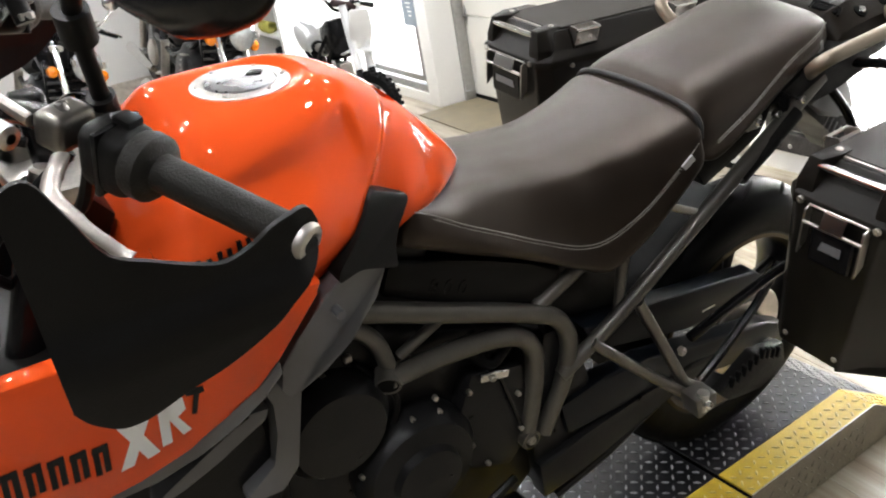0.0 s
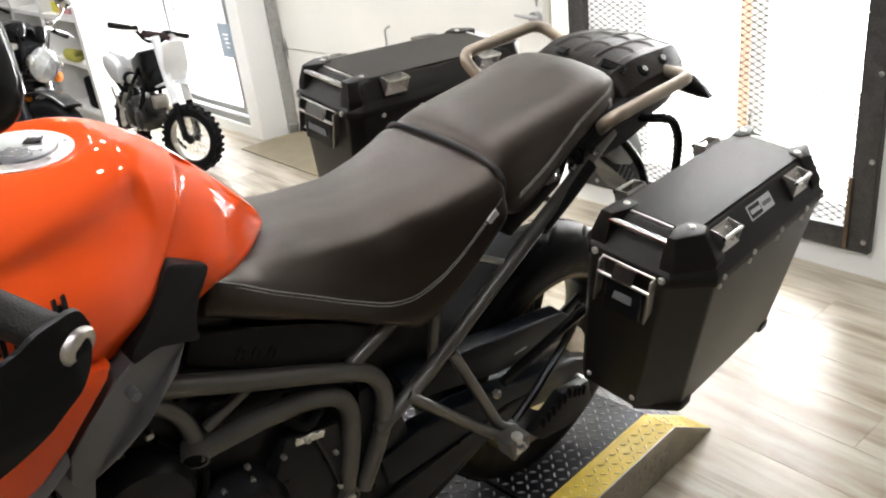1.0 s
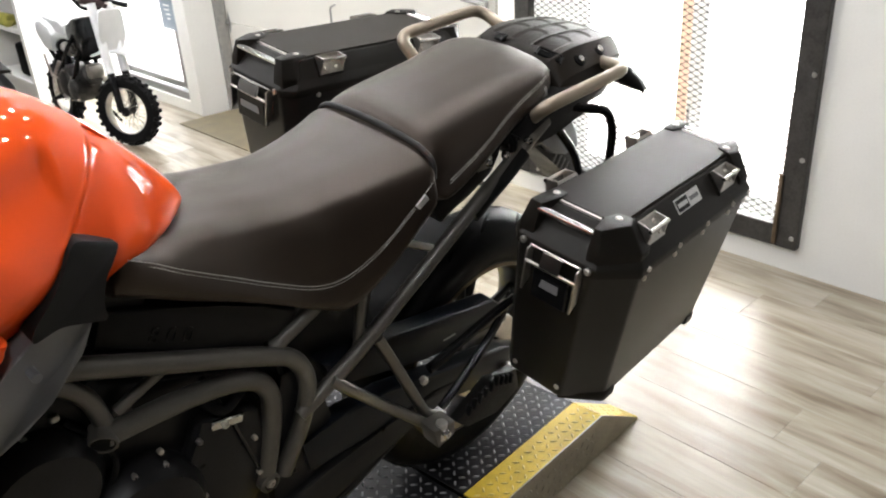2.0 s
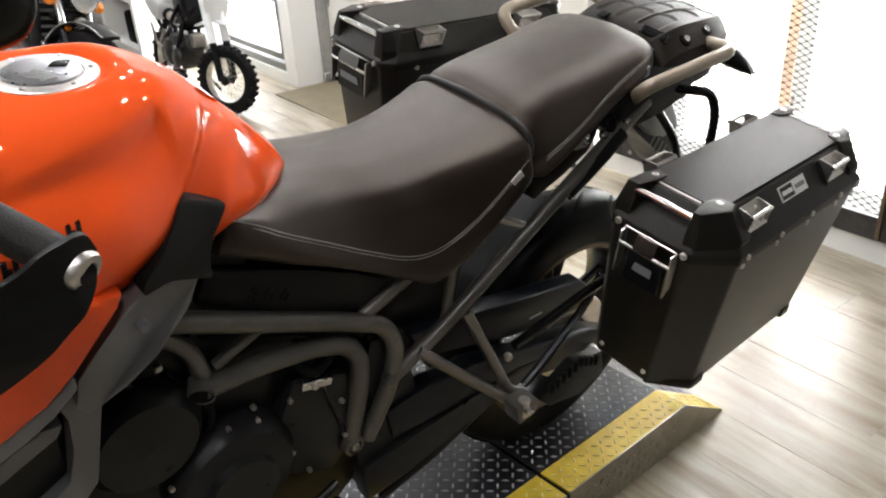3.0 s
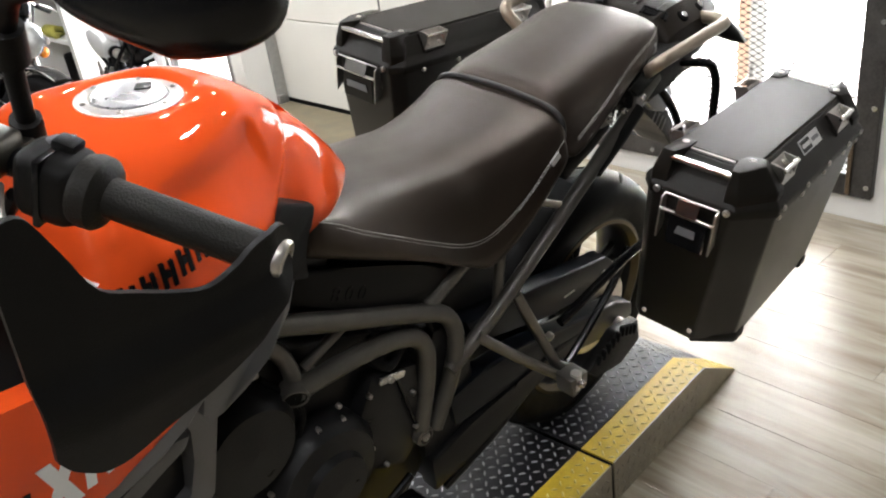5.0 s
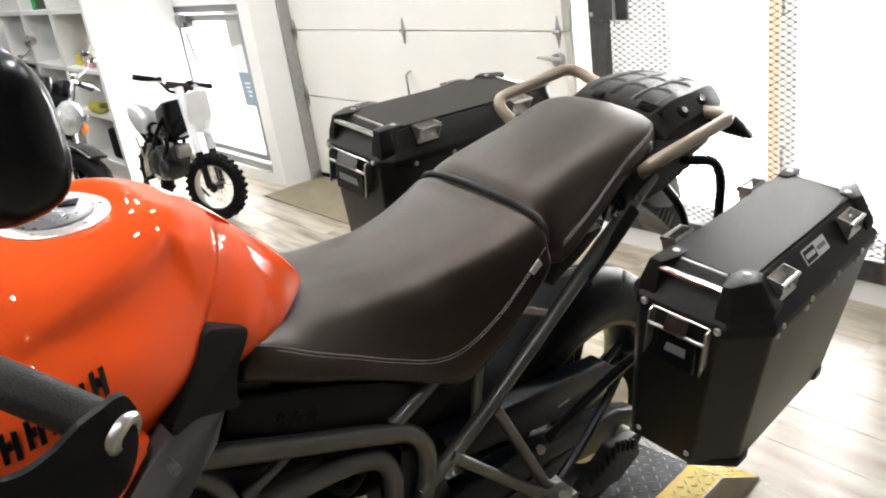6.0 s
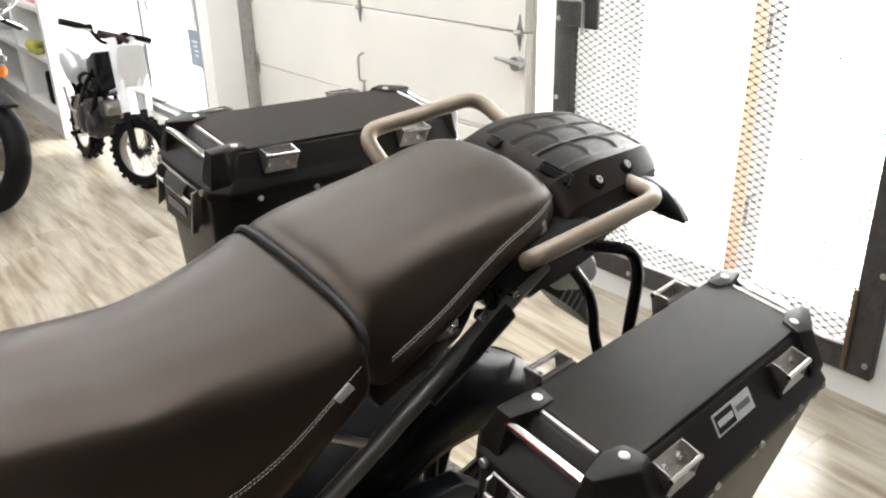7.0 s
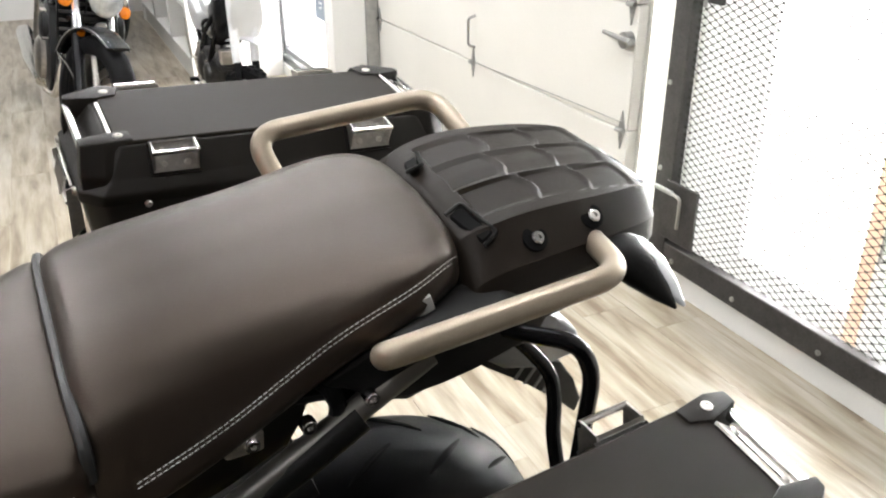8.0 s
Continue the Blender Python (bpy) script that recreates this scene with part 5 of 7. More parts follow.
    rod((0.060, s * 0.222, 1.128), (0.055, s * 0.238, 1.168), 0.0125, 14, stalk)
    rod((0.050, s * 0.258, 1.222), (0.047, s * 0.270, 1.250), 0.0145, 14, stalk)
    part("mirror_stalk", stalk, M_PLASTIC, bar)
    part("stalk_nut", lathe([(0.0135, 0), (0.0135, 0.008), (0.010, 0.010)], along((0.060, s * 0.223, 1.131), (-0.05, s * 0.3, 1)), 6), M_STEEL, bar)
    mm = Matrix.Translation((0.095, s * 0.424, 1.303)) @ Matrix.Rotation(s * -1.875, 4, "Z") @ Matrix.Rotation(0.169, 4, "Y")
    mbm = bmesh.new()
    bmesh.ops.create_uvsphere(mbm, u_segments=32, v_segments=20, radius=1)
    for v in mbm.verts:
        c = Vector([math.copysign(abs(t) ** 0.68, t) for t in v.co])
        inner = max(0.0, c.x)
        v.co = mm @ Vector((0.082 * c.x * (1 + 0.22 * inner), 0.028 * c.y, 0.049 * c.z * (1 - 0.32 * inner) + 0.012 * inner))
    part("mirror_shell", mbm, M_GLOSSBLK, bar, "black plastic mirror shell")
# cables and hoses round the steering head
for pts, r in (([(0.02, -0.22, 1.12), (-0.05, -0.20, 1.06), (-0.08, -0.12, 0.98), (-0.04, -0.06, 0.90)], 0.006), ([(-0.01, -0.20, 1.13), (-0.08, -0.17, 1.16), (-0.12, -0.10, 1.10), (-0.10, -0.04, 0.98)], 0.005), ([(0.03, -0.24, 1.11), (0.02, -0.18, 1.05), (0.0, -0.12, 1.0), (0.03, -0.06, 0.94)], 0.007)):
    part("cable", tube(spline(pts), r, 8), M_RUBBER, bar)
part("brake_pipe", tube(spline([(0.0, -0.19, 1.145), (-0.03, -0.12, 1.16), (-0.05, -0.06, 1.12), (-0.06, 0.0, 1.09)]), 0.006, 8), M_STEEL, bar)
part("ignition", lathe([(0.022, 0), (0.022, 0.02), (0.016, 0.024), (0.0005, 0.024)], along((-0.055, 0, 1.072), (0.3, 0, 1)), 20), M_STEEL, clamp)
for y in (-0.045, 0.045):
    part("bar_clamp", box((-0.048, y - 0.018, 1.07), (-0.008, y + 0.018, 1.128), 0.006), M_GLOSSBLK, clamp)

# under the seats
for x, y, z, r in ((1.155, -0.143, 0.872, 0.010), (1.118, -0.139, 0.846, 0.008), (1.20, -0.141, 0.892, 0.007)):
    part("panel_bolt", bolt((x, y, z), (0, -1, 0.3), r, 0.006), M_STEEL, bike)
part("wire_loom", tube(spline([(1.05, -0.125, 0.86), (1.09, -0.14, 0.872), (1.12, -0.135, 0.85), (1.16, -0.145, 0.86), (1.22, -0.13, 0.885)]), 0.006, 8), M_RUBBER, bike)
part("wire_loom", tube(spline([(1.08, -0.12, 0.89), (1.10, -0.145, 0.868), (1.105, -0.14, 0.84), (1.12, -0.12, 0.82)]), 0.008, 8), M_RUBBER, bike)
part("loop_strap", tube(spline([(1.095, -0.128, 0.895), (1.10, -0.15, 0.875), (1.11, -0.145, 0.845)]), 0.007, 8, flat=0.4), M_BAGBLK, bike)
part("battery_box", prism([(0.52, 0.70), (0.70, 0.72), (0.82, 0.64), (0.80, 0.50), (0.68, 0.42), (0.58, 0.48), (0.54, 0.60)], 1, -0.088, 0.088, 0.01), M_ENGINE, bike)
part("shock_absorber", rod((0.69, 0.0, 0.40), (0.76, 0.0, 0.66), 0.04, 16), M_ENGINE, bike)
part("under_seat_body", prism([(0.36, 0.80), (0.60, 0.715), (0.72, 0.70), (0.88, 0.82), (1.05, 0.86), (1.20, 0.89), (1.22, 0.86), (1.04, 0.80), (0.90, 0.70), (0.74, 0.585), (0.62, 0.56), (0.56, 0.66), (0.40, 0.74)], 1, -0.085, 0.085, 0.01), M_ENGINE, bike)
side_panel("tail_panel", [(0.88, 0.835), (1.02, 0.868), (1.085, 0.885), (1.072, 0.842), (1.058, 0.815), (1.0, 0.788), (0.93, 0.755)], 0.10, 0.138, M_PLASTIC, 0.006)
side_panel("tail_panel", [(1.088, 0.886), (1.25, 0.915), (1.29, 0.90), (1.27, 0.872), (1.17, 0.838), (1.125, 0.824), (1.102, 0.85)], 0.10, 0.135, M_PLASTIC, 0.006)
side_panel("tail_cover", [(1.085, 0.888), (1.16, 0.925), (1.28, 0.935), (1.335, 0.905), (1.321, 0.868), (1.247, 0.863), (1.213, 0.849), (1.175, 0.838), (1.150, 0.852), (1.12, 0.872)], 0.105, 0.150, M_PLASTIC, 0.008, "black plastic tail side cover")
for s in (-1, 1):
    part("rail_sleeve", tube([(0.985, s * 0.160, 0.762), (1.055, s * 0.159, 0.806), (1.124, s * 0.152, 0.842)], [0.0155, 0.0165, 0.0165], 14), M_PLASTIC, bike)
for x, z in ((1.071, 0.855), (1.083, 0.822), (1.132, 0.866)):
    part("panel_bolt", bolt((x, -0.156, z), (0, -1, 0.2), 0.008, 0.006), M_CHROME, bike)
lug = part("seat_lug", box((0.994, -0.158, 0.843), (1.030, -0.148, 0.866), 0.004, seg=2), M_STEEL, bike, "cast steel seat lug")
part("lug_bolt", bolt((1.018, -0.159, 0.856), (0, -1, 0.2), 0.007, 0.005), M_CHROME, lug)
mg = prism([(1.22, 0.915), (1.30, 0.866), (1.394, 0.808), (1.425, 0.797), (1.447, 0.785), (1.480, 0.750), (1.497, 0.718), (1.487, 0.703), (1.42, 0.718), (1.36, 0.738), (1.30, 0.785), (1.22, 0.86)], 1, -0.062, 0.062, 0.010, seg=3)
for v in mg.verts:
    v.co.y *= 1 - 0.35 * ease((v.co.x - 1.38) / 0.12)
part("rear_mudguard", mg, material("grey_mudguard", (0.17, 0.18, 0.20), 0.3, 0.2), bike, "grey satin rear mudguard")
hang = part("plate_hanger", prism([(1.30, 0.80), (1.368, 0.735), (1.402, 0.738), (1.46, 0.706), (1.485, 0.670), (1.509, 0.625), (1.504, 0.597), (1.462, 0.641), (1.401, 0.694), (1.34, 0.74), (1.28, 0.79)], 1, -0.050, 0.050, 0.006), M_PLASTIC, bike, "black slotted number plate hanger")
for k in range(4):
    part("hanger_slot", box((-0.003, -0.0515, -0.014), (0.003, -0.049, 0.014), 0.0008, m=Matrix.Translation((1.392 + 0.017 * k, 0, 0.716 - 0.013 * k)) @ Matrix.Rotation(radians(28), 4, "Y")), M_GREYPL, hang)
part("hanger_stay", tube(spline([(1.33, -0.06, 0.83), (1.403, -0.08, 0.746), (1.411, -0.10, 0.706), (1.404, -0.12, 0.666), (1.396, -0.16, 0.61), (1.36, -0.205, 0.58)]), 0.0095, 10), M_GLOSSBLK, bike, "black tubular pannier stay")
for s in (-1, 1):
    fr("pannier_rail", [(1.24, s * 0.11, 0.900), (1.301, s * 0.16, 0.890), (1.345, s * 0.184, 0.886), (1.372, s * 0.190, 0.84), (1.376, s * 0.20, 0.66), (1.30, s * 0.21, 0.58), (1.05, s * 0.21, 0.56), (0.86, s * 0.20, 0.50)], 0.0095, 0.035, False, M_GLOSSBLK)


# how the assemblies sit on the machine: to the rear, outwards, up
SIT = {}
for names, shift in (
    ("tail_rack", (0.018, 0.0, -0.012)),
    ("fuel_tank", (-0.013, 0.0, 0.002)),
    ("handlebar", (-0.045, 0.0, 0.030)),
    ("passenger_peg pillion_bracket heel_guard lower_guard link_rod", (0.012, 0.0, -0.022)),
    ("swing_arm chain_guard guard_label guard_bolt", (0.012, 0.0, -0.040)),
):
    for n in names.split():
        SIT[n] = shift
for ob in bike.children:
    dx, dy, dz = SIT.get(ob.name.split(".")[0], (0, 0, 0))
    middle = sum((v.co.y for v in ob.data.vertices), 0.0) / len(ob.data.vertices)
    ob.location = (dx, 0 if abs(middle) < 0.03 else math.copysign(1, middle) * dy, dz)


# ---- panniers ----
def pannier(s, du, dv, wide, dz, toe):
    """s: side; du, dv, dz: shift of the box; wide: how much wider than the other; toe: how it closes in to the rear."""
    def P3(u, v, w):
        k = 0 if v < 0.36 else 1
        return Vector((u + du, s * (v + dv + wide * k - toe * (u - 1.2)), w + dz))
    def ring(pts, w):
        return [P3(u, v, w) for u, v in pts]
    top = [(0.965, 0.272), (0.938, 0.295), (0.938, 0.438), (0.998, 0.489), (1.405, 0.489), (1.455, 0.440), (1.458, 0.300), (1.435, 0.272)]
    bot = [(0.990, 0.275), (0.968, 0.295), (0.968, 0.405), (1.026, 0.462), (1.372, 0.462), (1.408, 0.42), (1.410, 0.300), (1.39, 0.275)]
    def inset(pts, k):
        c = Vector((1.197, 0.38))
        return [tuple(c + (Vector(p) - c) * k) for p in pts]
    bm = loft([ring(bot, 0.515), ring(top, 0.800)])
    bmesh.ops.bevel(bm, geom=list(bm.edges), offset=0.005, segments=2, affect="EDGES", profile=0.6)
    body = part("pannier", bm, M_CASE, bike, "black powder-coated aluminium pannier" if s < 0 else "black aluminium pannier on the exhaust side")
    lip = [(u + (0.004 if u > 1.2 else -0.004), v + (0.004 if v > 0.36 else -0.004)) for u, v in top]
    mid = [(0.975, 0.280), (0.948, 0.300), (0.948, 0.430), (1.004, 0.478), (1.400, 0.478), (1.445, 0.433), (1.448, 0.304), (1.425, 0.280)]
    hi = [(0.995, 0.300), (0.980, 0.308), (0.980, 0.420), (1.005, 0.444), (1.398, 0.444), (1.415, 0.425), (1.418, 0.308), (1.405, 0.300)]
    bm = loft([ring(lip, 0.796), ring(lip, 0.812), ring(mid, 0.828), ring(hi, 0.866)])
    bmesh.ops.bevel(bm, geom=list(bm.edges), offset=0.003, segments=2, affect="EDGES", profile=0.6)
    lid = part("lid", bm, M_CASEPL, body, "black pannier lid")
    plate = [(0.990, 0.302), (0.990, 0.440), (1.410, 0.440), (1.410, 0.302)]
    bm = loft([ring(plate, 0.864), ring(plate, 0.8705)])
    bmesh.ops.bevel(bm, geom=list(bm.edges), offset=0.002, segments=1, affect="EDGES")
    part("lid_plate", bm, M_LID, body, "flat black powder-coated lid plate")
    edge = loft([ring([(0.985, 0.330), (0.985, 0.408), (0.990, 0.408), (0.990, 0.330)], 0.858), ring([(0.985, 0.330), (0.985, 0.408), (0.990, 0.408), (0.990, 0.330)], 0.869)])
    part("plate_edge", edge, M_STEEL, body)
    # corner blocks with a bar between each pair
    def corner(pts, tpts, bu, bv):
        bm = loft([ring(pts, 0.812), ring(pts, 0.834), ring(tpts, 0.8735)])
        bmesh.ops.bevel(bm, geom=list(bm.edges), offset=0.003, segments=2, affect="EDGES", profile=0.6)
        part("lid_corner", bm, M_CASEPL, body)
        part("rivet", bolt(P3(bu, bv, 0.8735), (0, 0, 1), 0.0062, 0.0015), M_STEEL, body)
    corner([(0.940, 0.288), (0.940, 0.318), (0.985, 0.325), (1.008, 0.325), (1.012, 0.300), (0.968, 0.278)], [(0.946, 0.298), (0.946, 0.320), (0.985, 0.330), (1.010, 0.330), (1.012, 0.304), (0.972, 0.300)], 0.995, 0.316)
    corner([(0.940, 0.418), (0.941, 0.440), (0.999, 0.484), (1.030, 0.482), (1.018, 0.425), (0.985, 0.412)], [(0.946, 0.420), (0.948, 0.432), (0.998, 0.456), (1.024, 0.446), (1.016, 0.420), (0.988, 0.412)], 1.002, 0.431)
    corner([(1.455, 0.305), (1.455, 0.325), (1.412, 0.330), (1.385, 0.320), (1.383, 0.295), (1.432, 0.280)], [(1.450, 0.306), (1.450, 0.322), (1.412, 0.330), (1.388, 0.322), (1.386, 0.304), (1.428, 0.300)], 1.418, 0.314)
    corner([(1.452, 0.418), (1.450, 0.438), (1.403, 0.484), (1.372, 0.482), (1.384, 0.425), (1.412, 0.412)], [(1.448, 0.420), (1.446, 0.432), (1.402, 0.456), (1.376, 0.446), (1.386, 0.420), (1.410, 0.412)], 1.397, 0.431)
    part("lid_bar", rod(P3(0.950, 0.316, 0.861), P3(0.950, 0.422, 0.861), 0.0062, 14), M_CHROME, body, "polished steel lid bar")
    part("lid_bar", rod(P3(1.443, 0.318, 0.861), P3(1.443, 0.422, 0.861), 0.0062, 14), M_CHROME, body, "polished steel lid bar")
    # lashing eyes: riveted plates with two cheeks and a cross pin
    def eye(u, v, w, sl, out):
        """sl: (dv, dw) up the slope of the lid's flank; out: its outward (dv, dw)."""
        c = Vector((u, v, w))
        eu, es, en = Vector((1, 0, 0)), Vector((0, *sl)).normalized(), Vector((0, *out)).normalized()
        def at(a, b, n):
            q = c + eu * a + es * b + en * n
            return P3(q.x, q.y, q.z)
        bm = loft([[at(-0.029, b, 0.001), at(0.029, b, 0.001), at(0.029, b, 0.0035), at(-0.029, b, 0.0035)] for b in (-0.020, 0.019)])
        k = max(0.2, -sl[0] / Vector(sl).length) if sl[0] < 0 else sl[0] / Vector(sl).length
        rim_b, rim_n = 0.021 - 0.028 * k, 0.028 * math.sqrt(1 - k * k)
        for a in (-0.029, 0.0265):
            prof = [(-0.020, 0.0), (0.019, 0.0), (0.021, 0.005), (rim_b, rim_n), (rim_b - 0.007, rim_n - 0.003)]
            loft([[at(a, b, n) for b, n in prof], [at(a + 0.0025, b, n) for b, n in prof]], bm)
        loft([[at(-0.029, b, n) for b, n in ((0.0165, 0.002), (0.019, 0.002), (0.0215, 0.0055), (0.019, 0.0055))], [at(0.029, b, n) for b, n in ((0.0165, 0.002), (0.019, 0.002), (0.0215, 0.0055), (0.019, 0.0055))]], bm)
        e = part("lashing_eye", bm, M_EYE, body, "bent polished steel lashing eye")
        part("cross_pin", rod(at(-0.030, rim_b - 0.003, rim_n - 0.002), at(0.030, rim_b - 0.003, rim_n - 0.002), 0.0036, 10), M_CHROME, e)
        for a in (-0.015, 0.015):
            for b in (-0.010, 0.008):
                p0, p1 = at(a, b, 0.0035), at(a, b, 0.0045)
                part("rivet", bolt(p0, (p1 - p0), 0.0045, 0.003), M_STEEL, e)
        bb = loft([[at(-0.034, -0.026, -0.012), at(0.034, -0.026, -0.012), at(0.034, 0.02, -0.012), at(-0.034, 0.02, -0.012)], [at(-0.032, -0.024, 0.001), at(0.032, -0.024, 0.001), at(0.032, 0.018, 0.001), at(-0.032, 0.018, 0.001)]])
        part("eye_base", bb, M_CASEPL, body)
    for u in (1.053, 1.322):
        eye(u, 0.463, 0.849, (-0.034, 0.038), (0.038, 0.034))
        eye(u + 0.004, 0.289, 0.850, (0.020, 0.038), (-0.038, 0.020))
    # front latch
    bm = bmesh.new()
    for v in (0.322, 0.418):
        q = P3(0.934, v, 0.76)
        prism([(q.x + 0.004, q.z + 0.046), (q.x - 0.012, q.z + 0.040), (q.x - 0.014, q.z - 0.035), (q.x + 0.004, q.z - 0.02)], 1, q.y - 0.0015, q.y + 0.0015, 0, bm)
    rod(P3(0.922, 0.322, 0.780), P3(0.922, 0.418, 0.780), 0.0032, 10, bm)
    rod(P3(0.930, 0.322, 0.806), P3(0.930, 0.418, 0.806), 0.0018, 8, bm)
    part("latch_bail", bm, M_STEEL, body, "polished steel latch bail")
    bm = loft([ring([(0.918, 0.350), (0.918, 0.388), (0.921, 0.388), (0.921, 0.350)], 0.781), ring([(0.926, 0.350), (0.926, 0.388), (0.929, 0.388), (0.929, 0.350)], 0.805)])
    part("latch_plate", bm, M_CHROME, body, "polished latch plate")
    bm = loft([ring([(0.928, 0.335), (0.928, 0.405), (0.940, 0.405), (0.940, 0.335)], 0.715), ring([(0.926, 0.335), (0.926, 0.405), (0.938, 0.405), (0.938, 0.335)], 0.776)])
    bmesh.ops.bevel(bm, geom=list(bm.edges), offset=0.003, segments=1, affect="EDGES")
    part("latch_lever", bm, M_GLOSSBLK, body)
    part("latch_label", loft([ring([(0.925, 0.352), (0.925, 0.388), (0.926, 0.388), (0.926, 0.352)], 0.742), ring([(0.9245, 0.356), (0.9245, 0.388), (0.9255, 0.388), (0.9255, 0.356)], 0.757)]), M_GREYPL, body)
    # rear handle plate on the lid's slope
    def slope_plate(u0, u1, v0, v1, up):
        """A thin plate on the lid's rear slope."""
        def q(u, v, n):
            return P3(u + 0.6 * n, v, 0.8695 - 0.75 * (u - 1.414) + 0.8 * n)
        return loft([[q(u0, v0, up), q(u0, v1, up), q(u0, v1, up - 0.003), q(u0, v0, up - 0.003)], [q(u1, v0, up), q(u1, v1, up), q(u1, v1, up - 0.003), q(u1, v0, up - 0.003)]])
    part("handle_plate", slope_plate(1.412, 1.445, 0.332, 0.414, 0.002), M_STEEL, body, "satin steel handle plate")
    part("handle_slot", slope_plate(1.426, 1.430, 0.345, 0.405, 0.0028), M_BAGBLK, body)
    for v in (0.345, 0.405):
        part("handle_rivet", bolt(P3(1.430, v, 0.861), (0.6, 0, 0.8), 0.004, 0.003), M_STEEL, body)
    # rivets round the seam, feet, label
    for u in (1.015, 1.12, 1.225, 1.33, 1.40):
        for w, v in ((0.787, 0.488), (0.806, 0.493)):
            part("rivet", bolt(P3(u, v, w), (0, s, 0), 0.005, 0.003), M_STEEL, body)
        part("rivet", bolt(P3(u, 0.268, 0.795), (0, -s, 0), 0.005, 0.003), M_STEEL, body)
    for v in (0.305, 0.43):
        part("rivet", bolt(P3(0.932, v, 0.806), (-1, 0, 0), 0.006, 0.003), M_STEEL, body)
        part("rivet", bolt(P3(0.966, v if v < 0.4 else 0.398, 0.535), (-1, 0, 0), 0.005, 0.003), M_STEEL, body)
    def flank(u0, u1, f0, f1, lift):
        """A thin field on the lid's outer slope, f from its foot (0) to its head (1)."""
        def q(u, f, n):
            return P3(u, 0.478 - 0.034 * f + 0.745 * n, 0.828 + 0.038 * f + 0.667 * n)
        return loft([[q(u0, f0, 0), q(u1, f0, 0), q(u1, f1, 0), q(u0, f1, 0)], [q(u0, f0, lift), q(u1, f0, lift), q(u1, f1, lift), q(u0, f1, lift)]])
    part("maker_label", flank(1.150, 1.236, 0.30, 0.80, 0.0012), M_LABEL, body, "small silver maker label without readable letters")
    part("label_field", flank(1.153, 1.192, 0.35, 0.75, 0.0018), M_GLOSSBLK, body)
    part("label_bar", flank(1.156, 1.189, 0.48, 0.62, 0.0022), M_LABEL, body)
    part("label_bar", flank(1.199, 1.230, 0.48, 0.62, 0.0017), M_GREYPL, body)
    for pts in ([(0.966, 0.40), (1.022, 0.466), (1.06, 0.466), (1.06, 0.43), (1.0, 0.40)], [(1.412, 0.415), (1.374, 0.466), (1.34, 0.466), (1.34, 0.43), (1.38, 0.40)]):
        bm = loft([ring(pts, 0.508), ring(pts, 0.530)])
        bmesh.ops.bevel(bm, geom=list(bm.edges), offset=0.004, segments=1, affect="EDGES")
        part("corner_foot", bm, M_CASEPL, body)


pannier(-1, -0.006, 0.0, 0.0, 0.004, 0.055)
pannier(1, 0.018, 0.046, 0.030, 0.028, 0.075)


# ---- shelf unit ----
SXF, SY0, SY1, SXB = 1.815, 6.01, 8.71, 2.44
shelf = thing("shelf_unit", "tall white open shelf unit with mixed goods on it", "shelf")
M_SHELF = material("white_shelf_board", (0.78, 0.77, 0.74), 0.5, vary=0.05, scale=4)
part("end_panel", box((SXF, SY0, 0), (SXB, SY0 + 0.06, 2.4), 0.003), M_SHELF, shelf)
part("end_panel", box((SXF, SY1 - 0.06, 0), (SXB, SY1, 2.4), 0.003), M_SHELF, shelf)
part("back_panel", box((SXB - 0.02, SY0 + 0.06, 0), (SXB, SY1 - 0.06, 2.4)), M_SHELF, shelf)
part("plinth", box((SXF + 0.015, SY0 + 0.06, 0), (SXF + 0.035, SY1 - 0.06, 0.13)), M_SHELF, shelf)
for y in (6.86, 7.76):
    part("divider", box((SXF, y, 0.15), (SXB - 0.02, y + 0.07, 2.4), 0.003), M_SHELF, shelf)
for z in (0.13, 0.50, 0.83, 1.26, 1.75, 2.3):
    part("shelf_board", box((SXF, SY0 + 0.06, z), (SXB - 0.02, SY1 - 0.06, z + 0.035), 0.003), M_SHELF, shelf)


def goods(name, label, cat_, lo, hi, mat_, bevel=0.01):
    return tagged(part(name, box(lo, hi, bevel, seg=2), mat_), label, cat_)


M_YEL = material("yellow_card", (0.62, 0.55, 0.05), 0.5, vary=0.1)
M_REDC = material("red_card", (0.5, 0.05, 0.05), 0.5, vary=0.1)
M_BLUEC = material("dark_blue_card", (0.04, 0.06, 0.13), 0.5, vary=0.1)
M_OLIVE = material("yellow_green_cloth", (0.32, 0.30, 0.06), 0.8, vary=0.3)
goods("black_bag", "matte black bag standing on a low shelf", "bag", (SXF + 0.05, 6.23, 0.165), (SXF + 0.30, 6.47, 0.40), M_BAGBLK, 0.03)
gl = bmesh.new()
for a in range(5):
    tube(spline([(SXF + 0.03 + 0.02 * a, 6.29 + 0.03 * a, 0.545), (SXF - 0.005, 6.31 + 0.03 * a, 0.56), (SXF + 0.01, 6.33 + 0.04 * a, 0.60), (SXF + 0.12, 6.37 + 0.03 * a, 0.56)]), 0.022, 8, gl)
tagged(part("cloth", gl, M_OLIVE), "crumpled yellow-green cloth hanging over a shelf edge", "cloth")
goods("yellow_box", "small bright yellow carton on a shelf", "box", (SXF + 0.06, 6.63, 0.865), (SXF + 0.2, 6.77, 0.94), M_YEL, 0.004)
goods("tissue_box", "low pink and white carton on a shelf", "box", (SXF + 0.05, 6.33, 0.865), (SXF + 0.22, 6.55, 0.91), material("pink_card", (0.55, 0.25, 0.27), 0.5, vary=0.2), 0.004)
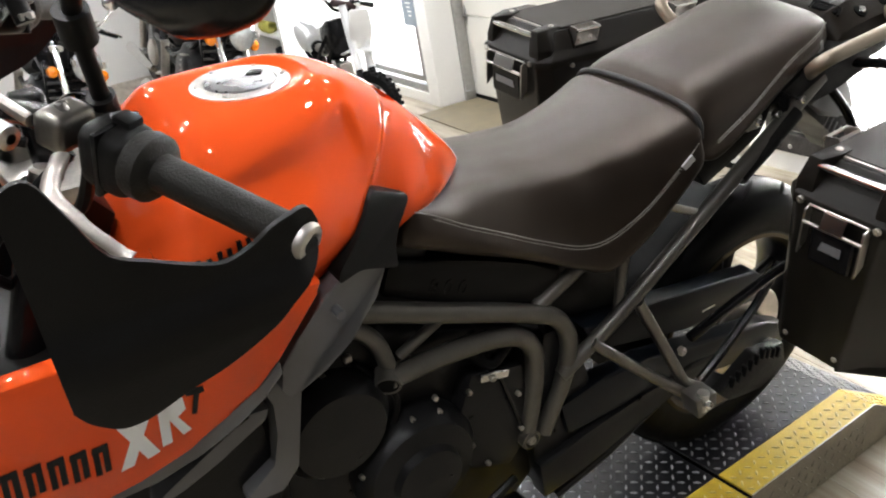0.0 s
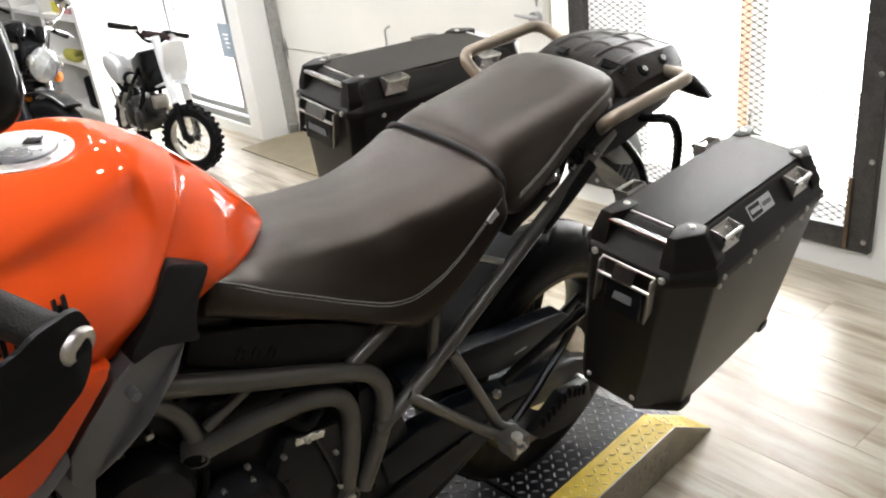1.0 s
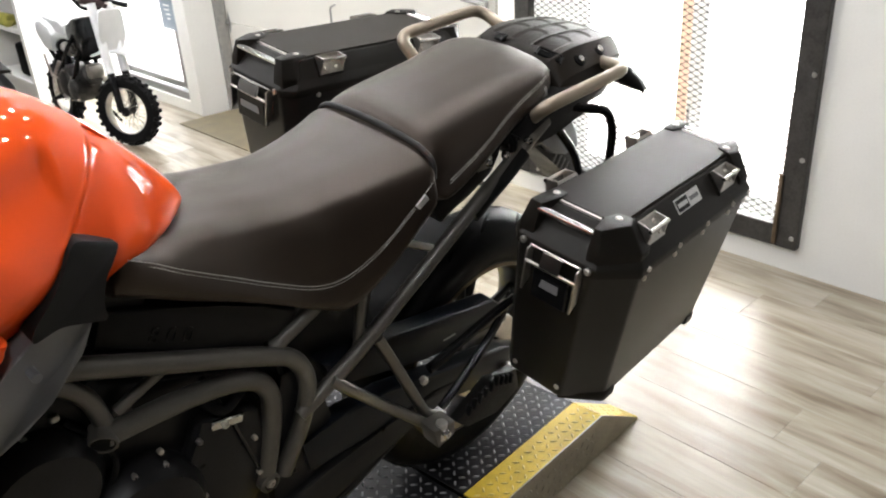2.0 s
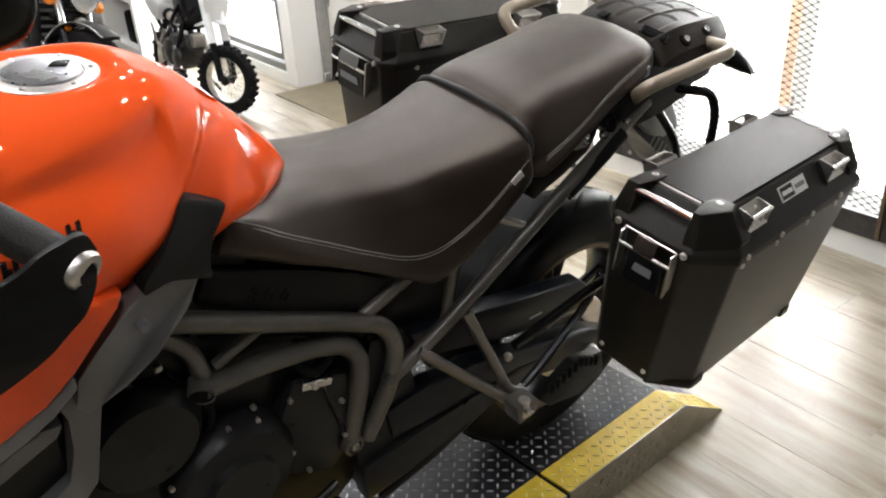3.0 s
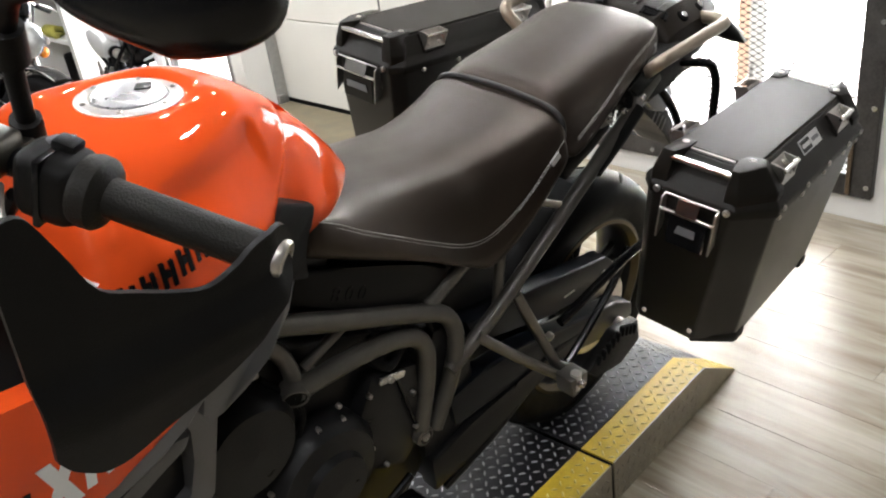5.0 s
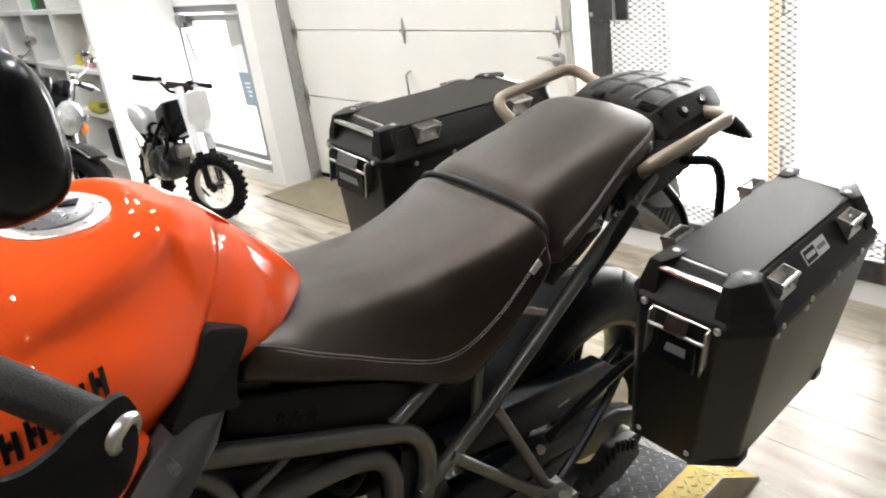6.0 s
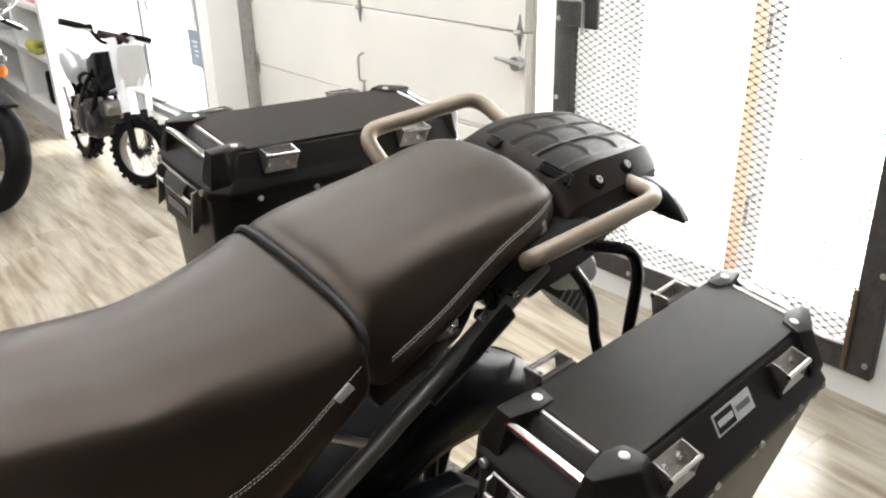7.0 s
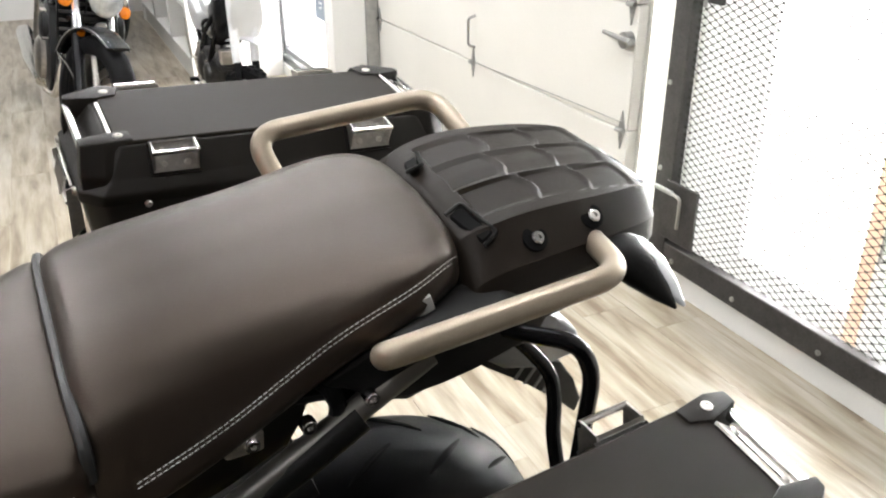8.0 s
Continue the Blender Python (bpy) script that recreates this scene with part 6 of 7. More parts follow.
bot = lathe([(0.0005, 0), (0.035, 0), (0.036, 0.10), (0.030, 0.13), (0.014, 0.16), (0.014, 0.19), (0.0005, 0.19)], Matrix.Translation((SXF + 0.16, 6.53, 0.91)), 18)
tagged(part("bottle", bot, M_REDC), "small red bottle standing on a shelf", "bottle")
bot = lathe([(0.0005, 0), (0.03, 0), (0.03, 0.09), (0.02, 0.12), (0.011, 0.13), (0.011, 0.15), (0.0005, 0.15)], Matrix.Translation((SXF + 0.17, 6.41, 0.91)), 18)
tagged(part("bottle", bot, M_BLUEC), "small dark blue bottle standing on a shelf", "bottle")
goods("helmet_bag", "dark folded bag on an upper shelf", "bag", (SXF + 0.05, 7.11, 1.295), (SXF + 0.35, 7.41, 1.5), material("dark_olive", (0.05, 0.06, 0.03), 0.8), 0.04)
goods("green_folder", "green folder standing on an upper shelf", "folder", (SXF + 0.04, 7.47, 1.295), (SXF + 0.30, 7.51, 1.58), material("green_card", (0.03, 0.3, 0.08), 0.5), 0.004)


# ---- small off-road bike ----
pit = thing("pit_bike", "small white off-road bike with knobbly tyres, front wheel turned", "motorcycle", m=pose(0.07, 0.19, 0))


def wheel(parent, c, heading, lean, r, w, rim, knobs=0, spokes=24, name="wheel", disc=0.0, label="", cast=0):
    """A wheel whose axle stands across its heading (degrees from -y towards +x)."""
    h = radians(heading)
    axle = (Matrix.Rotation(0, 4, "Z") @ Vector((math.cos(h), math.sin(h), math.tan(radians(lean))))).normalized()
    m = along(c, axle)
    k = w / 2
    prof = [(rim, -k * 0.8), (rim + 0.3 * (r - rim), -k), (r - 0.25 * (r - rim), -k * 0.92), (r - 0.006, -k * 0.5), (r, 0), (r - 0.006, k * 0.5), (r - 0.25 * (r - rim), k * 0.92), (rim + 0.3 * (r - rim), k), (rim, k * 0.8), (rim - 0.008, 0), (rim, -k * 0.8)]
    ty = part(name, lathe(prof, m, 48), M_RUBBER, parent, label, 50)
    part("rim", lathe([(rim + 0.006, -k * 0.75), (rim - 0.006, -k * 0.7), (rim - 0.012, 0), (rim - 0.006, k * 0.7), (rim + 0.006, k * 0.75)], m, 40), M_STEEL if not cast else M_RIM, ty)
    part("hub", lathe([(0.012, -k * 1.3), (0.03, -k), (0.022, 0), (0.03, k), (0.012, k * 1.3)], m, 16), M_RIM, ty)
    for i in range(cast or spokes):
        a = 2 * math.pi * i / (cast or spokes)
        if cast:
            p, q = Vector((0.03 * math.cos(a), 0.03 * math.sin(a), 0)), Vector((rim * math.cos(a), rim * math.sin(a), 0))
            part("spoke", tube([m @ p, m @ q], [0.018, 0.013], 8), M_STEEL, ty)
        else:
            b = a + (0.35 if i % 2 else -0.35)
            s_ = 1 if i % 4 < 2 else -1
            part("spoke", rod(m @ Vector((0.026 * math.cos(b), 0.026 * math.sin(b), s_ * k * 0.8)), m @ Vector(((rim - 0.006) * math.cos(a), (rim - 0.006) * math.sin(a), 0)), 0.0018, 4), M_CHROME, ty)
    if knobs:
        kb = bmesh.new()
        for i in range(knobs):
            a = 2 * math.pi * i / knobs
            for j, (off, rr) in enumerate(((-0.62, -0.006), (-0.2, 0.0), (0.2, 0.0), (0.62, -0.006))):
                if (i + j) % 2:
                    continue
                mm_ = m @ Matrix.Rotation(a, 4, "Z") @ Matrix.Translation((r + rr, 0, off * k * 1.25)) @ Matrix.Rotation(-off * 0.9, 4, "Y")
                box((-0.008, -0.011, -0.009), (0.009, 0.011, 0.009), 0.002, kb, mm_)
        tagged(part("tread_block", kb, M_RUBBER, ty), kind="stuff")
    if disc:
        part("brake_disc", lathe([(disc, k * 1.05), (disc, k * 1.15), (disc * 0.72, k * 1.15), (disc * 0.72, k * 1.05), (disc, k * 1.05)], m, 36), M_STEEL, ty)
        part("disc_carrier", lathe([(disc * 0.72, k * 1.08), (0.03, k * 1.1)], m, 6), M_STEEL, ty)
    return ty


FC = Vector((1.825, 4.43, 0.208))
RC = Vector((1.765, 5.27, 0.205))
wheel(pit, FC, 32, -4, 0.200, 0.072, 0.138, 30, 32, "front_wheel", 0.0, "knobbly spoked front wheel")
wheel(pit, RC, 2, -4, 0.200, 0.085, 0.135, 26, 28, "rear_wheel", 0.0, "knobbly spoked rear wheel")
# turned fork: axis and width direction
TOP = Vector((1.865, 4.62, 0.80))
ax = (Vector((math.cos(radians(32)), math.sin(radians(32)), -0.12))).normalized()
for s in (-1, 1):
    a, b = FC + ax * 0.062 * s, TOP + ax * 0.075 * s
    part("fork_slider", rod(a, a.lerp(b, 0.42), 0.021, 12), M_GLOSSBLK, pit)
    part("fork_tube", rod(a.lerp(b, 0.36), b, 0.025, 14), M_WHITE, pit, "white fork leg cover")
    part("fork_guard", box((-0.02, -0.025, -0.01), (0.02, 0.02, 0.14), 0.008, m=Matrix.Translation(a.lerp(b, 0.16)) @ (b - a).to_track_quat("Z", "Y").to_matrix().to_4x4()), M_GLOSSBLK, pit)
RG, LG = Vector((1.555, 4.56, 0.925)), Vector((2.045, 4.68, 0.757))
mid = (RG + LG) / 2
hb2 = part("handlebar", tube(rounded([RG, RG.lerp(LG, 0.30), mid + Vector((-0.045, 0.0, -0.05)), mid + Vector((0.045, 0.0, -0.08)), RG.lerp(LG, 0.72), LG], 0.03), 0.010, 10), M_GLOSSBLK, pit, "black braced handlebar")
for p, q in ((RG, LG), (LG, RG)):
    part("grip", rod(p, p.lerp(q, 0.24), 0.0165, 12), M_RUBBER, hb2)
    part("lever_clamp", box((-0.02, -0.018, -0.016), (0.02, 0.018, 0.018), 0.006, m=Matrix.Translation(p.lerp(q, 0.30))), M_GLOSSBLK, hb2)
    part("lever", tube([p.lerp(q, 0.3) + Vector((0, -0.03, -0.01)), p.lerp(q, 0.1) + Vector((0, -0.05, -0.02))], 0.005, 6), M_STEEL, hb2)
part("bar_pad", tube([RG.lerp(LG, 0.40) + Vector((0, 0, -0.022)), RG.lerp(LG, 0.72) + Vector((0, 0, -0.022))], 0.022, 12), material("black_red_pad", (0.022, 0.006, 0.007), 0.6), hb2, "dark bar pad with a red stripe")
fy = (TOP - FC).normalized()
pm = Matrix.Translation(TOP + Vector((0.005, -0.09, -0.130))) @ Matrix(((ax.x, -0.45, 0, 0), (ax.y, 0.75, -0.2, 0), (ax.z, 0.1, 1, 0), (0, 0, 0, 1)))
sh = prism([(-0.105, 0.092), (-0.085, 0.108), (0.085, 0.108), (0.105, 0.092), (0.125, -0.04), (0.085, -0.128), (-0.085, -0.128), (-0.125, -0.04)], 1, -0.008, 0.006, 0.008)
bmesh.ops.transform(sh, matrix=pm, verts=sh.verts)
part("front_plate", sh, M_WHITE, pit, "blank white front number board")
hd2 = Vector((math.sin(radians(32)), -math.cos(radians(32)), 0))
fend = [TOP + hd2 * d + Vector((0, 0, z)) for d, z in ((-0.12, -0.30), (-0.03, -0.275), (0.07, -0.275), (0.16, -0.295), (0.25, -0.33))]
part("front_mudguard", tube(spline(fend), [0.03 + 0.02 * math.sin(math.pi * k / 24) for k in range(25)], 12, flat=0.25), M_WHITE, pit, "white plastic front mudguard")
# frame, engine, seat, tail
M_ALUE = material("cast_alloy_engine", (0.075, 0.073, 0.071), 0.34, 0.85, 0.5, 30, 0.3, 200)
hd = Vector((1.845, 4.70, 0.70))
for s in (-1, 1):
    part("frame_tube", tube(rounded([hd, (1.785 + s * 0.05, 4.78, 0.52), (1.78 + s * 0.07, 4.92, 0.26), (1.775 + s * 0.07, 5.12, 0.24), (1.77 + s * 0.06, 5.12, 0.45), (1.77 + s * 0.05, 5.35, 0.58)], 0.05), 0.013, 8), M_GLOSSBLK, pit)
    part("swing_arm", rod((1.775 + s * 0.06, 5.08, 0.28), RC + Vector((s * 0.06, 0, 0)), 0.016, 8), M_STEEL, pit)
    part("rear_damper", rod((1.77 + s * 0.02, 5.10, 0.30), (1.77 + s * 0.02, 5.14, 0.50), 0.028, 12), M_GLOSSBLK, pit)
part("frame_spine", tube([hd, (1.78, 4.88, 0.56), (1.775, 5.12, 0.47)], 0.02, 10), M_GLOSSBLK, pit)
pe = part("engine", prism([(4.83, 0.26), (4.84, 0.38), (4.92, 0.42), (5.02, 0.42), (5.12, 0.37), (5.12, 0.25), (4.98, 0.20), (4.86, 0.21)], 0, 1.70, 1.86, 0.02), M_ALUE, pit, "cast alloy single cylinder engine")
part("crank_cover", lathe([(0.085, 0), (0.085, 0.02), (0.06, 0.035), (0.0005, 0.04)], along((1.70, 4.99, 0.31), (-1, 0, 0)), 24), M_ALUE, pe)
part("cylinder", rod((1.78, 4.84, 0.36), (1.78, 4.72, 0.40), 0.05, 12), M_ALUE, pe)
for k in range(5):
    part("fin", lathe([(0.064, -0.003), (0.064, 0.003), (0.04, 0.003)], along(Vector((1.78, 4.83 - 0.024 * k, 0.363 + 0.008 * k)), (0, -0.95, 0.3)), 16), M_ALUE, pe)
for pts, r, mat2 in (([(1.74, 4.80, 0.62), (1.70, 4.88, 0.52), (1.69, 4.98, 0.42)], 0.012, M_GLOSSBLK), ([(1.76, 4.74, 0.60), (1.72, 4.78, 0.48), (1.70, 4.86, 0.36)], 0.010, M_GLOSSBLK), ([(1.70, 5.05, 0.44), (1.67, 5.10, 0.34), (1.68, 5.12, 0.24)], 0.012, M_STEEL)):
    part("hose", tube(spline(pts), r, 8), mat2, pit)
part("clutch_cover", lathe([(0.062, 0), (0.062, 0.018), (0.045, 0.030), (0.0005, 0.033)], along((1.70, 4.87, 0.29), (-1, 0, 0)), 24), M_ALUE, pe, "polished round clutch cover")
part("sprocket_cover", box((1.672, 5.03, 0.24), (1.70, 5.13, 0.36), 0.012, seg=2), M_ALUE, pe)
for y, z in ((4.82, 0.24), (4.86, 0.37), (4.94, 0.22), (4.95, 0.40), (5.05, 0.24), (5.08, 0.39)):
    part("case_bolt", bolt((1.688, y, z), (-1, 0, 0), 0.008, 0.006), M_CHROME, pe)
part("head_cover", box((1.735, 4.665, 0.375), (1.825, 4.72, 0.455), 0.012, seg=2), M_STEEL, pe)
part("intake_pipe", tube(spline([(1.78, 4.78, 0.43), (1.775, 4.86, 0.50), (1.76, 4.95, 0.50)]), 0.018, 10), M_ALUE, pe)
part("air_filter", lathe([(0.03, 0), (0.042, 0.01), (0.042, 0.08), (0.03, 0.09), (0.0005, 0.09)], along((1.76, 5.06, 0.52), (0, 1, 0.15)), 18), M_GLOSSBLK, pe)
part("gear_lever", tube(rounded([(1.685, 4.98, 0.26), (1.655, 4.98, 0.25), (1.65, 4.86, 0.25), (1.62, 4.85, 0.25)], 0.012), 0.006, 8), M_STEEL, pe)
part("carburettor", rod((1.76, 4.95, 0.50), (1.76, 5.06, 0.52), 0.03, 14), M_STEEL, pe)
part("kick_lever", tube(rounded([(1.68, 5.04, 0.34), (1.64, 5.05, 0.36), (1.63, 5.06, 0.50)], 0.02), 0.008, 8), M_STEEL, pe)
part("exhaust", tube(spline([(1.80, 4.74, 0.38), (1.88, 4.74, 0.33), (1.90, 4.86, 0.30), (1.88, 5.05, 0.36), (1.87, 5.2, 0.45), (1.86, 5.36, 0.50)]), 0.02, 10), M_STEEL, pit, "steel exhaust pipe")
part("silencer", rod((1.865, 5.20, 0.46), (1.86, 5.46, 0.53), 0.035, 14), M_STEEL, pit)
part("tank_shroud", prism([(4.70, 0.73), (4.78, 0.72), (4.93, 0.66), (4.93, 0.55), (4.84, 0.46), (4.76, 0.46), (4.69, 0.60)], 0, 1.735, 1.885, 0.03), M_GLOSSBLK, pit, "black fuel tank shroud")
part("seat", prism([(4.90, 0.675), (5.0, 0.665), (5.12, 0.68), (5.28, 0.70), (5.28, 0.665), (5.15, 0.61), (4.92, 0.60)], 0, 1.73, 1.86, 0.02), M_WHITE, pit, "white and grey vinyl seat")
part("tail", prism([(5.07, 0.60), (5.11, 0.645), (5.22, 0.675), (5.33, 0.66), (5.34, 0.58), (5.24, 0.50), (5.11, 0.49)], 0, 1.69, 1.87, 0.04), M_WHITE, pit, "white plastic tail")
for s in (-1, 1):
    part("foot_peg", box((1.775 + s * 0.12 - 0.05, 5.0, 0.225), (1.775 + s * 0.12 + 0.05, 5.035, 0.245), 0.004), M_GLOSSBLK, pit)
part("side_stand", rod((1.84, 5.0, 0.24), (1.97, 4.98, 0.008), 0.009, 8), M_GLOSSBLK, pit)


# ---- parked street motorcycles ----
def street_bike(x, y, yaw, label, steer=22):
    """A black street motorcycle with its front wheel at x, y; its tail points along +y turned by yaw."""
    ob = thing("street_motorcycle", label, "motorcycle", "motorcycles parked in a row", pose(x, y, 0.008, 0, 10, yaw))
    R = 0.305
    wheel(ob, Vector((0, 0, R)), steer, -4, R, 0.115, 0.215, 0, 0, "front_wheel", 0.145, "black cast front wheel with brake disc", cast=5)
    wheel(ob, Vector((0, 1.43, R)), 0, 0, R, 0.15, 0.205, 0, 0, "rear_wheel", 0.11, "black cast rear wheel", cast=5)
    h = radians(steer)
    ax_ = Vector((math.cos(h), math.sin(h), -0.18)).normalized()
    hd_ = Vector((math.sin(h), -math.cos(h), 0))
    top = Vector((0.02, 0.36, 0.89))
    for s in (-1, 1):
        a, b = Vector((0, 0, R)) + ax_ * 0.092 * s, top + ax_ * 0.10 * s
        part("fork_slider", rod(a, a.lerp(b, 0.45), 0.030, 12), M_GLOSSBLK, ob)
        part("fork_tube", rod(a.lerp(b, 0.45), b, 0.021, 14), M_CHROME, ob, "chromed fork tube")
        part("fork_reflector", rod(a.lerp(b, 0.48) + hd_ * 0.03, a.lerp(b, 0.48) + hd_ * 0.045, 0.018, 14), M_AMBER, ob)
        st = top + Vector((0, -0.08, -0.17)) + ax_ * s * 0.09
        part("indicator_stem", rod(st, st + ax_ * s * 0.06 + hd_ * 0.01, 0.008, 8), M_CHROME, ob)
        part("indicator", lathe([(0.0005, -0.03), (0.02, -0.026), (0.034, 0.0), (0.032, 0.012), (0.0005, 0.022)], along(st + ax_ * s * 0.08 + hd_ * 0.02, hd_), 18), M_AMBER, ob, "amber front indicator")
        m1, m2 = top + ax_ * s * 0.24 + Vector((0, 0.06, 0.12)), top + ax_ * s * 0.36 + Vector((0, 0.05, 0.29))
        part("mirror_stalk", tube(spline([m1, m1.lerp(m2, 0.5) + ax_ * s * 0.03, m2]), 0.006, 8), M_CHROME, ob)
        part("mirror", lathe([(0.0005, -0.018), (0.035, -0.014), (0.056, 0.0), (0.054, 0.008), (0.0005, 0.010)], along(m2, Vector((0, 1, 0))), 20), M_CHROME, ob, "round chromed mirror")
        part("bar_grip", rod(top + ax_ * s * 0.26 + Vector((0, 0.09, 0.10)), top + ax_ * s * 0.40 + Vector((0, 0.16, 0.08)), 0.017, 12), M_RUBBER, ob)
    part("handlebar", tube(rounded([top + ax_ * -0.40 + Vector((0, 0.16, 0.08)), top + ax_ * -0.2 + Vector((0, 0.06, 0.11)), top + Vector((0, 0.0, 0.03)), top + ax_ * 0.2 + Vector((0, 0.06, 0.11)), top + ax_ * 0.40 + Vector((0, 0.16, 0.08))], 0.06), 0.012, 10), M_CHROME, ob)
    hl = top + hd_ * 0.15 + Vector((0, 0, -0.12))
    part("headlamp_shell", lathe([(0.0005, -0.12), (0.05, -0.11), (0.088, -0.05), (0.096, 0.0)], along(hl, hd_), 28), M_CHROME, ob, "chromed round headlamp shell")
    part("headlamp_lens", lathe([(0.096, 0.0), (0.10, 0.006), (0.094, 0.014), (0.06, 0.024), (0.0005, 0.03)], along(hl, hd_), 28), material("fluted_lens", (0.62, 0.64, 0.66), 0.1, 0.6, 0.25, 40, coat=1), ob)
    for s in (-1, 1):
        part("gauge", lathe([(0.0005, -0.05), (0.035, -0.045), (0.056, 0.0), (0.056, 0.03), (0.050, 0.034), (0.0005, 0.03)], along(top + ax_ * s * 0.068 + hd_ * 0.05 + Vector((0, 0.0, 0.05)), (0, 0.5, 1)), 24), M_GLOSSBLK, ob)
    part("fork_clamp", box((-0.13, -0.03, -0.02), (0.13, 0.03, 0.02), 0.008, m=Matrix.Translation(top + Vector((0, -0.01, -0.02))) @ Matrix.Rotation(h, 4, "Z")), M_STEEL, ob)
    part("fork_clamp", box((-0.13, -0.03, -0.02), (0.13, 0.03, 0.02), 0.008, m=Matrix.Translation(top + Vector((-0.005, -0.06, -0.24))) @ Matrix.Rotation(h, 4, "Z")), M_GLOSSBLK, ob)
    arc = []
    for a in (55, 75, 95, 115, 135, 150):
        d = hd_ * math.cos(radians(a)) * 0.335
        arc.append(Vector((0, 0, R)) + d + Vector((0, 0, 0.335 * math.sin(radians(a)))))
    part("front_mudguard", tube(spline(arc), 0.066, 14, flat=0.2), M_GLOSSBLK, ob, "glossy black front mudguard")
    part("brake_caliper", box((-0.03, -0.05, -0.04), (0.03, 0.05, 0.04), 0.012, m=Matrix.Translation(Vector((0, 0, R)) - ax_ * 0.08 + Vector((0, 0.12, 0.06)))), M_GLOSSBLK, ob)
    part("mudguard_trim", tube([p + ax_ * 0.062 - Vector((0, 0, 0.004)) for p in spline(arc)], 0.004, 6), M_CHROME, ob)
    part("mudguard_trim", tube([p - ax_ * 0.062 - Vector((0, 0, 0.004)) for p in spline(arc)], 0.004, 6), M_CHROME, ob)
    for s in (-1, 1):
        hub = Vector((0, 0, R)) + ax_ * 0.085 * s
        part("mudguard_stay", tube(spline([hub, hub - hd_ * 0.14 + Vector((0, 0, 0.12)), arc[-1] + ax_ * 0.062 * s]), 0.006, 6), M_CHROME, ob)
        part("axle_nut", bolt(hub + ax_ * 0.03 * s, ax_ * s, 0.016, 0.012), M_CHROME, ob)
        part("brake_hose", tube(spline([top + ax_ * 0.22 * s + Vector((0, 0.04, 0.10)), top + ax_ * 0.10 * s + hd_ * 0.10 + Vector((0, 0, 0.02)), top + ax_ * 0.07 * s + hd_ * 0.06 + Vector((0, 0, -0.24)), hub - hd_ * 0.09 + Vector((0, 0, 0.14))]), 0.005, 6), M_RUBBER, ob)
        part("clutch_lever", tube(spline([top + ax_ * s * 0.25 + hd_ * 0.05 + Vector((0, 0.09, 0.10)), top + ax_ * s * 0.33 + hd_ * 0.06 + Vector((0, 0.12, 0.09)), top + ax_ * s * 0.40 + hd_ * 0.05 + Vector((0, 0.15, 0.075))]), 0.006, 8), M_CHROME, ob, "polished brake or clutch lever")
        part("fluid_cup", box((-0.025, -0.02, -0.016), (0.025, 0.02, 0.016), 0.006, m=Matrix.Translation(top + ax_ * s * 0.22 + Vector((0, 0.03, 0.14)))), M_CHROME, ob)
        part("lamp_bracket", box((-0.012, -0.06, -0.01), (0.012, 0.03, 0.03), 0.004, m=Matrix.Translation(hl + ax_ * s * 0.10)), M_CHROME, ob)
    part("horn", lathe([(0.0005, -0.02), (0.038, -0.018), (0.042, 0.0), (0.036, 0.006), (0.012, 0.002), (0.0005, 0.006)], along(top + hd_ * 0.08 + ax_ * 0.02 + Vector((0, 0, -0.29)), hd_), 20), M_STEEL, ob)
    for k in range(6):
        part("radiator_fin", box((-0.14, 0.322, 0.53 + 0.045 * k), (0.14, 0.331, 0.545 + 0.045 * k), 0.002), M_STEEL_DK, ob)
    part("radiator", box((-0.15, 0.33, 0.50), (0.15, 0.37, 0.80), 0.01), M_GLOSSBLK, ob)
    en = part("engine", prism([(0.42, 0.42), (0.48, 0.66), (0.62, 0.72), (0.86, 0.60), (0.98, 0.42), (0.92, 0.22), (0.55, 0.18), (0.44, 0.28)], 0, -0.18, 0.18, 0.03), M_ENGINE, ob, "black engine with polished covers")
    for s in (-1, 1):
        for k in range(5):
            part("cooling_fin", box((s * 0.19 - 0.02, 0.47 + 0.012 * k, 0.50 + 0.034 * k), (s * 0.19 + 0.02, 0.66 - 0.01 * k, 0.508 + 0.034 * k), 0.002), M_STEEL, en)
        part("engine_cover", lathe([(0.12, 0), (0.12, 0.03), (0.09, 0.05), (0.0005, 0.055)], along((s * 0.175, 0.70, 0.36), (s, 0, 0)), 28), M_STEEL, en)
        part("engine_cover", lathe([(0.08, 0), (0.08, 0.03), (0.06, 0.04), (0.0005, 0.045)], along((s * 0.175, 0.54, 0.56), (s, 0, 0)), 24), M_ENGINE, en)
        part("down_pipe", tube(spline([(s * 0.10, 0.42, 0.55), (s * 0.13, 0.34, 0.42), (s * 0.15, 0.42, 0.22), (s * 0.17, 0.75, 0.17)]), 0.022, 10), M_CHROME, ob)
        part("frame_tube", tube(rounded([(s * 0.05, 0.30, 0.86), (s * 0.15, 0.45, 0.70), (s * 0.16, 0.95, 0.60), (s * 0.12, 1.55, 0.70)], 0.08), 0.017, 8), M_GLOSSBLK, ob)
        part("swing_arm", rod((s * 0.12, 0.92, 0.36), (s * 0.12, 1.43, R), 0.025, 8), M_GLOSSBLK, ob)
        part("rear_damper", rod((s * 0.16, 1.28, 0.36), (s * 0.15, 1.18, 0.68), 0.03, 12), M_STEEL, ob)
    part("silencer", tube([(-0.19, 0.80, 0.20), (-0.21, 1.1, 0.26), (-0.21, 1.62, 0.34)], [0.03, 0.05, 0.05], 16), M_CHROME, ob, "chromed silencer")
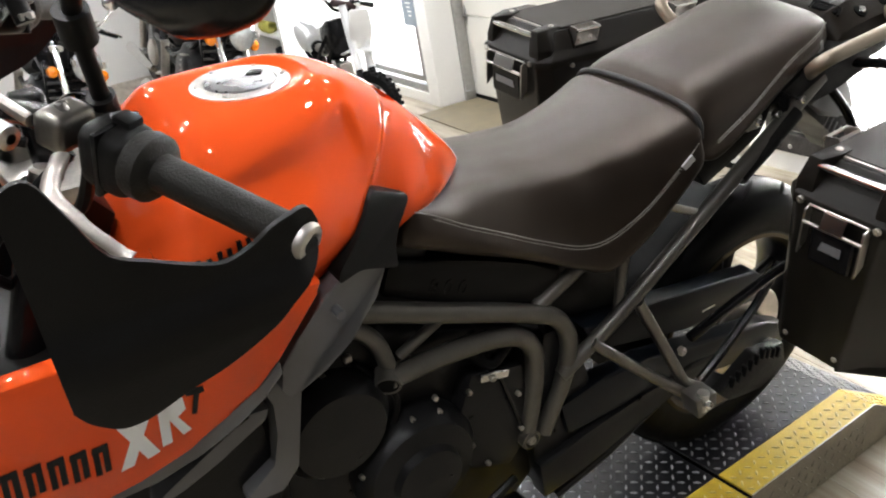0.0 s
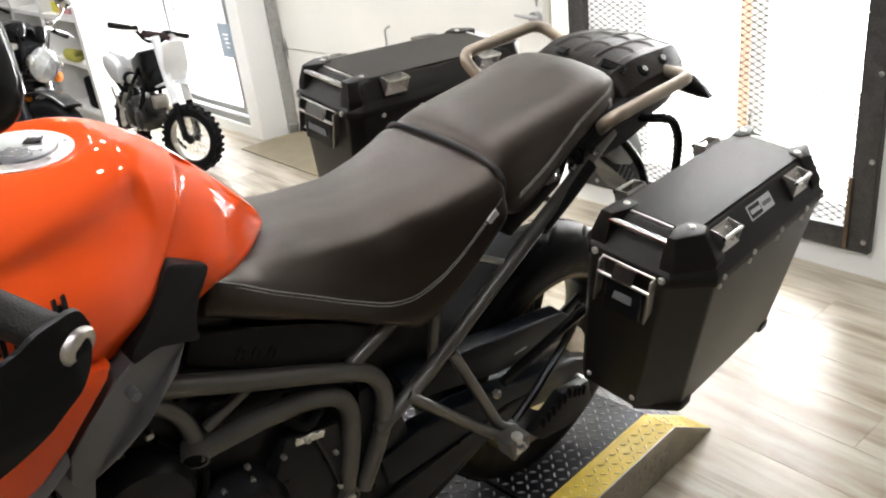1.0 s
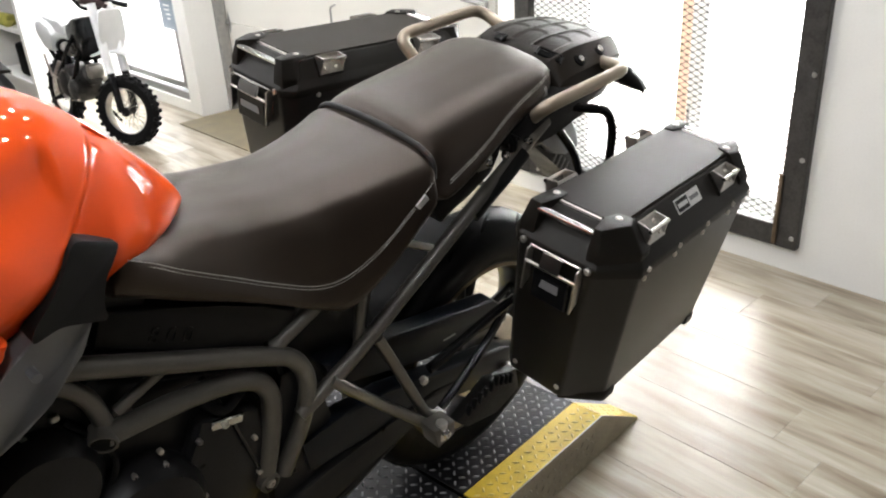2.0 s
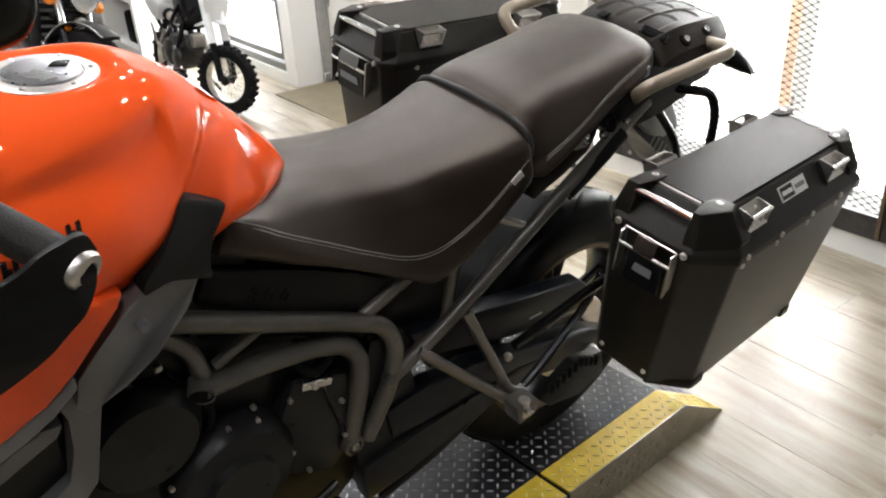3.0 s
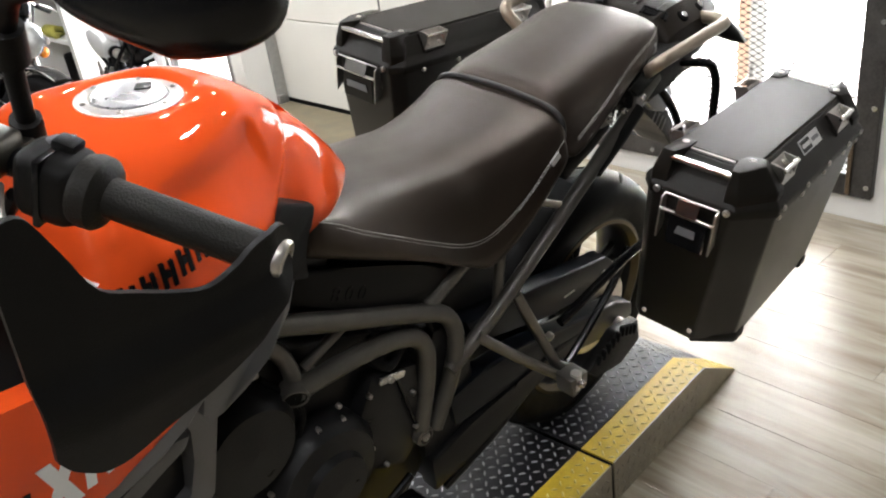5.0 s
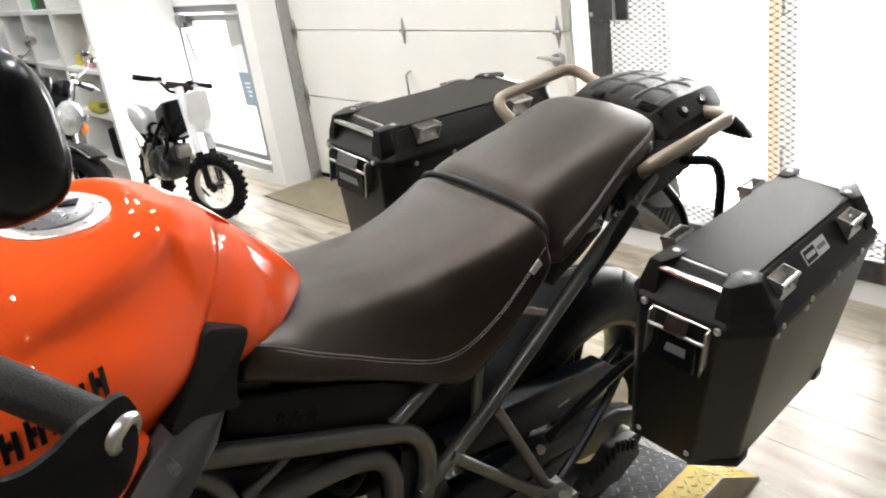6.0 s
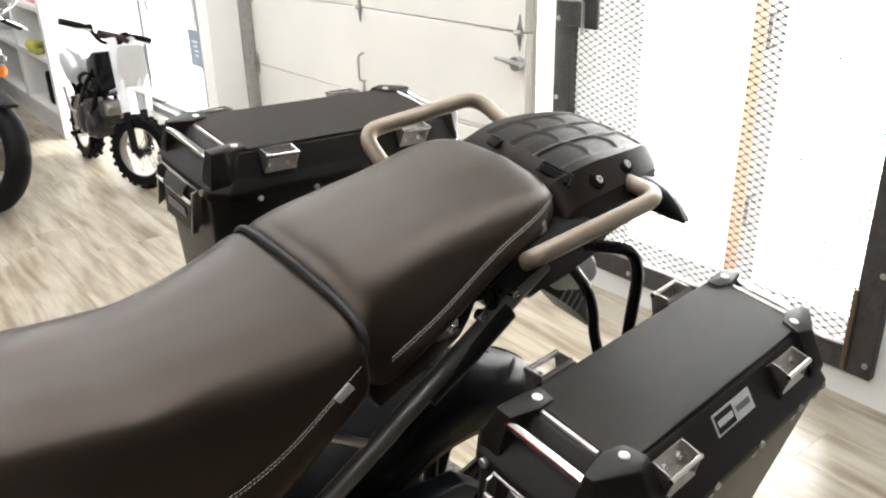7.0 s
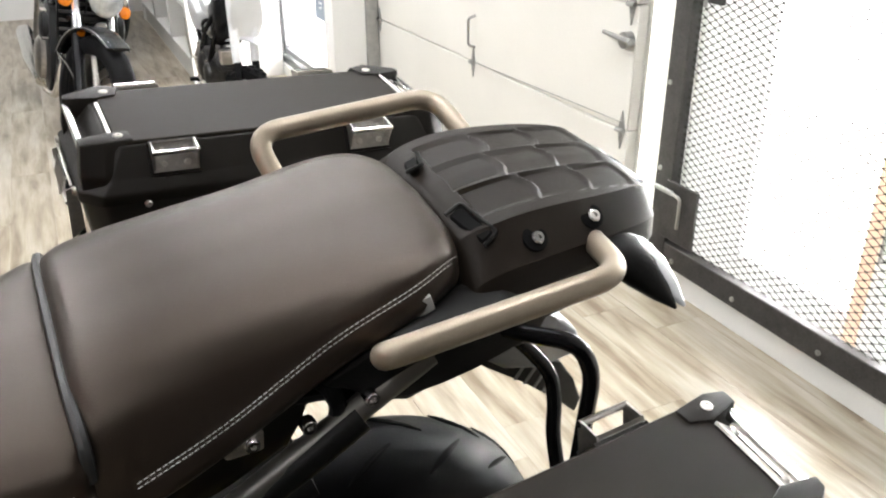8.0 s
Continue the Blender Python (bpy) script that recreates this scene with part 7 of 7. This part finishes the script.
    part("fuel_tank", skin([(0.30, [(0, 0.90), (0.08, 0.89), (0.12, 0.84), (0.10, 0.76)]), (0.42, [(0, 0.99), (0.11, 0.97), (0.17, 0.88), (0.14, 0.74)]), (0.58, [(0, 1.0), (0.11, 0.98), (0.16, 0.88), (0.12, 0.74)]), (0.80, [(0, 0.88), (0.07, 0.87), (0.10, 0.81), (0.08, 0.74)])], 4, 3, lambda q: Vector((q.y, q.x, q.z))), M_GLOSSBLK, ob, "glossy black fuel tank")
    part("seat", skin([(0.78, [(0, 0.80), (0.10, 0.79), (0.13, 0.74), (0.10, 0.70)]), (1.0, [(0, 0.78), (0.12, 0.77), (0.15, 0.72), (0.12, 0.67)]), (1.25, [(0, 0.85), (0.11, 0.84), (0.13, 0.78), (0.10, 0.72)]), (1.6, [(0, 0.87), (0.07, 0.86), (0.09, 0.81), (0.07, 0.77)])], 4, 3, lambda q: Vector((q.y, q.x, q.z))), M_SEATSIDE, ob, "black vinyl seat")
    part("side_stand", rod((0.16, 0.80, 0.2), (0.29, 0.77, 0.056), 0.012, 8), M_GLOSSBLK, ob)
    return ob


B1 = street_bike(1.09, 4.76, 4, "black street motorcycle with round headlamp and amber indicators")
street_bike(0.22, 5.02, 8, "black street motorcycle with chromed forks, parked in the row")
street_bike(-0.66, 5.25, 10, "black street motorcycle with round mirrors, parked in the row")
street_bike(1.32, 7.2, 3, "black motorcycle parked further back beside the shelves")
